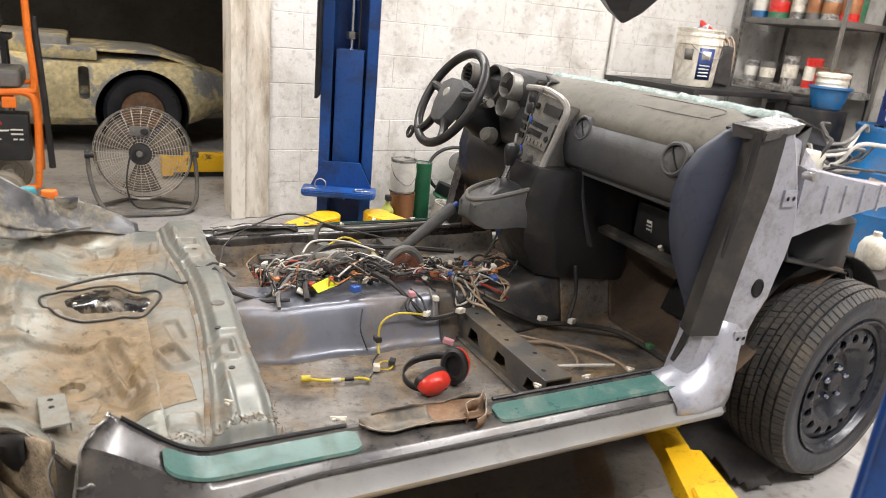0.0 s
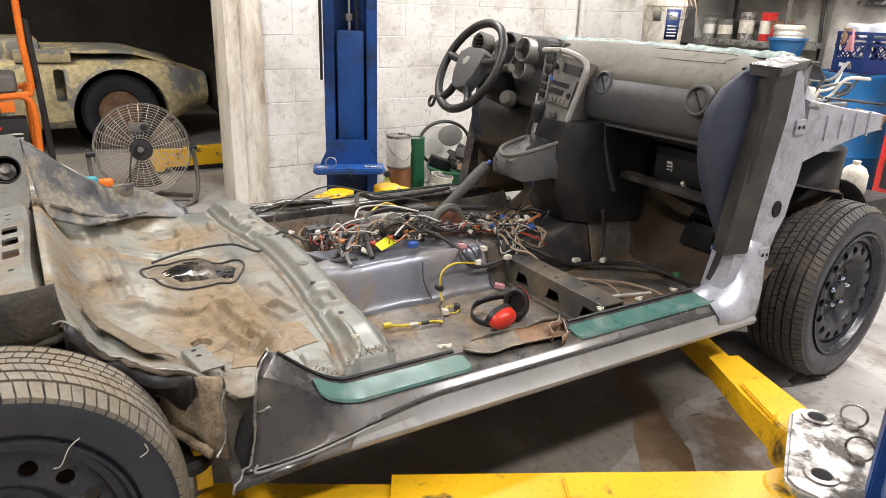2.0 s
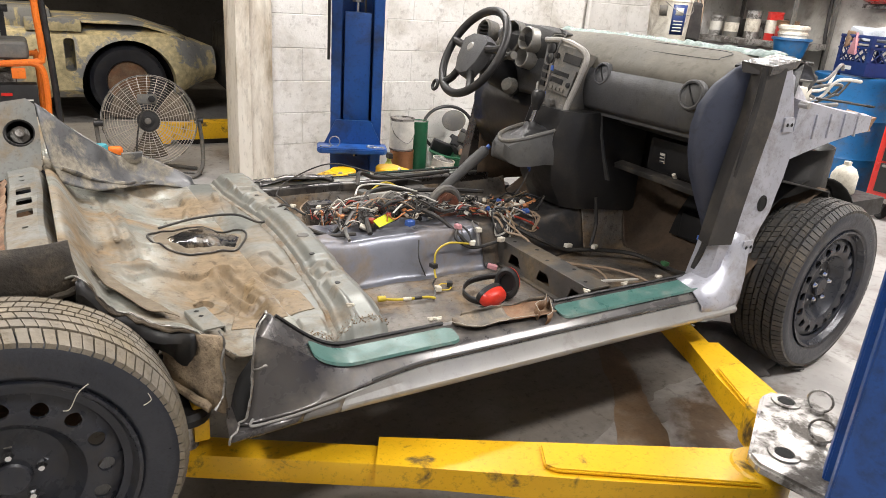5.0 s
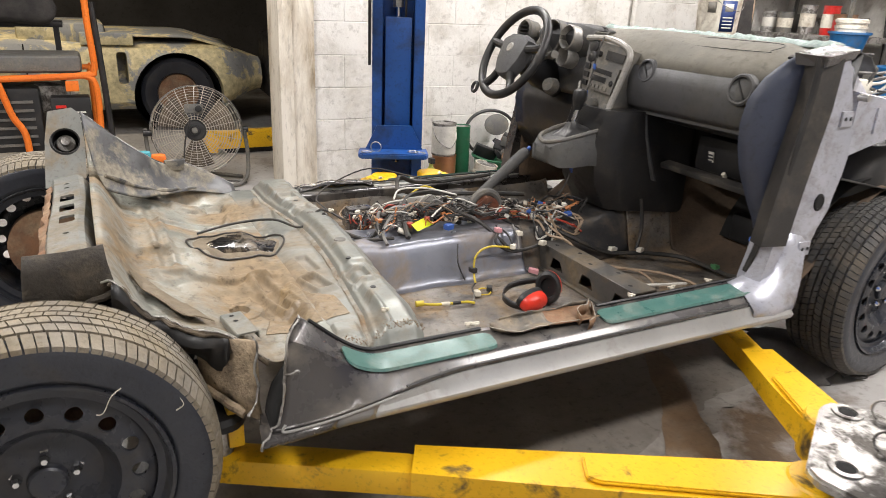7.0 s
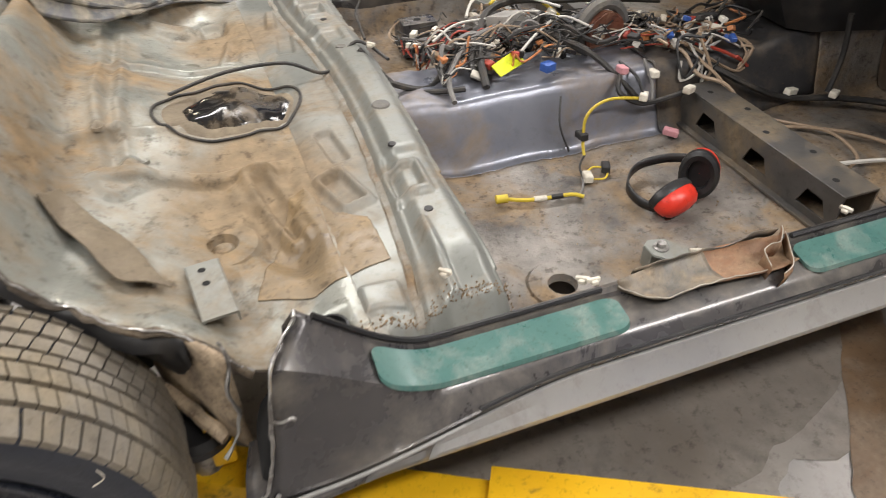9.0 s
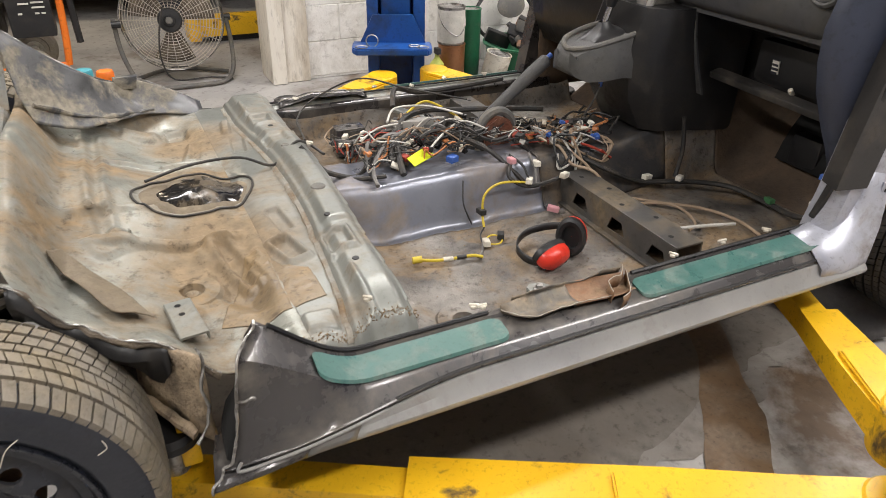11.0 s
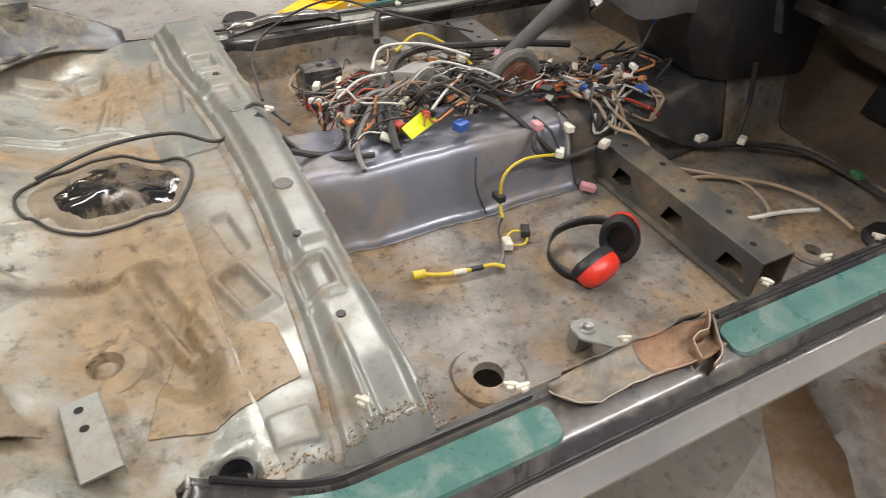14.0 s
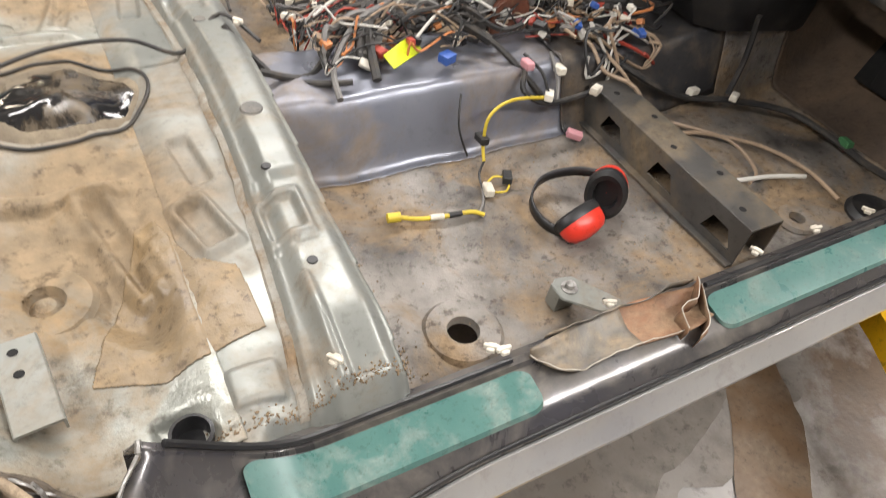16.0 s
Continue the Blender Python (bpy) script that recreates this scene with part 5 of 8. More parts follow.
rail = part("fender_rail", loft([[(x, 0.02, a), (x, 0.05, a + 0.006), (x, 0.15, a), (x, 0.15, b), (x, 0.02, b)] for x, a, b in ((1.60, 0.99, 0.80), (1.70, 0.975, 0.825), (1.82, 0.955, 0.85), (1.93, 0.94, 0.87), (1.98, 0.935, 0.875), (2.03, 0.93, 0.88))], True, True), M_lav, car, "bare grey upper fender rail", angle=25)
for x in (1.70, 1.78, 1.86, 1.94):
    part("pressed_rib", box(x, x + 0.008, 0.014, 0.024, 0.865, 0.945, 0.003), M_lav, rail)
part("torn_end", rough_up(box(2.015, 2.075, 0.03, 0.14, 0.868, 0.922, 0.01), 0.02, 30), M_rust, rail)
part("strut_well", turned([(0.16, 0.80), (0.16, 0.62), (0.13, 0.58), (0.13, 0.40)], 28, Matrix.Translation((1.95, 0.25, 0))), M_black, car, solid=0.005)
# liner coloured near-black so that the arch behind the wheel reads as shaded
part("arch_liner", loft([[(1.95 + 0.37 * math.cos(a), 0.10, 0.34 + 0.36 * math.sin(a)), (1.95 + 0.36 * math.cos(a), 0.42, 0.34 + 0.35 * math.sin(a))] for a in np.linspace(0.5, 2.9, 16)]), M_dark, car, "front wheel arch, shade put into its near-black colour", solid=0.006)
part("lower_rail", box(1.6, 2.5, 0.28, 0.38, 0.42, 0.52, 0.01), M_black, car)
part("bulkhead", loft([[(1.62, y, 1.10), (1.60, y, 0.90), (1.66, y, 0.72), (1.95, y, 0.66), (2.0, y, 0.3)] for y in (0.05, 0.4, 0.8, 1.2, 1.40)]), M_black, car, "dark front bulkhead", solid=0.006)
part("front_pillar", loft([[(a, 1.40, z), (b, 1.40, z), (b, 1.47, z), (a, 1.46, z)] for z, a, b in ((0.43, 1.28, 1.45), (0.6, 1.31, 1.5), (0.8, 1.35, 1.56), (1.05, 1.38, 1.52))], True, True), M_gun, car, "dark far door pillar")
part("kick_panel", rough_up(loft([[(x, 1.384, z) for x in np.linspace(1.34, 1.92, 14)] for z in np.linspace(0.40, 0.92, 10)]), 0.006, 8), M_toe, car, "dark brown lined kick panel on the far side", solid=0.006)
part("cowl", loft([[(1.50, y, 1.112), (1.56, y, 1.118), (1.66, y, 1.09), (1.70, y, 1.05)] for y in np.linspace(0.05, 1.40, 12)]), M_black, car, "black wiper cowl", solid=0.006)
part("glass_edge", rough_up(loft([[(1.53 - 0.06 * abs(2 * k - 1) ** 2, 0.06 + 1.30 * k, 1.112), (1.55 - 0.06 * abs(2 * k - 1) ** 2, 0.06 + 1.30 * k, 1.128 + 0.003 * math.sin(50 * k) + 0.003 * math.sin(131 * k)), (1.60 - 0.06 * abs(2 * k - 1) ** 2, 0.06 + 1.30 * k, 1.125)] for k in np.linspace(0, 0.8, 120)]), 0.004, 60), M_glass, car, "jagged remains of the windscreen glass", solid=0.004)

# ---------------------------------------------------------------- wheels
def wheel(loc, label, slant, steer=0.0, tread=None):
    t = thing("car_wheel", loc, label, "wheel", group="wheels of the car shell")
    m = Matrix.Translation(loc) @ pose(0, 0, 0, 90, 0, 0)
    side = [(0.214, 0.080), (0.220, 0.092), (0.232, 0.098), (0.236, 0.0995), (0.240, 0.098), (0.264, 0.105), (0.285, 0.103), (0.297, 0.096), (0.303, 0.086), (0.306, 0.070), (0.3065, 0.03), (0.307, 0.0)]
    part("tyre", turned(side + [(r, -h) for r, h in side[-2::-1]] + [(0.19, -0.078), (0.19, 0.078), (0.214, 0.080)], 72, m), M_rubber, t, "dusty black road tyre", angle=50)
    bm = bmesh.new()
    count = 92
    for k, (h0, h1, r0, r1) in enumerate(((-0.100, -0.073, 0.3000, 0.3150), (-0.065, -0.042, 0.3160, 0.3180), (-0.034, -0.013, 0.3183, 0.319), (-0.0075, 0.0075, 0.3192, 0.3192), (0.013, 0.034, 0.319, 0.3183), (0.042, 0.065, 0.3180, 0.3160), (0.073, 0.100, 0.3150, 0.3000))):
        for i in range(count):
            a0 = 2 * math.pi * (i + 0.5 * (k % 2) + 0.06 * random.random()) / count
            wid = 2 * math.pi / count * (0.89 if k in (1, 2, 3, 4, 5) else 0.84)
            sk = slant * 0.020 * (1 if k < 3 else -1 if k > 3 else 0.4)
            v = []
            for h, r, s in ((h0, r0, -sk / 2), (h1, r1, sk / 2)):
                for a in (a0 + s, a0 + s + wid):
                    for rr in (r - 0.014, r):
                        v.append(bm.verts.new((rr * math.cos(a), rr * math.sin(a), h)))
            a, b, c, d, e, f, g, h = v
            for q in ((a, b, d, c), (e, g, h, f), (a, e, f, b), (c, d, h, g), (b, f, h, d)):
                bm.faces.new(q)
    bmesh.ops.recalc_face_normals(bm, faces=bm.faces[:])
    tagged(part("tread", moved(bm, m), tread or M_tread, t, "worn dusty tread blocks", smooth=False), kind="stuff")
    disc = [(0.203, 0.066), (0.186, 0.070), (0.170, 0.082), (0.150, 0.085), (0.125, 0.076), (0.108, 0.050), (0.095, 0.040), (0.075, 0.042), (0.060, 0.048), (0.036, 0.050), (0.034, 0.062), (0.030, 0.066), (0.0, 0.066)]
    body = turned([(r, h) for r, h in disc] + [(0.0, 0.05), (0.03, 0.045), (0.075, 0.036), (0.095, 0.033), (0.108, 0.043), (0.125, 0.069), (0.150, 0.078), (0.170, 0.075), (0.186, 0.063), (0.203, 0.059), (0.203, 0.066)], 64)
    holes = [rod((0.158 * math.cos(a), 0.158 * math.sin(a), 0.0), (0.158 * math.cos(a), 0.158 * math.sin(a), 0.12), 0.0155, 16) for a in [2 * math.pi * i / 16 for i in range(16)]]
    rim = part("rim", moved(cut(body, *holes), m), M_rim, t, "scuffed black pressed steel wheel", angle=30)
    part("rim_barrel", turned([(0.224, 0.094), (0.222, 0.101), (0.215, 0.099), (0.209, 0.085), (0.204, 0.078), (0.198, -0.06), (0.212, -0.085), (0.220, -0.095)], 64, m), M_rim, t, solid=0.003)
    for i in range(5):
        a = 2 * math.pi * i / 5 + 0.3
        part("lug_nut", moved(turned([(0.0, 0.022), (0.006, 0.022), (0.0105, 0.014), (0.0105, 0.0), (0.014, -0.002)], 6, Matrix.Translation((0.052 * math.cos(a), 0.052 * math.sin(a), 0.048))), m), M_chrome, rim, "bright chrome lug nut", smooth=False)
    part("brake_drum", turned([(0.0, 0.02), (0.12, 0.02), (0.13, 0.0), (0.13, -0.06), (0.05, -0.08), (0, -0.08)], 32, m), M_rust, t, "rusty brake drum")
    t.rotation_euler = (0, 0, steer)
    return t


rear_wheel = wheel((-0.575, 0.072, 0.317), "black steel wheel with a dusty tyre by the cut quarter panel", 1.0)
wheel((1.940, 0.048, 0.319), "black steel wheel with a worn tyre in the open front arch", -1.0, radians(4), M_darktread)
far_wheel = wheel((-0.60, 1.48, 0.317), "black steel wheel seen from behind on the far rear side", 1.0, math.pi)

for pts in ([(-0.432, -0.033, 0.512), (-0.450, -0.036, 0.500), (-0.466, -0.036, 0.470), (-0.478, -0.036, 0.469)], [(-0.335, -0.030, 0.468), (-0.330, -0.034, 0.452), (-0.344, -0.035, 0.444)]):
    part("thread", tube(pts, 0.0010, 4, 5), M_white, rear_wheel, "pale thread caught on the tyre")

# ---------------------------------------------------------------- dashboard
dash = thing("dashboard", (1.4, CY, 0.9), "dusty charcoal car dashboard with an empty glovebox opening", "dashboard")


def dash_section(y):
    e = smoothstep(0.0, 0.14, min(y - 0.07, 1.40 - y))
    b = 0.02 * math.exp(-((y - 0.74) / 0.25) ** 2)
    pts = [(1.56, 1.112), (1.50, 1.116 + b * 0.4), (1.43, 1.108 + b * 0.6), (1.365, 1.086 + b * 0.6), (1.318, 1.052 + b * 0.3), (1.292, 1.012), (1.280, 0.968), (1.282, 0.925), (1.296, 0.885), (1.306, 0.868)]
    return [(x + 0.045 * (1 - e), y, z - 0.012 * (1 - e)) for x, z in pts]


part("dash_top", loft([dash_section(0.065 + 1.335 * i / 60)[:6] for i in range(61)]), M_dashtop, dash, "dash top grey with settled dust", solid=0.006)
part("dash_face", loft([dash_section(0.065 + 1.335 * i / 60)[5:] for i in range(61)]), M_dash, dash, "charcoal dash face", solid=0.006)
lower = loft([[(1.306, y, 0.866), (1.318, y, 0.78), (1.345, y, 0.69), (1.375, y, 0.61), (1.383, y, 0.61), (1.353, y, 0.69), (1.326, y, 0.78), (1.314, y, 0.866)] for y in np.linspace(0.125, 0.635, 12)], True, True)
lower = cut(lower, slab([(0.100, 0.852), (0.575, 0.852), (0.545, 0.50), (0.100, 0.50)], 1.2, 1.5, "x", 0.0))
part("knee_panel", lower, M_dash, dash, "charcoal lower dash with the glovebox missing", smooth=False)
part("glovebox_cavity", join(box(1.60, 1.61, 0.08, 0.62, 0.62, 0.90), box(1.34, 1.61, 0.08, 0.62, 0.872, 0.88), box(1.34, 1.61, 0.615, 0.62, 0.5, 0.88)), M_black, dash, smooth=False)
part("glovebox_rail", moved(box(-0.020, 0.020, -0.22, 0.22, -0.010, 0.010, 0.004), pose(1.405, 0.345, 0.672, 0, -12, -4)), M_channel, dash, "brown-black support rail across the opening")
part("air_box", box(1.44, 1.60, 0.13, 0.45, 0.68, 0.80, 0.02), M_black, dash, "black air box behind the opening")
lab = part("sticker", moved(box(-0.002, 0.002, -0.011, 0.011, -0.018, 0.018), pose(1.437, 0.375, 0.735, 0, -8, 0)), M_label, dash, "small white printed sticker", smooth=False)
for k in range(4):
    part("print_bar", moved(box(-0.0028, 0.0, -0.010 + 0.002 * (k % 2), 0.010, -0.003, 0.003), pose(1.436, 0.375, 0.752 - 0.011 * k, 0, -8, 0)), M_ink, lab, smooth=False)
for yc, zc, r in ((0.17, 0.70, 0.008), (0.20, 0.69, 0.006), (0.29, 0.685, 0.007)):
    part("clip", turned([(0, 0.02), (r, 0.018), (r, 0)], 14, pose(1.42, yc, zc, 0, -40, 0)), M_white, dash)
END_L = [(1.385, 0.075, 1.085), (1.345, 0.095, 1.062), (1.300, 0.120, 1.020), (1.274, 0.138, 0.965), (1.268, 0.145, 0.90), (1.274, 0.142, 0.83), (1.290, 0.132, 0.76), (1.320, 0.112, 0.68), (1.345, 0.092, 0.62), (1.36, 0.08, 0.57)]
END_R = [(1.415, 0.05, 1.08), (1.415, 0.045, 1.055), (1.41, 0.042, 1.015), (1.405, 0.04, 0.96), (1.40, 0.04, 0.90), (1.395, 0.04, 0.83), (1.39, 0.042, 0.76), (1.385, 0.045, 0.68), (1.38, 0.05, 0.62), (1.375, 0.055, 0.57)]
part("end_panel", loft([[Vector(a).lerp(Vector(b), k) + Vector((-0.006, -0.012, 0)) * math.sin(math.pi * min(k * 1.3, 1)) for k in np.linspace(0, 1, 7)] for a, b in zip(END_L, END_R)]), M_dashblue, dash, "smooth blue-grey dash end panel", solid=0.02)
part("end_seam", tube([(1.266, 0.140, 0.905), (1.32, 0.090, 0.907), (1.40, 0.034, 0.91)], 0.0018, 5), M_black, dash)
part("demist_slot", moved(box(-0.028, 0.028, -0.008, 0.008, -0.004, 0.004, 0.003), pose(1.385, 0.10, 1.088, 0, -12, 15)), M_black, dash)
part("airbag_seam", tube([(1.372, 0.20, 1.091), (1.372, 0.50, 1.091), (1.385, 0.53, 1.098), (1.45, 0.52, 1.1145), (1.46, 0.35, 1.115), (1.45, 0.19, 1.1125), (1.385, 0.18, 1.096)], 0.0012, 5, 5, closed=True), M_black, dash, "faint airbag lid seam")


def round_vent(y, z, x, r):
    v = part("air_vent", turned([(r * 1.22, -0.014), (r * 1.18, 0.006), (r * 1.05, 0.011), (r * 0.92, 0.010), (r * 0.90, -0.006)], 36, pose(x, y, z, 0, -80, 0)), M_dash, dash, "round dash air vent")
    part("vent_disc", turned([(0, 0.006), (r * 0.6, 0.005), (r * 0.86, 0.0), (r * 0.9, -0.01)], 32, pose(x, y, z, 0, -80, 0)), M_dash, v)
    part("vent_line", moved(box(-r * 0.8, r * 0.8, -0.002, 0.002, 0.004, 0.009), pose(x, y, z, 0, -80, 0) @ pose(0, 0, 0, 0, 0, 35)), M_black, v)


round_vent(0.175, 0.985, 1.286, 0.040)
round_vent(0.575, 0.998, 1.288, 0.034)

# centre stack: a leaning trapezium with a silver edge
TL, TR, BR, BL = (Vector(p) for p in ((1.272, 0.880, 1.085), (1.268, 0.640, 1.060), (1.185, 0.672, 0.755), (1.185, 0.815, 0.765)))
SN = (TR - TL).cross(BL - TL).normalized()
SN = SN if SN.x < 0 else -SN


def st(u, v, d=0.0):
    return TL * (1 - u) * (1 - v) + TR * u * (1 - v) + BR * u * v + BL * (1 - u) * v + SN * d


def stack_box(u0, u1, v0, v1, d0, d1):
    return loft([[st(u0, v0, d), st(u1, v0, d), st(u1, v1, d), st(u0, v1, d)] for d in (d0, d1)], True, True)


stack = part("centre_stack", stack_box(0, 1, 0, 1, -0.10, 0.0), M_greyplastic, dash, "dusty grey radio and heater stack", smooth=False)
part("silver_edge", tube([st(-0.02, 0.0, 0.004), st(0.5, -0.05, 0.004), st(0.98, 0.02, 0.004), st(1.04, 0.25, 0.004), st(1.02, 0.6, 0.004), st(1.03, 1.0, 0.004)], 0.011, 8), M_silverplastic, stack, "silver trim edge")
part("silver_edge", tube([st(-0.03, 0.48, 0.003), st(-0.02, 0.75, 0.003), st(-0.02, 1.0, 0.003)], 0.006, 8), M_silverplastic, stack)
part("radio", stack_box(0.24, 0.94, 0.23, 0.52, 0, 0.010), M_greyplastic, stack, "dusty car radio", smooth=False)
part("radio_slot", stack_box(0.30, 0.80, 0.28, 0.33, 0.009, 0.0115), M_black, stack, smooth=False)
part("display", stack_box(0.34, 0.70, 0.36, 0.42, 0.009, 0.0115), M_black, stack, smooth=False)
part("upper_slot", stack_box(0.50, 0.92, 0.07, 0.17, -0.004, 0.003), M_black, stack, smooth=False)
part("ashtray", stack_box(0.15, 0.75, 0.86, 0.97, -0.004, 0.003), M_black, stack, smooth=False)
for k in range(5):
    part("button", stack_box(0.28 + 0.11 * k, 0.36 + 0.11 * k, 0.455, 0.495, 0.008, 0.014), M_greyplastic, stack, smooth=False)
for k in range(3):
    part("button", stack_box(0.05, 0.17, 0.26 + 0.09 * k, 0.32 + 0.09 * k, 0, 0.007), M_black, stack, smooth=False)


def st_round(u, v, r, d, material, name, label=""):
    m = Matrix.Translation(st(u, v)) @ SN.to_track_quat("Z", "Y").to_matrix().to_4x4()
    return part(name, turned([(0, d), (r * 0.8, d), (r * 0.92, d * 0.8), (r, 0.0), (r, -0.004)], 24, m), material, stack, label)


for u, v, r in ((0.16, 0.07, 0.024), (0.16, 0.18, 0.022)):
    st_round(u, v, r, 0.006, M_black, "stack_vent")
for u, v, r in ((0.16, 0.64, 0.020), (0.52, 0.66, 0.020), (0.90, 0.68, 0.020)):
    st_round(u, v, r, 0.018, M_greyplastic, "heater_knob", "dusty round heater knob")
for u, v in ((0.34, 0.40), (0.86, 0.40), (0.34, 0.13)):
    st_round(u, v, 0.011, 0.014, M_black, "radio_knob")
part("stack_cable", tube([(1.40, 1.00, 1.125), (1.34, 0.86, 1.115), st(0.45, 0.0, 0.03), st(0.42, 0.25, 0.03), st(0.48, 0.5, 0.04), st(0.42, 0.8, 0.05), (1.10, 0.68, 0.72), (1.06, 0.655, 0.62), (1.03, 0.66, 0.56)], 0.003, 6, 6), M_cable, dash, "loose black cable with blue tape")
for p in (st(0.43, 0.28, 0.03), st(0.46, 0.58, 0.04), Vector((1.075, 0.66, 0.65))):
    part("tape_band", turned([(0.005, -0.010), (0.006, -0.008), (0.006, 0.008), (0.005, 0.010)], 10, Matrix.Translation(p)), W_BLUE, dash, "blue tape band")

# instrument pods and hood
hood = part("instrument_hood", loft([[(1.28 + 0.02 * k, y, 1.00), (1.25 + 0.03 * k, y, 1.09), (1.28 + 0.03 * k, y, 1.135 - 0.02 * k), (1.40, y, 1.13 - 0.02 * k)] for y, k in ((0.89, 1.0), (0.96, 0.2), (1.05, 0.0), (1.14, 0.2), (1.22, 0.8))]), M_dash, dash, "cowled instrument hood", solid=0.006)
for yc, zc, r in ((1.075, 1.072, 0.064), (0.968, 1.078, 0.043), (0.985, 1.005, 0.036)):
    pod = part("gauge_pod", turned([(r * 0.92, -0.06), (r * 0.92, 0.028), (r, 0.034), (r * 1.08, 0.03), (r * 1.10, -0.05)], 32, pose(1.262, yc, zc, 0, -78, 0)), M_silverplastic if r < 0.06 else M_greyplastic, dash, "gauge pod with a silver ring")
    part("gauge_face", turned([(0, -0.03), (r * 0.92, -0.03)], 32, pose(1.262, yc, zc, 0, -78, 0)), M_black, pod)
vent = part("side_vent", turned([(0.046, -0.03), (0.050, 0.02), (0.042, 0.028), (0.036, 0.02), (0.036, -0.02), (0, -0.02)], 28, pose(1.27, 1.29, 1.085, 0, -80, 0)), M_greyplastic, dash, "round driver side vent")
for k in range(4):
    part("vane", moved(box(-0.002, 0.002, -0.034, 0.034, -0.01, 0.012), pose(1.255, 1.29, 1.063 + 0.015 * k, 0, -80, 0)), M_black, vent)
part("driver_panel", loft([[(1.32, y, 0.89), (1.30, y, 0.80), (1.31, y, 0.70), (1.36, y, 0.60)] for y in np.linspace(0.83, 1.39, 8)]), M_black, dash, "lower dash on the driver side", solid=0.006)
part("heater_core", loft([[(1.18 + d, y, 0.86), (1.14 + d, y, 0.74), (1.16 + d, y, 0.60), (1.22 + d, y, 0.50), (1.55, y, 0.47), (1.55, y, 0.86)] for y, d in ((0.575, 0.09), (0.59, 0.04), (0.63, 0.0), (0.82, 0.0), (0.87, 0.04))], True, True), M_black, dash, "black heater housing under the stack")
part("dash_bar", rod((1.42, 0.08, 0.83), (1.42, 1.39, 0.86), 0.022), M_black, dash)

# centre console and gear lever
console = thing("centre_console", (1.08, 0.72, 0.66), "dusty charcoal console with a leather gear gaiter", "console")
part("console_body", loft([[(x, 0.72 - w, z0), (x, 0.72 - w * 1.02, z0 + 0.05), (x, 0.72 - w * 0.85, z1), (x, 0.72, z1 + 0.006), (x, 0.72 + w * 0.85, z1), (x, 0.72 + w * 1.02, z0 + 0.05), (x, 0.72 + w, z0)] for x, w, z0, z1 in ((0.975, 0.030, 0.690, 0.715), (0.985, 0.058, 0.675, 0.735), (1.01, 0.080, 0.665, 0.750), (1.06, 0.092, 0.665, 0.762), (1.12, 0.096, 0.67, 0.775), (1.20, 0.096, 0.66, 0.79), (1.26, 0.096, 0.66, 0.80))], True, True), M_dash, console, "charcoal console shell")
part("console_rim", tube([(1.19, 0.645, 0.793), (1.10, 0.642, 0.778), (1.02, 0.660, 0.758), (0.988, 0.72, 0.745), (1.02, 0.780, 0.758), (1.10, 0.798, 0.778), (1.19, 0.795, 0.793)], 0.008, 8), M_greyplastic, console)
part("gaiter", loft([[(1.105 + (0.075 + 0.01 * math.sin(5 * a)) * s * math.cos(a), 0.72 + 0.060 * s * math.sin(a), 0.768 + h + 0.015 * math.cos(a) * s) for a in np.linspace(0, 2 * math.pi, 25)[:-1]] for s, h in ((1.0, 0.0), (0.85, 0.012), (0.6, 0.018), (0.35, 0.030), (0.2, 0.045))], True), M_black, console, "black leather gaiter")
part("lever", rod((1.105, 0.72, 0.795), (1.125, 0.72, 0.86), 0.009), M_chrome, console, "chrome gear lever")
part("knob", loft([[(1.122 + 0.10 * (h - 0.85) + w * math.cos(a), 0.72 + 0.85 * w * math.sin(a), h) for a in np.linspace(0, 2 * math.pi, 17)[:-1]] for h, w in ((0.852, 0.014), (0.865, 0.018), (0.885, 0.024), (0.905, 0.027), (0.918, 0.022), (0.924, 0.010))], True, True), M_black, console, "black leather gear knob")

# steering wheel and column
sw = thing("steering_wheel", (1.085, 1.105, 1.015), "dusty black four-spoke steering wheel", "")
sw.parent, sw.matrix_parent_inverse = dash, Matrix.Translation(dash.location).inverted()
mw = pose(1.085, 1.105, 1.015, 0, -62, 0)
part("rim", moved(tube([(0.180 * math.cos(a), 0.180 * math.sin(a), 0) for a in [2 * math.pi * i / 24 for i in range(24)]], 0.0165, 12, 3, closed=True), mw), M_black, sw, "dusty leather rim")
part("hub", moved(loft([[(x, y, h) for x, y in ((0.05 * s, 0.09 * s), (0.075 * s, 0.04 * s), (0.075 * s, -0.04 * s), (0.05 * s, -0.09 * s), (-0.04 * s, -0.075 * s), (-0.095 * s, -0.045 * s), (-0.105 * s, 0.0), (-0.095 * s, 0.045 * s), (-0.04 * s, 0.075 * s))] for s, h in ((1.0, -0.03), (1.0, 0.0), (0.92, 0.016), (0.6, 0.024), (0.2, 0.026))], True, True), mw), M_dash, sw, "charcoal horn pad")
for a, b in (((0.02, 0.08), (0.035, 0.172)), ((0.02, -0.08), (0.035, -0.172)), ((-0.08, 0.04), (-0.15, 0.095)), ((-0.08, -0.04), (-0.15, -0.095))):
    part("spoke", moved(tube([(a[0], a[1], 0.0), ((a[0] + b[0]) / 2, (a[1] + b[1]) / 2, -0.006), (b[0], b[1], 0.0)], 0.016, 10), mw), M_black, sw)
part("badge", turned([(0, 0.030), (0.016, 0.029), (0.020, 0.025)], 20, mw @ Matrix.Translation((0.01, 0, 0))), M_silverplastic, sw, "worn round silver badge")
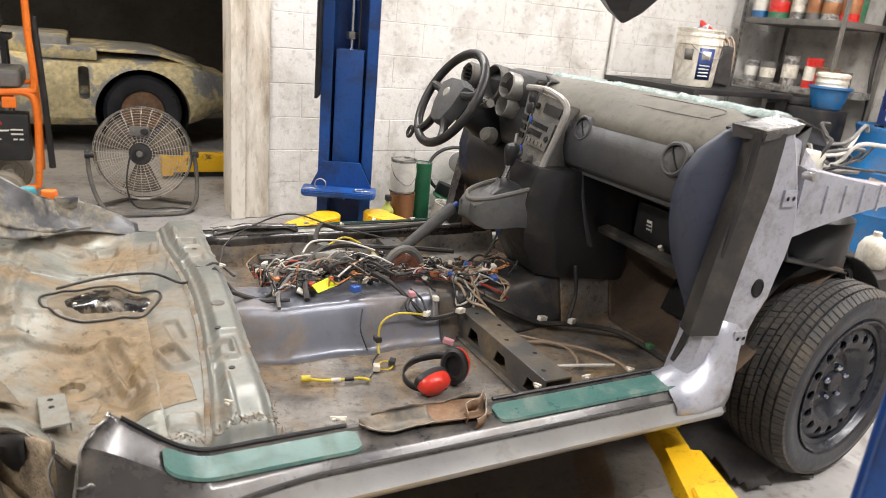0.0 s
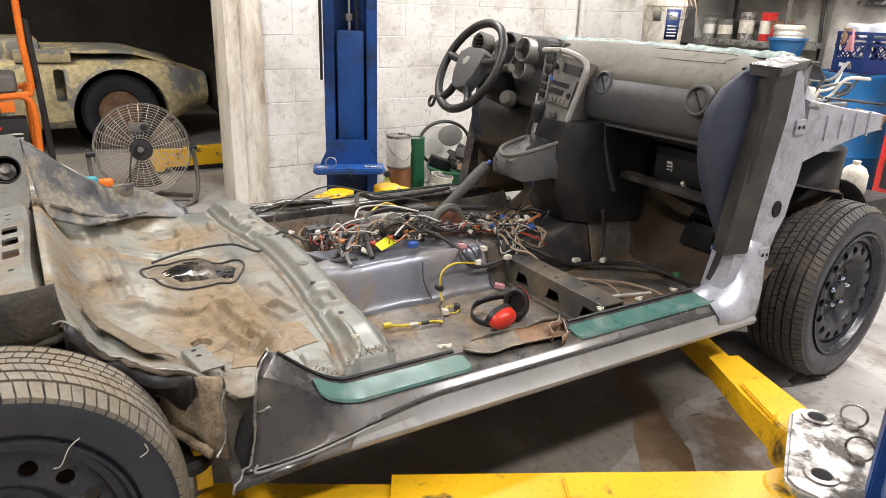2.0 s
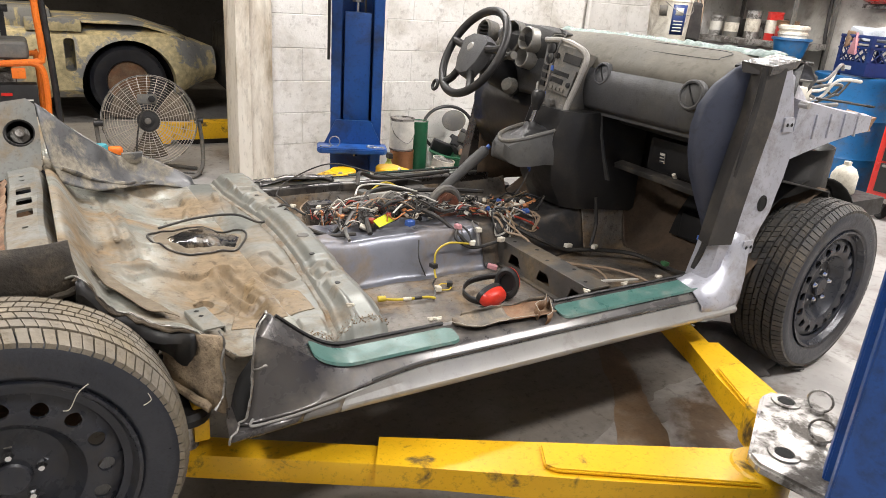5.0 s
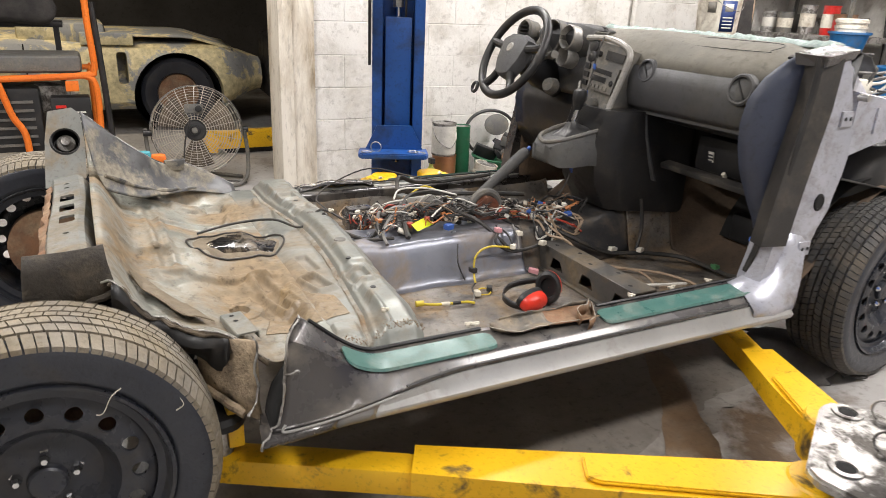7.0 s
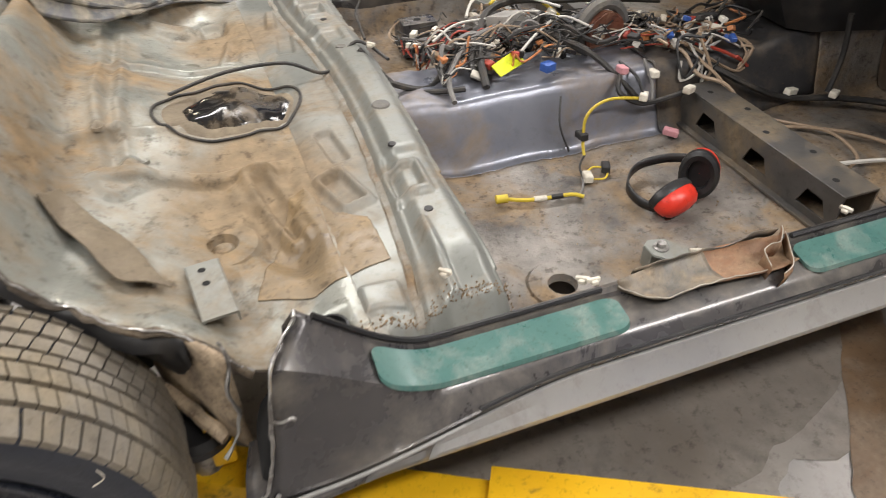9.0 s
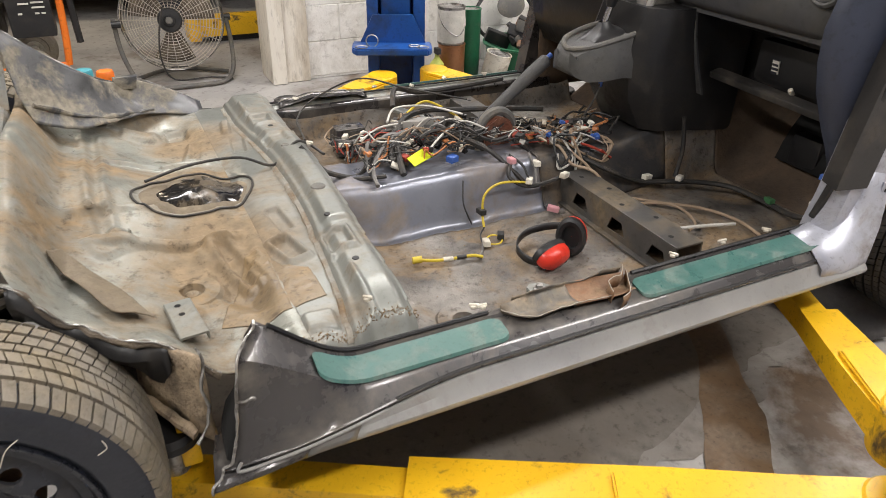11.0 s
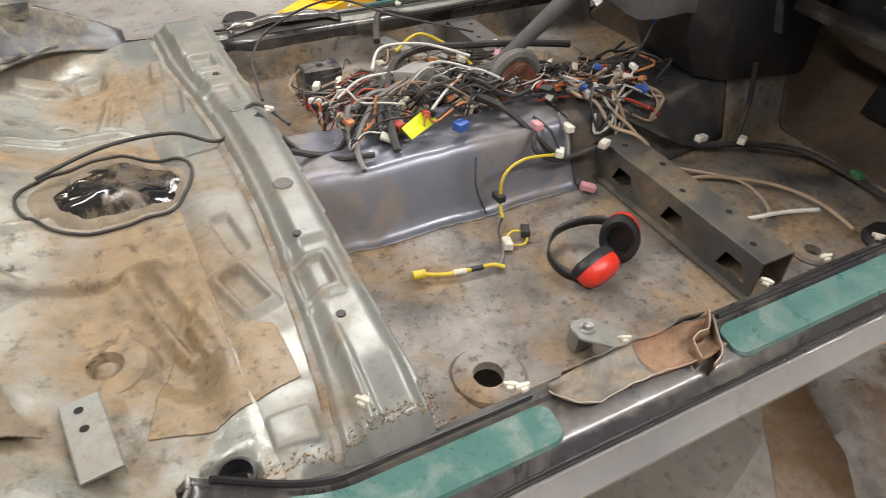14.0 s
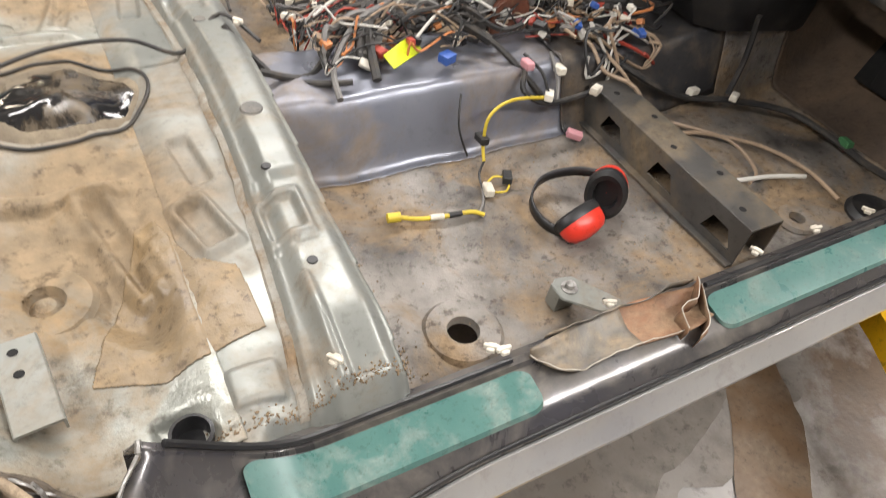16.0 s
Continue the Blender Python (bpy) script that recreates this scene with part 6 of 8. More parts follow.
part("loose_ring", tube([(1.00 + 0.006 * math.sin(a), 1.245 + 0.018 * math.cos(a), 0.868 + 0.018 * math.sin(a)) for a in [2 * math.pi * i / 10 for i in range(10)]], 0.007, 8, 3, closed=True), M_black, sw)
col = part("column_shroud", loft([[Vector(mw @ Vector((w * math.cos(a), w * math.sin(a) * 0.8, h))) for a in np.linspace(0, 2 * math.pi, 17)[:-1]] for w, h in ((0.045, -0.02), (0.055, -0.06), (0.065, -0.16), (0.060, -0.26))], True, True), M_black, sw, "black column shroud")
part("stalk", moved(tube([(0, -0.04, -0.07), (0.02, -0.12, -0.06), (0.03, -0.17, -0.05)], 0.008, 8), mw), M_black, sw)
part("stalk_knob", moved(rod((0.03, -0.165, -0.05), (0.034, -0.195, -0.044), 0.015), mw), M_greyplastic, sw)
part("ignition", turned([(0, 0.016), (0.024, 0.014), (0.030, 0.0), (0.034, -0.02)], 20, pose(1.20, 1.01, 0.90, 20, -70, 0)), M_greyplastic, sw, "ignition lock")

# ---------------------------------------------------------------- hand brake
M_ratchet = surf("red_brown_rust", (0.15, 0.050, 0.026), (0.085, 0.034, 0.022), 0.5, scale=30, bump=0.6, dirt=(0.24, 0.13, 0.08), amount=0.35, dscale=25)
hb = thing("hand_brake", (0.76, 0.84, 0.46), "black hand brake lever pulled up on the tunnel", "hand brake")
part("lever", loft([[Vector((x, 0.83 - 0.03 * k, z)) + w * Vector((-0.6 * math.cos(a), math.sin(a), 0.8 * math.cos(a))) for a in np.linspace(0, 2 * math.pi, 13)[:-1]] for x, z, w, k in ((0.765, 0.500, 0.020, 0), (0.81, 0.545, 0.017, 0.2), (0.87, 0.60, 0.018, 0.5), (0.93, 0.655, 0.021, 0.8), (0.972, 0.692, 0.020, 1.0), (0.978, 0.698, 0.012, 1.0))], True, True), M_dash, hb, "black plastic grip")
part("button", rod((0.974, 0.80, 0.695), (0.990, 0.799, 0.708), 0.008), W_BLUE, hb, "blue end button")
part("boot", turned([(0.055, 0.0), (0.058, 0.02), (0.050, 0.045), (0.045, 0.05), (0.0, 0.052)], 24, pose(0.775, 0.83, 0.455, 0, -12, 0)), M_black, hb)
part("ratchet", rough_up(slab([(0.805 + 0.050 * math.cos(a), 0.490 + 0.060 * math.sin(a)) for a in np.linspace(-0.5, 3.7, 20)], 0.762, 0.782, "y", 0.003), 0.006, 50), M_ratchet, hb, "rusty red-brown ratchet plate")
part("ratchet_hood", tube([(0.805 + 0.060 * math.cos(a), 0.785, 0.492 + 0.070 * math.sin(a)) for a in np.linspace(0.3, 3.5, 12)], 0.014, 8, 3), M_greyplastic, hb, "dark grey housing round the ratchet")

# ---------------------------------------------------------------- wiring
random.seed(11)
loom = thing("wiring_loom", (0.6, 0.76, 0.47), "tangled heap of cut car wiring and connectors on the tunnel", "wiring")


def rnd(a, b):
    return random.uniform(a, b)


def ground_z(x, y):
    if x < 0.235:
        return 0.515
    return max(foot_z(min(x, 1.9), min(max(y, 0.07), 1.37)), 0.33)


palette = [W_GREY, W_GREY, W_BLACK, W_WHITE, M_cable, W_BLACK, W_BLACK, W_TAN, W_TAN, W_ORANGE, W_RED, W_WHITE, M_cable, M_cable, M_cable, W_BLACK]
for k in range(185):
    x, y = rnd(0.37, 0.84), rnd(0.71, 1.05)
    ang = rnd(-0.5, 0.7) + (math.pi if random.random() < 0.5 else 0)
    pts = []
    for i in range(random.randint(4, 7)):
        top = 0.045 * math.exp(-((x - 0.58) / 0.22) ** 2) + 0.045 * math.exp(-((y - 0.84) / 0.12) ** 2)
        pts.append((x, y, max(ground_z(x, y) + 0.006, 0.42 * (y > 0.84)) + rnd(0.0, 0.03) + top * rnd(0.2, 0.9)))
        x += math.cos(ang) * rnd(0.03, 0.075)
        y += math.sin(ang) * rnd(0.02, 0.06)
        x, y = min(max(x, 0.36), 0.93), min(max(y, 0.685), 1.10)
        ang += rnd(-0.8, 0.8)
    thick = random.random()
    r = 0.0013 + 0.0016 * rnd(0, 1) if thick < 0.90 else rnd(0.0045, 0.007)
    part("wire", tube(pts, r, 5, 4), (M_cable if thick > 0.93 else W_GREY if thick > 0.88 else random.choice(palette)), loom)
for k in range(125):
    x, y = rnd(0.37, 0.92), rnd(0.69, 1.04)
    z = max(ground_z(x, y), 0.42) + rnd(0.010, 0.055)
    sx, sy, sz = rnd(0.007, 0.017), rnd(0.005, 0.009), rnd(0.004, 0.008)
    part("connector", moved(box(-sx, sx, -sy, sy, -sz, sz, 0.0015, 1), pose(x, y, z, rnd(-30, 30), rnd(-30, 30), rnd(0, 180))), random.choice([M_white, M_white, M_white, W_WHITE, W_WHITE, M_white, M_black, M_black, W_ORANGE, W_GREY, W_TAN, W_PINK, W_RED]), loom, smooth=False)
part("module", moved(box(-0.055, 0.055, -0.030, 0.030, -0.012, 0.012, 0.003), pose(0.56, 0.90, 0.505, 10, 5, 25)), M_steel, loom, "silver control box")
part("module", moved(box(-0.045, 0.045, -0.028, 0.028, -0.014, 0.014, 0.003), pose(0.575, 0.84, 0.535, -12, 8, 35)), M_silverplastic, loom, "pale grey control box")
for pts, r, mt in (([(0.37, 0.70, 0.47), (0.38, 0.76, 0.50), (0.45, 0.81, 0.52), (0.54, 0.80, 0.52), (0.62, 0.77, 0.505)], 0.0065, W_GREY), ([(0.44, 0.70, 0.475), (0.46, 0.76, 0.510), (0.54, 0.81, 0.530), (0.62, 0.80, 0.525), (0.69, 0.74, 0.50), (0.72, 0.70, 0.49)], 0.011, M_cable), ([(0.50, 0.90, 0.53), (0.56, 0.98, 0.54), (0.66, 0.96, 0.54), (0.74, 0.88, 0.53)], 0.0035, W_WHITE), ([(0.55, 0.72, 0.50), (0.62, 0.76, 0.53), (0.70, 0.80, 0.54), (0.76, 0.76, 0.52)], 0.0032, W_WHITE), ([(0.40, 0.86, 0.50), (0.47, 0.88, 0.525), (0.56, 0.86, 0.535), (0.66, 0.88, 0.53), (0.72, 0.84, 0.52)], 0.003, W_WHITE)):
    part("wire", tube(pts, r, 8, 7), mt, loom, "thick sleeved harness loop")
part("module", moved(box(-0.035, 0.035, -0.02, 0.02, -0.011, 0.011, 0.003), pose(0.47, 0.74, 0.49, 5, -8, 60)), M_greyplastic, loom, "grey relay box")
part("tag", rough_up(moved(box(-0.042, 0.042, -0.018, 0.018, -0.001, 0.001), pose(0.515, 0.690, 0.500, 24, -5, 28)), 0.008, 30), M_neon, loom, "crumpled neon yellow tag")
part("plug", moved(box(-0.014, 0.014, -0.012, 0.012, -0.009, 0.009, 0.002), pose(0.60, 0.668, 0.489, 0, 0, 20)), W_BLUE, loom, "blue connector plug")
for pts, r, mt, lb in (
    ([(0.24, 0.70, 0.50), (0.34, 0.72, 0.46), (0.42, 0.78, 0.50), (0.52, 0.84, 0.53), (0.62, 0.80, 0.52), (0.70, 0.72, 0.50), (0.74, 0.66, 0.475), (0.80, 0.60, 0.41)], 0.007, M_cable, "thick taped harness"),
    ([(0.36, 0.62, 0.47), (0.38, 0.70, 0.49), (0.46, 0.78, 0.525), (0.56, 0.82, 0.535), (0.66, 0.86, 0.52)], 0.006, W_GREY, "grey sleeved harness"),
    ([(0.45, 0.66, 0.47), (0.47, 0.75, 0.515), (0.55, 0.90, 0.53), (0.66, 0.98, 0.52), (0.78, 1.00, 0.50), (0.92, 0.96, 0.50), (1.05, 0.90, 0.50)], 0.009, M_cable, "thick taped harness"),
    ([(0.60, 1.10, 0.50), (0.66, 1.22, 0.52), (0.78, 1.30, 0.47), (0.95, 1.33, 0.46), (1.15, 1.33, 0.47)], 0.009, M_cable, "thick taped harness"),
    ([(0.24, 0.86, 0.53), (0.27, 1.02, 0.50), (0.31, 1.20, 0.47), (0.40, 1.33, 0.48), (0.55, 1.28, 0.55), (0.66, 1.12, 0.55), (0.82, 1.00, 0.53)], 0.003, M_cable, ""),
    ([(0.21, 0.80, 0.537), (0.28, 0.74, 0.46), (0.34, 0.68, 0.47), (0.40, 0.66, 0.475)], 0.006, M_cable, ""),
    ([(0.62, 1.03, 0.50), (0.70, 1.06, 0.52), (0.78, 1.02, 0.48), (0.80, 0.96, 0.46)], 0.004, W_YELLOW, "yellow sleeved wire"),
    ([(0.80, 0.78, 0.48), (0.90, 0.80, 0.49), (1.02, 0.80, 0.49), (1.12, 0.76, 0.50)], 0.008, M_cable, ""),
    ([(0.92, 0.72, 0.47), (0.95, 0.66, 0.475), (0.96, 0.60, 0.44), (1.00, 0.54, 0.43), (1.06, 0.48, 0.35), (1.16, 0.44, 0.345), (1.26, 0.36, 0.345), (1.30, 0.26, 0.345), (1.28, 0.16, 0.35)], 0.0045, W_TAN, "grey rubber hose"),
    ([(0.98, 0.70, 0.48), (0.98, 0.62, 0.46), (1.00, 0.57, 0.435), (1.05, 0.52, 0.36), (1.12, 0.49, 0.345), (1.20, 0.40, 0.345), (1.18, 0.30, 0.345), (1.13, 0.27, 0.345)], 0.004, W_TAN, "grey rubber hose"),
    ([(1.04, 0.30, 0.345), (1.12, 0.28, 0.350), (1.20, 0.27, 0.345), (1.27, 0.24, 0.35)], 0.005, W_WHITE, "pale plastic pipe"),
    ([(0.96, 0.66, 0.47), (1.02, 0.60, 0.44), (1.10, 0.56, 0.40), (1.20, 0.55, 0.36), (1.32, 0.50, 0.36), (1.42, 0.42, 0.36), (1.44, 0.30, 0.36), (1.42, 0.20, 0.37), (1.36, 0.10, 0.42), (1.33, 0.06, 0.50)], 0.008, M_cable, "black harness along the toe board"),
    ([(1.30, 0.52, 0.37), (1.33, 0.54, 0.45), (1.32, 0.55, 0.55)], 0.007, M_cable, ""),
    ([(0.60, 0.60, 0.45), (0.585, 0.565, 0.40), (0.60, 0.54, 0.345)], 0.0022, W_BLACK, ""),
    ([(0.76, 0.62, 0.46), (0.74, 0.585, 0.44), (0.80, 0.57, 0.41), (0.90, 0.56, 0.425)], 0.006, M_cable, ""),
    ([(0.78, 0.66, 0.475), (0.795, 0.61, 0.46), (0.80, 0.58, 0.43)], 0.0035, W_BLACK, ""),
    ([(0.84, 0.65, 0.475), (0.835, 0.60, 0.44), (0.82, 0.57, 0.41)], 0.004, W_GREY, ""),
    ([(0.80, 0.575, 0.42), (0.70, 0.565, 0.44), (0.645, 0.555, 0.42), (0.632, 0.54, 0.37), (0.628, 0.52, 0.34)], 0.0035, W_YELLOW, "yellow airbag wire"),
    ([(0.628, 0.52, 0.340), (0.60, 0.49, 0.337), (0.585, 0.45, 0.337)], 0.0025, W_BLACK, ""),
    ([(0.585, 0.45, 0.337), (0.62, 0.47, 0.342), (0.645, 0.455, 0.339), (0.625, 0.43, 0.337), (0.59, 0.44, 0.338)], 0.0022, W_YELLOW, ""),
    ([(0.585, 0.45, 0.337), (0.565, 0.415, 0.336), (0.545, 0.395, 0.336)], 0.003, W_GREY, ""),
):
    part("wire", tube(pts, r, 7, 6), mt, loom, lb)
for k in range(46):
    x, y = rnd(0.90, 1.16), rnd(0.62, 0.88)
    pts = []
    for i in range(5):
        pts.append((x, y, ground_z(x, y) + rnd(0.008, 0.06)))
        x, y = min(max(x + rnd(-0.06, 0.06), 0.9), 1.17), min(max(y + rnd(-0.06, 0.05), 0.60), 0.92)
    part("wire", tube(pts, rnd(0.0018, 0.004), 5, 4), random.choice(palette), loom)
for k in range(16):
    x, y = rnd(0.92, 1.12), rnd(0.62, 0.86)
    part("connector", moved(box(-0.011, 0.011, -0.007, 0.007, -0.006, 0.006, 0.0015, 1), pose(x, y, ground_z(x, y) + rnd(0.01, 0.05), rnd(-30, 30), rnd(-30, 30), rnd(0, 180))), random.choice([M_white, M_black, W_BLUE, W_ORANGE, W_WHITE]), loom, smooth=False)
for x, y, z, rz, mt in ((0.905, 0.555, 0.432, 30, M_white), (0.80, 0.575, 0.425, 50, M_white), (0.86, 0.53, 0.345, -35, W_PINK), (0.845, 0.615, 0.455, 80, M_white), (0.77, 0.63, 0.47, 80, W_PINK), (0.59, 0.44, 0.343, 70, M_white), (0.645, 0.46, 0.342, 60, W_BLACK), (0.632, 0.547, 0.375, 85, M_black), (0.90, 0.74, 0.485, 20, W_ORANGE), (0.95, 0.75, 0.485, 20, W_ORANGE), (1.30, 0.50, 0.375, 30, M_white), (1.22, 0.555, 0.37, 10, M_white), (1.44, 0.28, 0.37, 70, W_GREEN), (1.37, 0.10, 0.42, 60, W_RED), (1.34, 0.075, 0.47, 90, M_white), (1.335, 0.07, 0.55, 0, W_BLUE)):
    part("connector", moved(box(-0.017, 0.017, -0.009, 0.009, -0.008, 0.008, 0.002, 1), pose(x, y, z, 0, 10, rz)), mt, loom, smooth=False)
pad = thing("cable_lead", (0.45, 0.42, 0.335), "short yellow taped airbag lead lying on the footwell floor", "cable")
part("lead", tube([(0.395, 0.43, 0.343), (0.43, 0.415, 0.341), (0.48, 0.405, 0.341), (0.53, 0.40, 0.340), (0.55, 0.385, 0.339)], 0.0042, 7), W_YELLOW, pad)
part("lead_plug", rod((0.375, 0.432, 0.345), (0.398, 0.428, 0.345), 0.009), W_YELLOW, pad)
part("tape", rod((0.45, 0.411, 0.341), (0.475, 0.406, 0.341), 0.006), M_white, pad)
part("tape", rod((0.485, 0.405, 0.341), (0.51, 0.402, 0.341), 0.0055), M_black, pad)

# white trim clips along both sills
for x, y, z in ((0.345, 0.062, 0.452), (0.355, 0.050, 0.456), (0.86, 0.062, 0.446), (1.01, 0.062, 0.446), (0.565, 0.075, 0.43), (0.13, 0.08, 0.52), (1.15, 0.058, 0.448), (0.36, 1.40, 0.466), (0.66, 1.42, 0.468), (0.95, 1.43, 0.466), (0.80, 1.40, 0.462), (1.12, 1.42, 0.466), (0.235, 0.79, 0.545)):
    c = thing("trim_clip", (x, y, z), "small white plastic trim clip stuck on the sill", "clip", group="trim clips on the sills")
    part("clip_head", moved(join(box(-0.008, 0.008, -0.006, 0.006, -0.003, 0.004, 0.0015, 1), box(-0.003, 0.003, -0.011, 0.011, 0.0, 0.007, 0.0012, 1)), pose(x, y, z, rnd(-15, 15), rnd(-15, 15), rnd(0, 90))), M_white, c, smooth=False)

# dropped caps on the far wheel house
for x, y, z, mt, lb in ((-0.217, 1.375, 0.632, W_ORANGE, "orange plastic cap on the far wheel house edge"), (-0.272, 1.285, 0.664, plain("teal_plastic", (0.05, 0.30, 0.36)), "teal plastic cap on the far wheel house edge")):
    c = thing("bottle", (x, y, z - 0.14), lb.replace("cap", "capped bottle"), "bottle")
    part("cap", turned([(0, z), (0.022, z), (0.025, z - 0.006), (0.025, z - 0.03)], 20, Matrix.Translation((x, y, 0))), mt if mt is not W_ORANGE else M_orange, c)
    part("body", turned([(0.02, z - 0.03), (0.03, z - 0.05), (0.034, z - 0.07), (0.034, z - 0.14), (0, z - 0.14)], 20, Matrix.Translation((x, y, 0))), M_greyplastic, c)

# felt torn from under the console
felt = rough_up(sheet(0.93, 1.24, 40, 0.84, 1.24, 44, lambda x, y: max(foot_z(x, y), 0.34) + 0.010 + 0.05 * max(0.0, 1 - ((x - 1.08) / 0.14) ** 2 - ((y - 0.98) / 0.18) ** 2), lambda x, y: ((x - 1.085) / 0.14) ** 2 + ((y - 1.03) / 0.19) ** 2 < 1 + 0.3 * math.sin(4 * math.atan2(y - 1.03, x - 1.085))), 0.03, 22)
single("felt_scrap", felt, M_flap, "crumpled brown felt scrap beside the tunnel", "felt", solid=0.006)

# ---------------------------------------------------------------- ear defenders on the floor
ear = thing("ear_defenders", (0.70, 0.31, 0.335), "red and black ear defenders lying on the footwell floor", "ear defenders")


def cup(c, m, label, hx=0.038):
    base = Matrix.Translation(c) @ m
    cp = part("cup", moved(loft([[(hx * s * math.cos(a), 0.050 * s * math.sin(a), h) for a in np.linspace(0, 2 * math.pi, 25)[:-1]] for s, h in ((1.0, -0.002), (1.0, 0.010), (0.92, 0.022), (0.72, 0.031), (0.35, 0.035), (0.02, 0.036))], True), base), M_muff, ear, label)
    part("cushion", moved(loft([[(hx * s * math.cos(a), 0.050 * s * math.sin(a), h) for a in np.linspace(0, 2 * math.pi, 25)[:-1]] for s, h in ((1.02, 0.0), (1.06, -0.006), (1.02, -0.016), (0.85, -0.020), (0.62, -0.016), (0.58, -0.004), (0.3, -0.004), (0.02, -0.004))], True), base), M_black, cp, "black foam cushion")
    return cp


cup((0.690, 0.290, 0.366), pose(0, 0, 0, 112, 0, 14) @ pose(0, 0, 0, 0, 0, 90), "shiny red ear cup", 0.034)
cup((0.775, 0.325, 0.380), pose(0, 0, 0, 100, 8, 130), "shiny red ear cup")
part("headband", loft([[Vector((x, y, z)) + Vector((0, 0, h)) for h in (-0.010, 0.010)] for x, y, z in curve_points([(0.665, 0.265, 0.352), (0.632, 0.315, 0.352), (0.640, 0.375, 0.354), (0.690, 0.415, 0.362), (0.755, 0.405, 0.374), (0.795, 0.365, 0.385), (0.80, 0.335, 0.39)], 6)]), M_black, ear, "black curved headband", solid=0.004)
part("band_end", rod((0.655, 0.268, 0.345), (0.725, 0.275, 0.347), 0.006), M_black, ear)

# shop dirt and rags
rag = rough_up(sheet(1.45, 2.1, 34, -0.12, 0.42, 28, lambda x, y: 0.012 + 0.085 * max(0.0, 1 - ((x - 1.74) / 0.28) ** 2 - ((y - 0.16) / 0.22) ** 2), lambda x, y: ((x - 1.78) / 0.22) ** 2 + ((y - 0.14) / 0.19) ** 2 < 1 + 0.25 * math.sin(5 * math.atan2(y - 0.14, x - 1.76))), 0.03, 9)
for v in rag.verts:
    v.co.z = max(v.co.z, 0.006)
single("rag", rag, M_rag, "heap of dark rags on the concrete by the front tyre", "rag", solid=0.006)
jug = thing("bottle", (2.60, 0.36, 0.47), "grubby white plastic bottle beside the front frame", "bottle")
part("body", turned([(0, 0.522), (0.05, 0.522), (0.055, 0.53), (0.055, 0.60), (0.04, 0.63), (0.016, 0.645), (0.016, 0.66), (0, 0.66)], 20, Matrix.Translation((2.60, 0.36, 0))), M_white, jug)
part("front_frame", join(box(2.25, 2.75, 0.24, 0.55, 0.44, 0.52, 0.012), box(2.30, 2.36, 0.20, 0.26, 0.45, 0.50, 0.01)), M_black, car, "black front frame end")
part("hose_loop", tube([(2.10 + 0.10 * math.cos(a), 0.16 + 0.03 * math.cos(a), 0.56 + 0.07 * math.sin(a)) for a in [2 * math.pi * i / 12 for i in range(12)]], 0.016, 8, 3, closed=True), M_black, car, "black hose loop")
random.seed(5)
for k in range(9):
    pts = [(1.75 + rnd(0, 0.1), 0.16 + rnd(-0.05, 0.1), 0.98)]
    for i in range(4):
        p = pts[-1]
        pts.append((min(p[0] + rnd(0.02, 0.12), 2.15), min(max(p[1] + rnd(-0.06, 0.06), 0.05), 0.32), min(max(p[2] + rnd(-0.05, 0.07), 0.95), 1.08)))
    part("engine_wire", tube(pts, rnd(0.004, 0.008), 6, 4), random.choice([M_cable, W_GREY, M_cable, W_WHITE]), car)
part("relay_box", box(1.72, 1.86, 0.15, 0.25, 0.955, 1.01, 0.008), M_white, car, "pale relay box cover")

# ---------------------------------------------------------------- drum fan in the opening
fan = thing("floor_fan", (0.14, 3.42, 0), "round metal drum fan with a wire guard on a tube stand", "fan")
FC = Vector((0.145, 3.40, 0.345))
mf = Matrix.Translation(FC) @ pose(0, 0, 0, 82, 0, -14)
M_guard = plain("dull_grey_wire", (0.55, 0.50, 0.43), 0.45, 0.5)
for k in range(15):
    r = 0.055 + 0.0155 * k
    d = 0.075 - 0.055 * (k / 14) ** 2
    part("guard_ring", moved(tube([(r * math.cos(a), r * math.sin(a), d) for a in [2 * math.pi * i / 16 for i in range(16)]], 0.0019, 4, 3, closed=True), mf), M_guard, fan)
for k in range(28):
    a = 2 * math.pi * k / 28
    part("guard_spoke", moved(tube([(0.05 * math.cos(a), 0.05 * math.sin(a), 0.076), (0.16 * math.cos(a), 0.16 * math.sin(a), 0.055), (0.272 * math.cos(a), 0.272 * math.sin(a), 0.018), (0.276 * math.cos(a), 0.276 * math.sin(a), -0.05)], 0.0022, 4, 3), mf), M_guard, fan)
part("drum", turned([(0.277, 0.02), (0.281, 0.02), (0.283, -0.07), (0.277, -0.07)], 48, mf), M_steel, fan, "dull metal drum rim", solid=0.002)
motor = part("motor", turned([(0, 0.095), (0.030, 0.094), (0.034, 0.088), (0.060, 0.085), (0.066, 0.075), (0.066, -0.03), (0, -0.03)], 32, mf), M_black, fan, "black round motor housing")
part("motor_cap", turned([(0, 0.102), (0.016, 0.102), (0.020, 0.096)], 20, mf), M_greyplastic, motor)
for k in range(3):
    a0 = 2 * math.pi * k / 3
    part("blade", moved(loft([[(r * math.cos(a0 + s), r * math.sin(a0 + s), -0.01 - 0.05 * (s - 0.4)) for s in np.linspace(0, 0.95, 7)] for r in (0.06, 0.15, 0.24)]), mf), M_underseal, fan, "dark grimy fan blade", solid=0.003)
part("switch_box", moved(box(-0.055, 0.055, 0.105, 0.165, 0.055, 0.105, 0.008), mf), M_greyplastic, fan, "grey switch box with a knob")
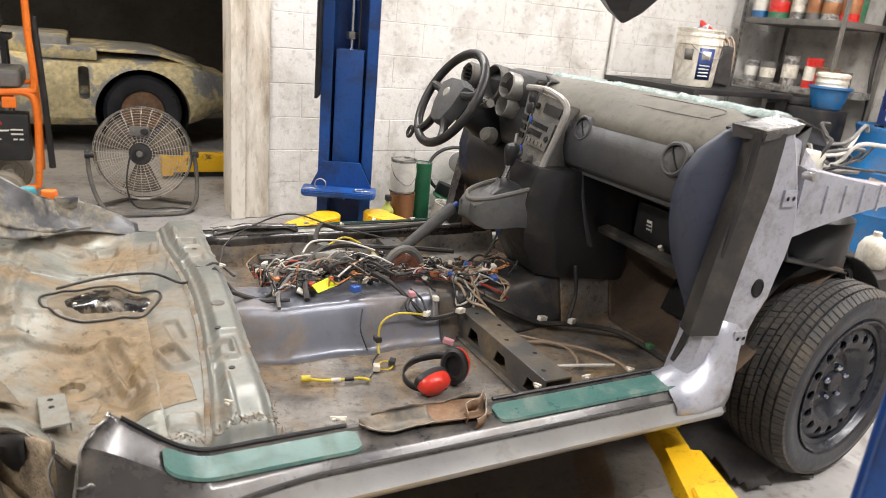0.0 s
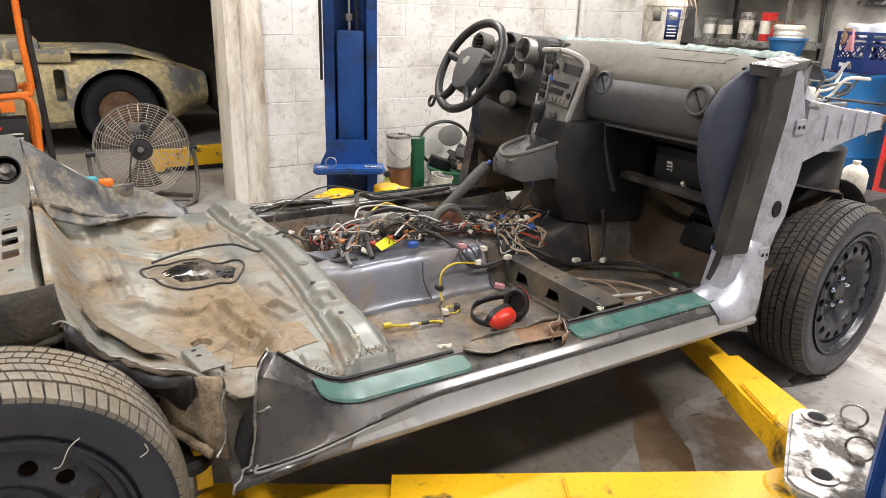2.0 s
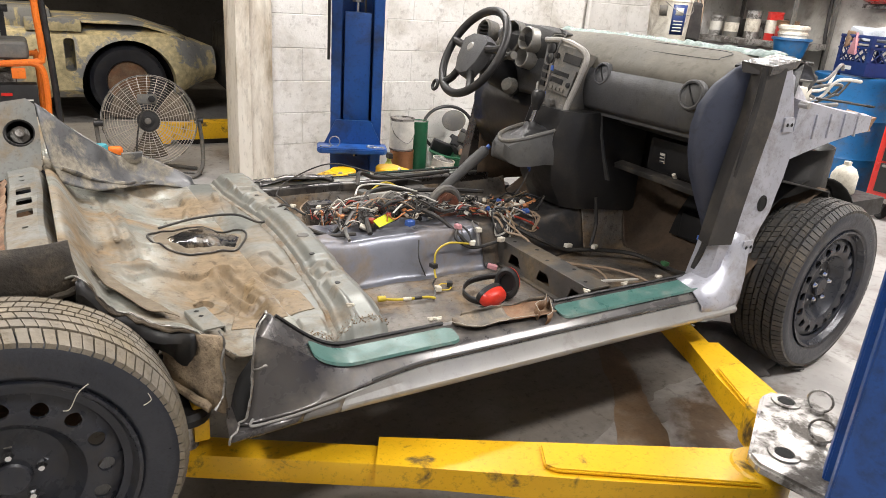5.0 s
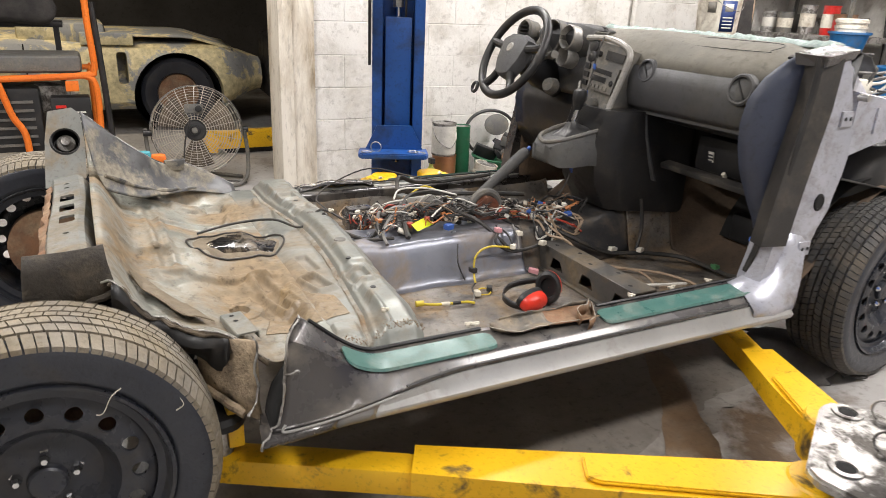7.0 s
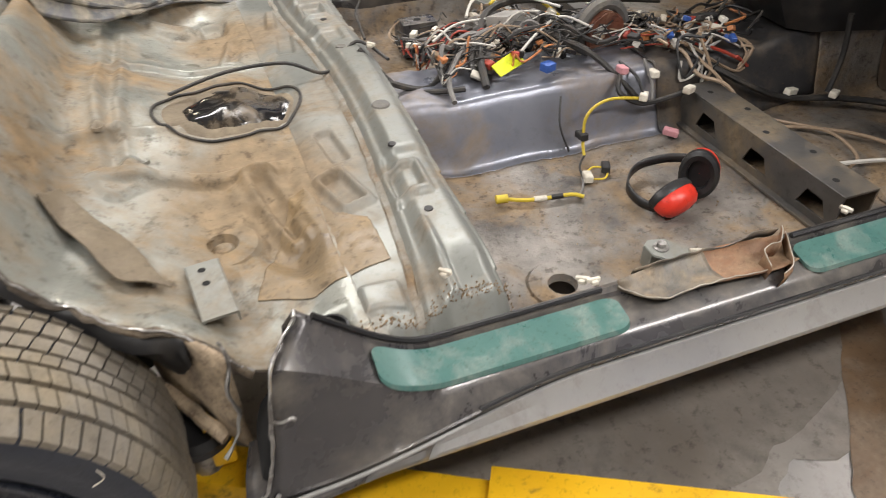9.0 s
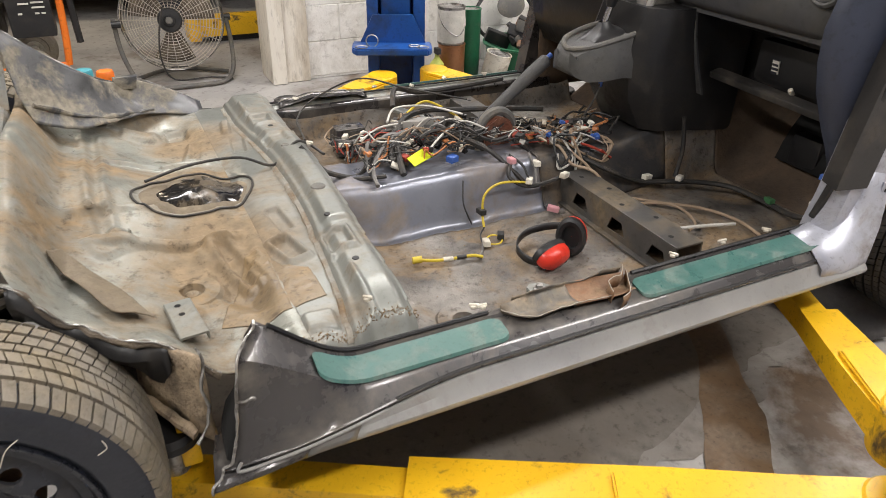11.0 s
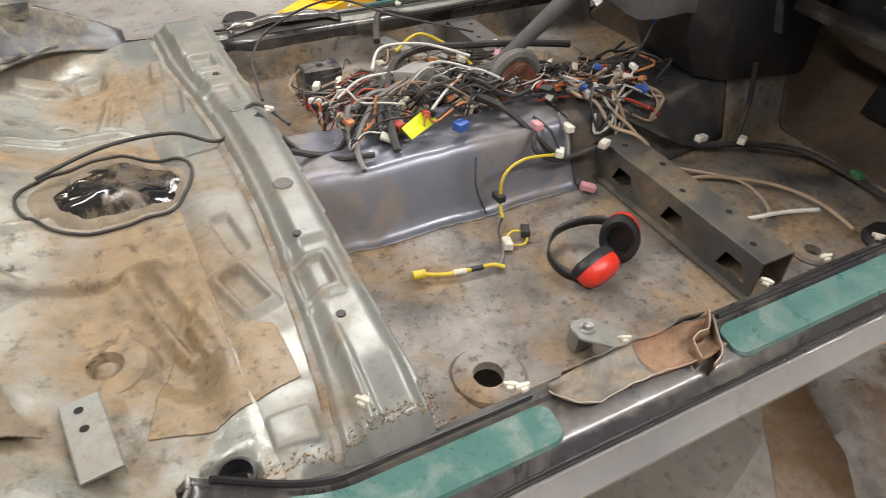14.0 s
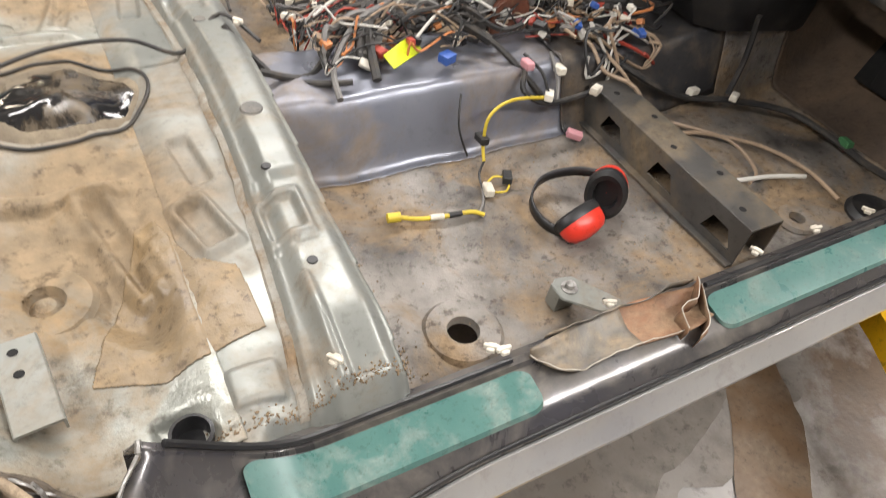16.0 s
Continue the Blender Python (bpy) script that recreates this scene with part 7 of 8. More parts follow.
part("switch_knob", turned([(0, 0.125), (0.02, 0.122), (0.024, 0.10)], 16, mf @ Matrix.Translation((0.03, 0.135, 0))), M_black, fan)
part("cord", tube([FC + Vector((-0.05, -0.11, 0.09)), FC + Vector((-0.09, -0.12, -0.05)), FC + Vector((-0.10, -0.11, -0.20)), (0.10, 3.30, 0.03), (0.30, 3.35, 0.008), (0.42, 3.28, 0.008), (0.25, 3.24, 0.008)], 0.005, 6), M_cable, fan, "black power cord")
part("stand", tube([(-0.16, 3.44, 0.36), (-0.15, 3.42, 0.18), (-0.10, 3.38, 0.03), (-0.02, 3.22, 0.014), (0.20, 3.20, 0.014), (0.36, 3.22, 0.014), (0.44, 3.34, 0.05), (0.455, 3.38, 0.18), (0.445, 3.40, 0.33)], 0.013, 10), M_greyplastic, fan, "bent tube stand")
part("stand_foot", tube([(-0.12, 3.42, 0.014), (0.14, 3.60, 0.014), (0.42, 3.42, 0.014)], 0.012, 8), M_greyplastic, fan)
for x in (-0.15, 0.445):
    part("pivot_knob", rod((x - 0.025, 3.41, 0.335), (x + 0.025, 3.41, 0.335), 0.02), M_black, fan)

fan.location.x += 0.045

# ---------------------------------------------------------------- generator with an orange tube frame
gen = thing("portable_generator", (-0.62, 3.5, 0), "portable generator in an orange tube frame on rubber wheels", "generator")
part("frame_tube", tube([(-0.365, 3.42, 1.35), (-0.365, 3.42, 1.00), (-0.355, 3.42, 0.80), (-0.36, 3.42, 0.72), (-0.42, 3.42, 0.69), (-0.90, 3.42, 0.672), (-1.3, 3.42, 0.672)], 0.019, 10, 6), M_orange, gen, "orange painted frame tube")
part("frame_tube", tube([(-0.86, 3.42, 0.67), (-0.845, 3.42, 0.60), (-0.81, 3.42, 0.46), (-0.76, 3.42, 0.35), (-0.755, 3.42, 0.14)], 0.019, 10), M_orange, gen, "orange painted frame tube")
part("frame_tube", tube([(-0.42, 3.42, 0.69), (-0.37, 3.42, 0.66), (-0.355, 3.42, 0.55), (-0.365, 3.42, 0.30), (-0.38, 3.42, 0.14)], 0.019, 10), M_orange, gen, "orange painted frame tube")
part("frame_tube", tube([(-0.38, 3.42, 0.14), (-0.75, 3.42, 0.13), (-1.25, 3.42, 0.13)], 0.017, 10), M_orange, gen)
part("frame_tube", tube([(-0.38, 3.90, 0.14), (-0.38, 3.90, 0.66), (-0.45, 3.90, 0.69), (-1.25, 3.90, 0.69)], 0.017, 10), M_orange, gen)
part("black_handle", tube([(-0.335, 3.44, 1.1), (-0.315, 3.44, 0.7), (-0.30, 3.44, 0.25)], 0.018, 8), M_black, gen, "black folded handle tube")
part("gusset", box(-0.52, -0.45, 3.405, 3.425, 0.60, 0.66, 0.004), M_orange, gen)
panel = part("control_panel", box(-0.61, -0.40, 3.40, 3.55, 0.30, 0.565, 0.01), M_black, gen, "black control panel with sockets")
part("panel_mark", box(-0.585, -0.53, 3.394, 3.401, 0.505, 0.522), M_red, panel, smooth=False)
for a, b, z in ((-0.55, -0.50, 0.47), (-0.49, -0.43, 0.475), (-0.49, -0.43, 0.45), (-0.56, -0.54, 0.42), (-0.48, -0.46, 0.42), (-0.45, -0.43, 0.42)):
    part("print_bar", box(a, b, 3.394, 3.401, z, z + 0.008), M_label, panel, smooth=False)
part("fuel_tank", box(-1.20, -0.42, 3.44, 3.86, 0.70, 0.80, 0.03, 3), M_greyplastic, gen, "grey fuel tank")
part("engine_block", box(-1.15, -0.66, 3.46, 3.84, 0.24, 0.62, 0.03), M_black, gen, "dark engine block")
part("muffler", box(-0.72, -0.50, 3.56, 3.80, 0.45, 0.62, 0.03), M_steel, gen)
for k in range(6):
    part("cooling_fin", box(-1.13, -0.70, 3.448, 3.462, 0.28 + 0.05 * k, 0.295 + 0.05 * k), M_greyplastic, gen, smooth=False)
for yy in (3.36, 3.92):
    w = part("wheel", turned([(0.05, 0.035), (0.075, 0.035), (0.08, 0.04), (0.115, 0.04), (0.125, 0.025), (0.125, -0.025), (0.115, -0.04), (0.05, -0.035)], 28, pose(-0.56, yy, 0.125, 90, 0, 0)), M_tread, gen, "grubby rubber wheel")
    part("wheel_hub", turned([(0, 0.03), (0.02, 0.03), (0.022, 0.015), (0.075, 0.02), (0.078, 0.0)], 24, pose(-0.56, yy, 0.125, 90, 0, 0)), M_white, w)
cover = rough_up(box(-1.6, -0.55, 3.75, 4.2, 0.98, 1.32, 0.10, 4), 0.10, 4)
single("dark_cloth_bundle", cover, M_rag, "dark cloth bundle piled on a rack behind the generator", "cloth")
rack = thing("storage_rack", (-1.1, 4.0, 0), "dark steel rack behind the generator", "rack")
part("rack_top", box(-1.7, -0.50, 3.98, 4.22, 0.93, 0.965, 0.004), M_black, rack)
for x in (-1.68, -0.54):
    for y in (4.0, 4.19):
        part("leg", box(x - 0.015, x + 0.015, y - 0.015, y + 0.015, 0, 0.93), M_black, rack, smooth=False)

# ---------------------------------------------------------------- old car in the dark store
old = thing("old_car", (-0.6, 5.5, 0), "old car with flaking cream and grey paint in the store", "car")


def old_section(x):
    nose = smoothstep(0.45, 1.02, x)
    top = 0.735 - 0.12 * nose ** 1.5 + 0.03 * smoothstep(-0.2, -1.0, x)
    y0 = 5.20 + 0.25 * nose ** 2
    low = 0.20 + 0.13 * nose
    return [(x, y0 + 0.10, low), (x, y0 + 0.015, low + 0.07), (x, y0, 0.45), (x, y0 + 0.015, top - 0.12), (x, y0 + 0.06, top - 0.03), (x, y0 + 0.14, top), (x, 5.9, top + 0.06 * (1 - nose)), (x, 6.55, top), (x, 6.65, 0.45), (x, 6.55, low)]


body = loft([old_section(-2.4 + 3.40 * i / 60) for i in range(61)], True, True)
body = cut(body, rod((0.235, 5.0, 0.30), (0.235, 5.75, 0.30), 0.375, 40), box(-0.245, -0.165, 5.0, 5.5, 0.42, 0.68, 0.03))
part("body", body, M_oldpaint, old, "flaking cream over grey primer body", angle=40)
# near-black cup painted as the shade inside the old car's arch
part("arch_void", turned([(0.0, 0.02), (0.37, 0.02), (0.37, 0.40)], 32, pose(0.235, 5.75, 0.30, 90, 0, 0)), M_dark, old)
part("door_gap", box(-0.905, -0.895, 5.192, 5.205, 0.28, 0.74), M_dark, old, smooth=False)
part("door_handle", box(-1.05, -0.90, 5.175, 5.20, 0.655, 0.675, 0.006), M_chrome, old, "dull chrome door handle")
part("bonnet", rough_up(loft([[(x, y, 0.80 + 0.05 * math.sin((y - 5.3) * 2.3) - 0.10 * smoothstep(0.3, 0.75, x)) for y in (5.34, 5.5, 5.9, 6.3)] for x in np.linspace(-0.30, 0.72, 10)]), 0.006, 4), M_oldpaint, old, "loose raised bonnet", solid=0.01)
part("scuttle", box(-0.95, -0.30, 5.36, 6.4, 0.74, 0.90, 0.05), M_oldpaint, old)
part("wing_box", box(-0.50, -0.10, 5.26, 5.40, 0.73, 0.83, 0.015), M_oldpaint, old)
tw = part("wheel", turned([(0.0, 0.02), (0.17, 0.02), (0.18, 0.06), (0.22, 0.085), (0.28, 0.085), (0.31, 0.06), (0.315, 0.0), (0.31, -0.06), (0.28, -0.085), (0, -0.085)], 40, pose(0.235, 5.40, 0.315, 90, 0, 0)), M_rubber, old, "black tyre on a rusty wheel")
part("wheel_centre", turned([(0, 0.05), (0.06, 0.05), (0.10, 0.03), (0.17, 0.03)], 28, pose(0.235, 5.40, 0.315, 90, 0, 0)), M_rust, tw)
part("bumper_bracket", tube([(1.08, 5.55, 0.62), (1.12, 5.50, 0.50), (1.22, 5.50, 0.46), (1.36, 5.52, 0.44)], 0.016, 8), M_chrome, old, "bright chrome bumper piece")

old.location.x += 0.09

# yellow lift beam on the floor of the store
beam = thing("lift_ramp", (0.75, 4.3, 0), "yellow steel lift beam lying in the store", "lift beam")
part("beam", box(0.42, 1.30, 4.20, 4.34, 0.04, 0.17, 0.01), M_yellow, beam)
part("end_block", box(0.36, 0.44, 4.17, 4.37, 0.02, 0.20, 0.01), M_yellow, beam)
part("foot", box(0.5, 1.2, 4.23, 4.31, 0.0, 0.045, 0.004), M_black, beam)
dk = thing("dark_engine", (1.25, 5.3, 0), "dark engine on a stand deep in the store", "engine")
part("block", rough_up(box(1.15, 1.75, 5.2, 5.9, 0.25, 0.85, 0.06, 3), 0.05, 5), M_black, dk)
part("stand_leg", box(1.35, 1.43, 5.3, 5.8, 0.0, 0.28, 0.01), M_black, dk)


# ---------------------------------------------------------------- tins and junk by the block wall
def tin(loc, r, h, label, side, lid=None, tilt=(0, 0)):
    t = thing("paint_tin", loc, label, "tin", group="tins by the block wall")
    m = Matrix.Translation(loc)
    b = part("body", turned([(0, 0.002), (r * 0.97, 0.002), (r, 0.006), (r, h - 0.008), (r * 1.03, h - 0.005), (r * 1.03, h), (r * 0.93, h), (r * 0.92, h - 0.008)], 32, m), side, t)
    part("lid", turned([(0, h - 0.01), (r * 0.90, h - 0.01), (r * 0.92, h - 0.006)], 28, m), lid or M_steel, t)
    t.rotation_euler = (radians(tilt[0]), radians(tilt[1]), 0)
    return t


tin((1.68, 2.80, 0.0), 0.080, 0.22, "copper coloured paint tin on the floor", M_copper)
t = tin((1.675, 2.805, 0.22), 0.080, 0.215, "large metal paint tin with a white label stacked on another", M_steel)
part("paper_label", turned([(0.0805, 0.235), (0.0812, 0.238), (0.0812, 0.415), (0.0805, 0.418)], 32, Matrix.Translation((1.675, 2.805, 0))), M_label, t, "white paper label")
part("wire_handle", tube([(1.593, 2.805, 0.40), (1.605, 2.76, 0.33), (1.675, 2.715, 0.28), (1.745, 2.76, 0.33), (1.757, 2.805, 0.40)], 0.003, 6), M_steel, t)
tin((1.835, 2.86, 0.0), 0.062, 0.40, "tall green tin by the block wall", M_tingreen)
tin((1.885, 2.66, 0.0), 0.075, 0.185, "white paint tin with drips", M_white, tilt=(8, 10))
bottle = thing("bottle", (1.56, 2.75, 0), "small yellow-green spray bottle by the lift post", "bottle")
part("body", turned([(0, 0.002), (0.04, 0.002), (0.042, 0.02), (0.042, 0.12), (0.02, 0.15), (0.014, 0.16), (0.014, 0.18), (0, 0.18)], 20, Matrix.Translation((1.56, 2.75, 0))), plain("pale_lime_plastic", (0.55, 0.60, 0.12)), bottle)
part("nozzle", box(1.545, 1.575, 2.72, 2.77, 0.18, 0.215, 0.005), M_black, bottle)
tub = thing("green_tub", (2.19, 2.88, 0), "green plastic tub filled with black scrap parts", "tub")
part("tub_body", turned([(0, 0.01), (0.20, 0.01), (0.21, 0.02), (0.245, 0.17), (0.26, 0.175), (0.26, 0.185), (0.235, 0.185), (0.20, 0.03), (0, 0.025)], 36, Matrix.Translation((2.19, 2.80, 0))), M_tingreen, tub)
random.seed(21)
for k in range(16):
    a, rr = rnd(0, 6.28), rnd(0, 0.17)
    sx, sy, sz = rnd(0.03, 0.08), rnd(0.02, 0.05), rnd(0.015, 0.04)
    s = thing("scrap_part", (2.19 + rr * math.cos(a), 2.80 + rr * math.sin(a), 0.19), "black scrap car part heaped in the green tub", "scrap part", group="scrap in the tub")
    part("piece", rough_up(moved(box(-sx, sx, -sy, sy, -sz, sz, 0.01), pose(2.19 + rr * math.cos(a), 2.80 + rr * math.sin(a), rnd(0.17, 0.32 - rr * 0.5), rnd(-40, 40), rnd(-40, 40), rnd(0, 180))), 0.01, 25), random.choice([M_black, M_black, M_black, M_greyplastic, M_rust]), s)
hoop = thing("steering_hoop", (2.15, 2.98, 0.2), "black plastic hoop with a pale disc leaning on the wall", "hub cap")
part("hoop", moved(tube([(0.21 * math.cos(a), 0.16 * math.sin(a), 0) for a in [2 * math.pi * i / 20 for i in range(20)]], 0.012, 8, 3, closed=True), pose(2.15, 2.99, 0.31, 78, 0, 0)), M_black, hoop)
part("disc", turned([(0, 0.01), (0.08, 0.008), (0.10, 0.0), (0.10, -0.006)], 32, pose(2.19, 2.98, 0.37, 78, 0, 0) @ Matrix.Diagonal((1, 0.75, 1, 1))), M_greyplastic, hoop)

# ---------------------------------------------------------------- bench, shelves and drums in the east corner
bench = thing("steel_bench", (3.9, 2.7, 0), "dark steel bench along the wall behind the dashboard", "bench")
part("bench_top", box(3.36, 4.3, 2.15, 3.05, 0.985, 1.02, 0.004), M_black, bench)
for x in (3.40, 4.26):
    for y in (2.2, 3.0):
        part("leg", box(x - 0.025, x + 0.025, y - 0.025, y + 0.025, 0, 0.985), M_black, bench, smooth=False)


def bucket(loc, r, h, label, body, rim):
    t = thing("plastic_bucket", loc, label, "bucket")
    m = Matrix.Translation(loc)
    part("body", turned([(0, 0.003), (r * 0.86, 0.003), (r * 0.88, 0.01), (r * 0.97, h * 0.72), (r * 1.0, h * 0.73), (r * 1.0, h * 0.78), (r * 0.985, h * 0.79), (r * 0.99, h * 0.86), (r * 1.02, h * 0.87), (r * 1.02, h * 0.91), (r * 0.99, h * 0.92), (r * 1.0, h * 0.97), (r * 1.03, h * 0.97), (r * 1.03, h), (r * 0.96, h), (r * 0.85, 0.02), (0, 0.02)], 40, m), body, t)
    part("handle", tube([loc + Vector((-r, 0, h * 0.85)), loc + Vector((-r * 0.7, -r * 0.75, h * 0.62)), loc + Vector((0, -r * 1.08, h * 0.50)), loc + Vector((r * 0.7, -r * 0.75, h * 0.62)), loc + Vector((r, 0, h * 0.85))], 0.0025, 6), M_steel, t, "wire handle")
    return t


BK = Vector((3.60, 2.42, 1.02))
bk = bucket(BK, 0.152, 0.37, "grubby white plastic bucket with a dark blue label", M_white, M_white)


def bent_label(a0, a1, z0, z1, r0, r1, loc):
    return loft([[(loc.x + r * math.cos(a), loc.y + r * math.sin(a), loc.z + z) for a in np.linspace(a0, a1, 8)] for z, r in ((z0, r0), (z1, r1))])


part("label", bent_label(4.0, 4.75, 0.05, 0.25, 0.1375, 0.1465, BK), M_crate, bk, "dark blue printed label", solid=0.001)
part("label_mark", bent_label(4.15, 4.55, 0.18, 0.23, 0.1440, 0.1465, BK), M_label, bk, solid=0.001)
part("label_mark", bent_label(3.35, 3.75, 0.17, 0.24, 0.1435, 0.1470, BK), M_greyplastic, bk, solid=0.001)
for k in range(4):
    part("print_bar", bent_label(4.1, 4.6, 0.07 + 0.022 * k, 0.078 + 0.022 * k, 0.1395 + 0.001 * k, 0.140 + 0.001 * k, BK), M_label, bk, solid=0.001)
for k in range(5):
    s = thing("cloth_scrap", BK + Vector((rnd(-0.06, 0.06), rnd(-0.06, 0.06), 0.34)), "pale cloth scrap stuffed into the white bucket", "cloth", group="scraps in the bucket")
    c = Vector(s.location)
    part("scrap", rough_up(moved(box(-0.05, 0.05, -0.035, 0.035, -0.015, 0.02, 0.012, 3), Matrix.Translation(c) @ pose(0, 0, 0.02, rnd(-40, 40), rnd(-40, 40), rnd(0, 180))), 0.03, 18), random.choice([M_cloth, M_white, M_red, M_cloth]), s)
rope = thing("rope_coil", (3.95, 2.55, 1.02), "coil of pale rope and hose hanging beside the shelf", "rope")
for k in range(3):
    part("loop", tube([(4.02 + 0.02 * k, 2.62 + 0.06 * math.cos(a) - 0.02 * k, 1.19 + (0.15 + 0.01 * k) * math.sin(a)) for a in [2 * math.pi * i / 12 for i in range(12)]], 0.009, 6, 3, closed=True), W_TAN, rope)
part("hung_coat", rough_up(box(3.90, 4.06, 2.50, 2.62, 1.022, 1.30, 0.04, 3), 0.03, 10), M_rag, rope)

shelfu = thing("shelf_unit", (4.85, 2.6, 0), "grey steel shelf unit with cans along the shop wall", "shelf")
for z in (0.55, 1.06, 1.54, 1.98):
    part("shelf_board", box(4.60, 5.15, 2.12, 3.0, z - 0.045, z, 0.003), M_greyplastic if z != 1.06 else M_steel, shelfu, "grey steel shelf board")
for x in (4.60, 5.13):
    for y in (2.12, 2.98):
        p = part("shelf_post", join(box(x - 0.002, x + 0.002, y - 0.02, y + 0.02, 0, 2.2), box(x - 0.02, x + 0.02, y - 0.002, y + 0.002, 0, 2.2)), M_greyplastic, shelfu, smooth=False)
for k in range(14):
    part("post_hole", box(4.5965, 4.5985, 2.968, 2.982, 1.10 + 0.05 * k, 1.12 + 0.05 * k), M_dark, shelfu, smooth=False)
random.seed(31)
mats = [M_rust, M_steel, M_copper, M_greyplastic, M_white, M_steel, M_barrel, M_red, M_tingreen]
for z, ys in ((1.06, (2.90, 2.74, 2.56, 2.36, 2.22)), (1.54, (2.92, 2.76, 2.62, 2.45, 2.30, 2.18))):
    for k, y in enumerate(ys):
        r, h = rnd(0.055, 0.08), rnd(0.15, 0.24)
        x = 4.72 + rnd(-0.02, 0.04)
        t = thing("shelf_can", (x, y, z), "used paint or oil can on the steel shelf", "can", group="cans on the shelf")
        part("body", turned([(0, 0.0), (r, 0.0), (r, h * 0.95), (r * 1.04, h * 0.96), (r * 1.04, h), (r * 0.9, h), (0, h - 0.006)], 24, Matrix.Translation((x, y, z))), mats[(k * 2 + int(z * 10)) % len(mats)], t)
        part("band", turned([(r * 1.005, h * 0.25), (r * 1.01, h * 0.26), (r * 1.01, h * 0.7), (r * 1.005, h * 0.71)], 24, Matrix.Translation((x, y, z))), random.choice([M_label, M_white, M_copper, M_red, M_greyplastic]), t, "printed label band")
    for k in range(4):
        y = ys[0] - 0.2 * k - 0.05
        r, h = 0.05, rnd(0.12, 0.2)
        t = thing("shelf_can", (4.95, y, z), "can standing at the back of the steel shelf", "can", group="cans on the shelf")
        part("body", turned([(0, 0.0), (r, 0.0), (r, h), (0, h)], 20, Matrix.Translation((4.95, y, z))), random.choice(mats), t)

tbl = thing("black_case_stack", (4.55, 2.1, 0), "stacked black cases and boxes below the shelf", "case")
part("case", box(4.28, 4.58, 1.86, 2.36, 0.0, 0.55, 0.02), M_black, tbl)
part("case", box(4.30, 4.58, 1.90, 2.36, 0.553, 0.95, 0.02), M_black, tbl)
tray = thing("black_tray", (4.40, 2.2, 0.95), "black plastic tray on the stacked cases", "tray")
part("tray_body", moved(join(box(-0.11, 0.11, -0.15, 0.15, 0, 0.012, 0.003), box(-0.11, -0.10, -0.15, 0.15, 0.0, 0.055, 0.003), box(-0.11, 0.11, -0.15, -0.14, 0, 0.055, 0.003)), pose(4.42, 2.22, 0.952, 0, 0, 20)), M_black, tray)
bowl = thing("blue_bowl", (4.42, 1.985, 0.95), "blue plastic tub with a white lidded pot on it", "tub")
part("bowl_body", turned([(0, 0.0), (0.085, 0.0), (0.10, 0.02), (0.125, 0.13), (0.14, 0.135), (0.14, 0.15), (0, 0.15)], 32, Matrix.Translation((4.44, 1.985, 0.952))), M_barrel, bowl)
pot = thing("white_pot", (4.44, 1.985, 1.10), "white ridged plastic pot standing in the blue tub", "pot")
part("pot_body", turned([(0, 0.0), (0.10, 0.0), (0.10, 0.02), (0.106, 0.022), (0.106, 0.038), (0.10, 0.04), (0.10, 0.058), (0.108, 0.06), (0.108, 0.08), (0.09, 0.09), (0, 0.09)], 32, Matrix.Translation((4.44, 1.985, 1.102))), M_white, pot)


def drum(x, y):
    t = thing("blue_drum", (x, y, 0), "large blue plastic drum by the shop wall", "drum", group="blue drums")
    part("drum_body", turned([(0, 0.0), (0.27, 0.0), (0.285, 0.02), (0.29, 0.28), (0.297, 0.30), (0.29, 0.32), (0.29, 0.56), (0.297, 0.58), (0.29, 0.60), (0.285, 0.83), (0.295, 0.85), (0.295, 0.875), (0.28, 0.88), (0.27, 0.865), (0, 0.862)], 48, Matrix.Translation((x, y, 0))), M_barrel, t)
    part("bung", turned([(0, 0.88), (0.03, 0.88), (0.035, 0.862)], 16, Matrix.Translation((x - 0.1, y + 0.12, 0))), M_black, t)


drum(4.86, 1.66)
crate = thing("milk_crate", (4.80, 1.55, 0.88), "navy blue plastic crate with rags in it, on the drum", "crate")
MC = pose(4.80, 1.56, 0.886, 0, 0, -24)
for nm, sides in (("floor", [(-0.165, 0.165, -0.165, 0.165, 0.0, 0.012)]), ("rim", [(-0.17, 0.17, -0.17, -0.155, 0.255, 0.275), (-0.17, 0.17, 0.155, 0.17, 0.255, 0.275), (-0.17, -0.155, -0.155, 0.155, 0.255, 0.275), (0.155, 0.17, -0.155, 0.155, 0.255, 0.275)])):
    part("crate_" + nm, moved(join(*[box(*s, 0.002) for s in sides]), MC), M_crate, crate)
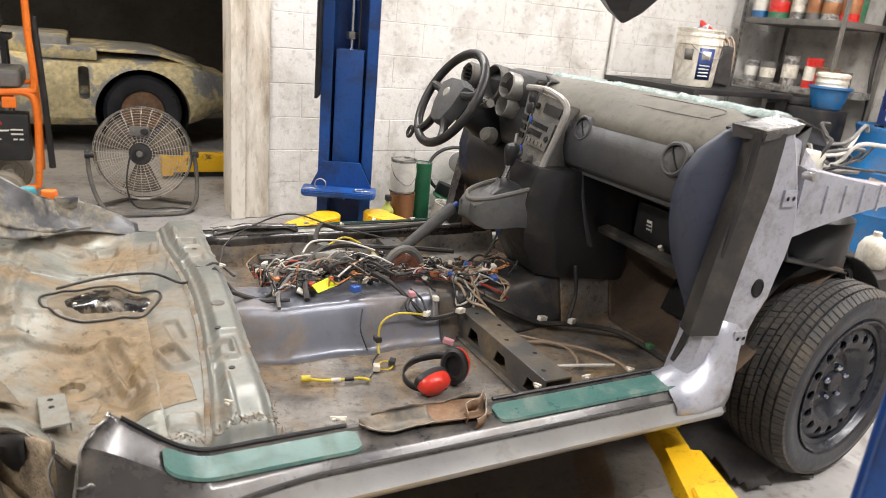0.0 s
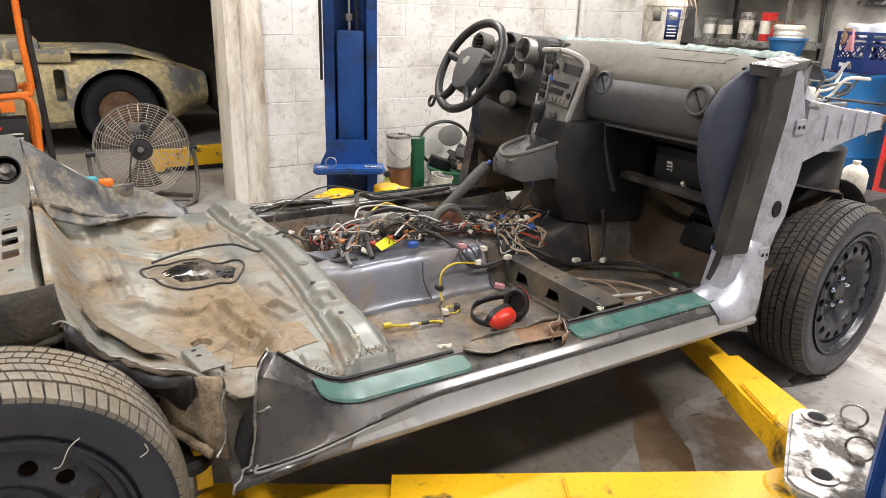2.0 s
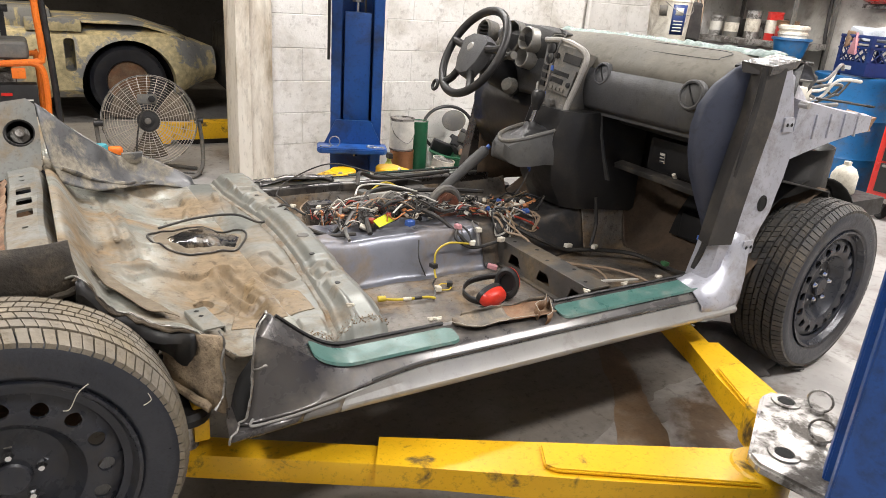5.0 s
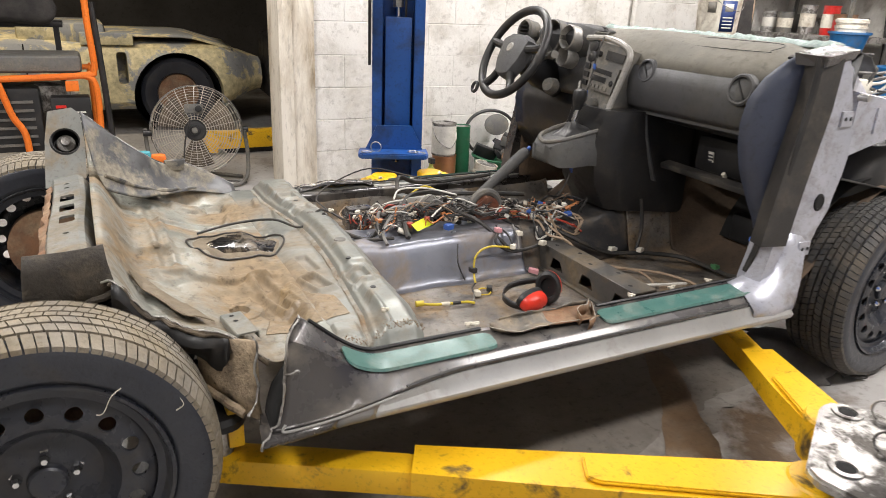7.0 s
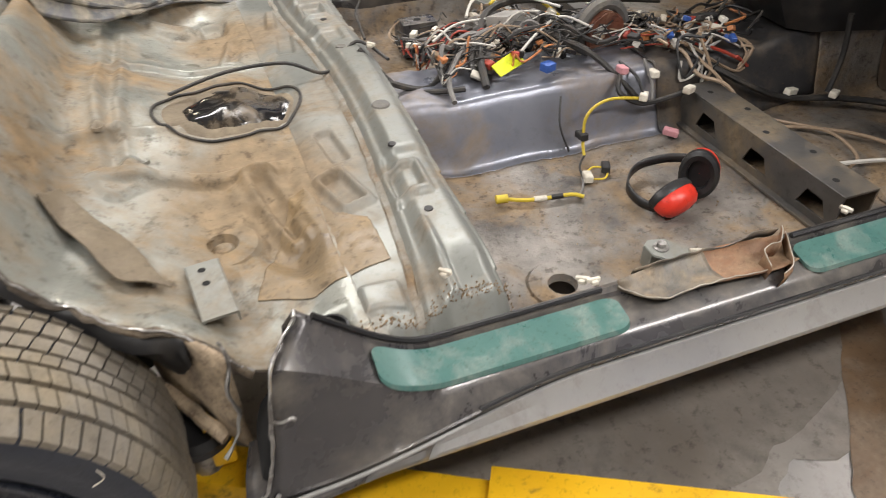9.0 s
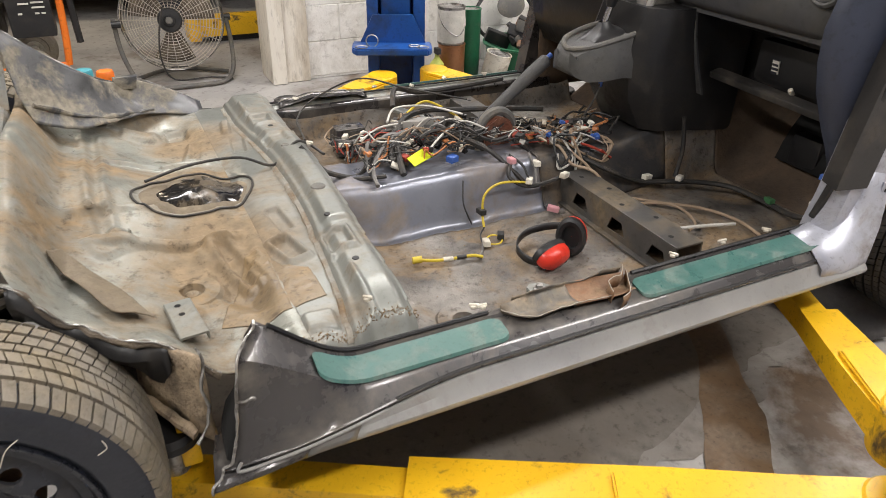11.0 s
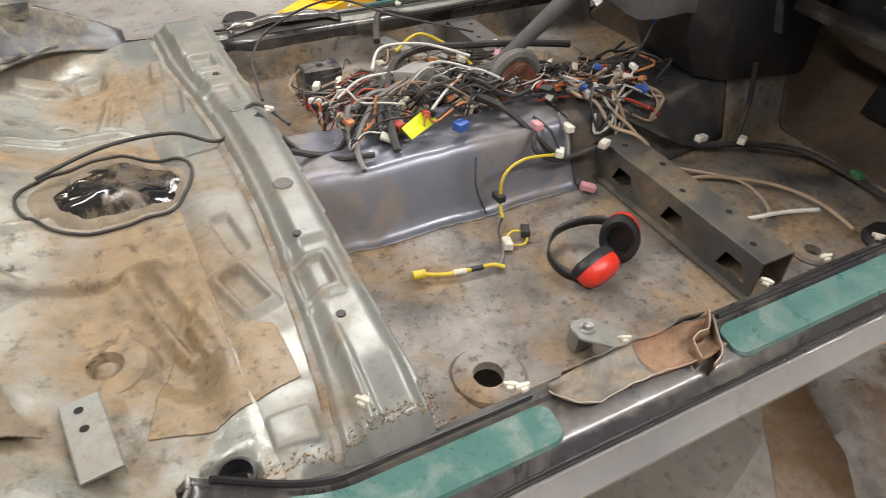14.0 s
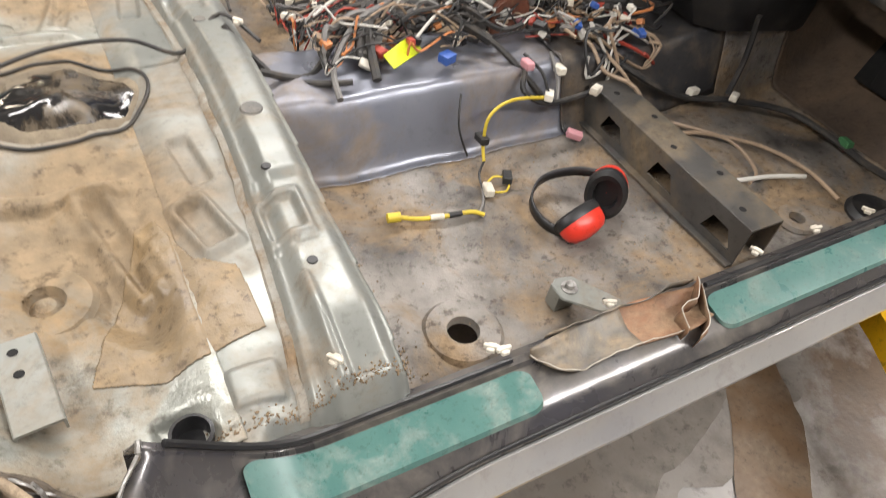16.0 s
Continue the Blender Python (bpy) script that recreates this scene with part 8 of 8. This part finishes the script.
for sgn, ax in ((-1, "x"), (1, "x"), (-1, "y"), (1, "y")):
    lo, hi = (-0.168, -0.160) if sgn < 0 else (0.160, 0.168)
    sq = [(-0.165, 0.165, 0.012, 0.095), (-0.165, 0.165, 0.185, 0.20), (-0.165, 0.165, 0.22, 0.232), (-0.165, -0.14, 0.095, 0.255), (0.14, 0.165, 0.095, 0.255)]
    for a, b, z0, z1 in sq:
        part("crate_side", moved(box(lo, hi, a, b, z0, z1) if ax == "x" else box(a, b, lo, hi, z0, z1), MC), M_crate, crate, smooth=False)
    for k in range(9):
        c = -0.13 + 0.0325 * k
        mm = pose(0, 0, 0, 45 if k % 2 else -45, 0, 0) if ax == "x" else pose(0, 0, 0, 0, 45 if k % 2 else -45, 0)
        cc = Matrix.Translation((lo + 0.004, c, 0.14)) if ax == "x" else Matrix.Translation((c, lo + 0.004, 0.14))
        part("lattice_bar", moved(box(-0.003, 0.003, -0.004, 0.004, -0.062, 0.062), MC @ cc @ mm), M_crate, crate, smooth=False)
part("brand_bar", moved(box(-0.1695, -0.1675, -0.02, 0.085, 0.035, 0.062), MC), M_label, crate, "plain white printed bar", smooth=False)
for k, (mt, lb) in enumerate(((M_cloth, "pale blue cloth"), (M_cloth, "pale blue cloth"), (W_PINK, "pink cloth"), (M_rust, "brown cloth"))):
    s = thing("rag", (4.8, 1.56, 1.16), lb + " rag bundled in the crate", "rag", group="rags in the crate")
    dx, dy = ((-0.02, 0.08), (0.05, -0.06), (-0.165, 0.01), (-0.155, 0.09))[k]
    zz, hh = ((0.28, 0.045), (0.29, 0.05), (0.21, 0.07), (0.24, 0.05))[k]
    part("cloth", rough_up(moved(box(-0.10 if k < 2 else -0.012, 0.10 if k < 2 else 0.012, -0.09 if k < 2 else -0.03, 0.09 if k < 2 else 0.03, -hh, hh, 0.02 if k < 2 else 0.008, 3), MC @ Matrix.Translation((dx, dy, zz))), 0.03, 12), mt, s)
redt = thing("red_tank", (5.1, 1.55, 1.3), "round red plastic tank fixed on the shop wall", "tank")
part("tank_body", turned([(0, -0.09), (0.20, -0.09), (0.26, -0.05), (0.28, 0.0), (0.26, 0.06), (0.18, 0.10), (0, 0.11)], 40, pose(5.09, 1.80, 1.66, 0, -90, 0)), M_red, redt)
part("bracket", box(5.12, 5.2, 1.68, 1.92, 1.35, 1.38, 0.004), M_steel, redt)
part("hose", tube([(5.16, 2.2, 2.4), (5.17, 2.2, 1.6), (5.15, 2.18, 1.2), (5.17, 2.16, 0.9), (5.15, 2.16, 0.3)], 0.014, 8), M_rag, redt, "brown hose down the wall")

# red tool chest
chest = thing("tool_chest", (4.62, 0.75, 0), "red steel tool chest with black drawers", "tool chest")
part("chest_body", box(4.38, 4.90, 0.32, 1.14, 0.15, 1.06, 0.012), M_red, chest, "red steel chest body")
for k, (z0, z1) in enumerate(((0.19, 0.38), (0.395, 0.56), (0.575, 0.70), (0.715, 0.81), (0.825, 0.90), (0.915, 1.00))):
    d = part("drawer", box(4.362, 4.384, 0.37, 1.09, z0, z1, 0.004), M_black, chest, "black drawer front")
    part("drawer_trim", box(4.345, 4.362, 0.39, 1.07, z1 - 0.022, z1 - 0.006, 0.003), M_steel, d, "bright drawer pull")
for y in (0.42, 1.04):
    for x in (4.45, 4.83):
        c = part("caster", turned([(0, 0.025), (0.05, 0.025), (0.06, 0.015), (0.06, -0.015), (0.05, -0.025), (0, -0.025)], 20, pose(x, y, 0.06, 90, 0, 0)), M_black, chest, "black caster wheel")
        part("caster_fork", box(x - 0.03, x + 0.03, y - 0.032, y + 0.032, 0.11, 0.15, 0.004), M_steel, c)
for k in range(6):
    o = thing("shop_clutter", (4.45 + 0.07 * k, 0.95 - 0.1 * k, 1.06), "pale odds and ends piled on the tool chest", "clutter", group="clutter on the tool chest")
    part("piece", rough_up(moved(box(-0.06, 0.06, -0.03, 0.03, 0.0, 0.06, 0.01), pose(4.45 + 0.07 * k, 0.95 - 0.1 * k, 1.062, 0, 0, 30 * k)), 0.008, 20), (M_white, M_greyplastic, M_label)[k % 3], o)

# dark hood hanging from the ceiling
hangl = thing("hanging_hood", (2.57, 2.0, 1.36), "black pointed metal hood hanging on a cord from the ceiling", "hood")
HX, HY, HZ = 2.57, 2.0, 1.36
part("hood", turned([(0, HZ), (0.012, HZ + 0.002), (0.10, HZ + 0.06), (0.20, HZ + 0.16), (0.19, HZ + 0.17), (0, HZ + 0.18)], 6, Matrix.Translation((HX, HY, 0))), M_black, hangl, smooth=False)
part("cord", rod((HX, HY, HZ + 0.15), (HX, HY, 3.0), 0.006), M_cable, hangl)

# ---------------------------------------------------------------- blocks of the painted wall
random.seed(41)
BLK_W, BLK_H = 0.398, 0.206
shapes = []
for k in range(5):
    bm = rough_up(box(0.0006, BLK_W - 0.0006, 0.0015, 0.03, 0.0006, BLK_H - 0.0006, 0.004, 1), 0.0022, 9, k * 3.0)
    me = bpy.data.meshes.new("block")
    bm.to_mesh(me)
    bm.free()
    me.materials.append(M_block)
    shapes.append(me)
half = []
for k in range(2):
    bm = rough_up(box(0.0006, BLK_W / 2 - 0.0006, 0.0015, 0.03, 0.0006, BLK_H - 0.0006, 0.004, 1), 0.0022, 9, k * 5.0)
    me = bpy.data.meshes.new("block")
    bm.to_mesh(me)
    bm.free()
    me.materials.append(M_block)
    half.append(me)
for row in range(14):
    x = 0.893
    if row % 2:
        ob = new("block", half[row % 4 // 2])
        ob.location, ob.parent = (x, WALL + 0.001 * random.random(), 0.012 + row * BLK_H), wall_north
        x += BLK_W / 2
    while x < 5.1:
        ob = new("block", shapes[random.randrange(5)])
        ob.location, ob.parent = (x, WALL + 0.0025 * random.random(), 0.012 + row * BLK_H), wall_north
        x += BLK_W
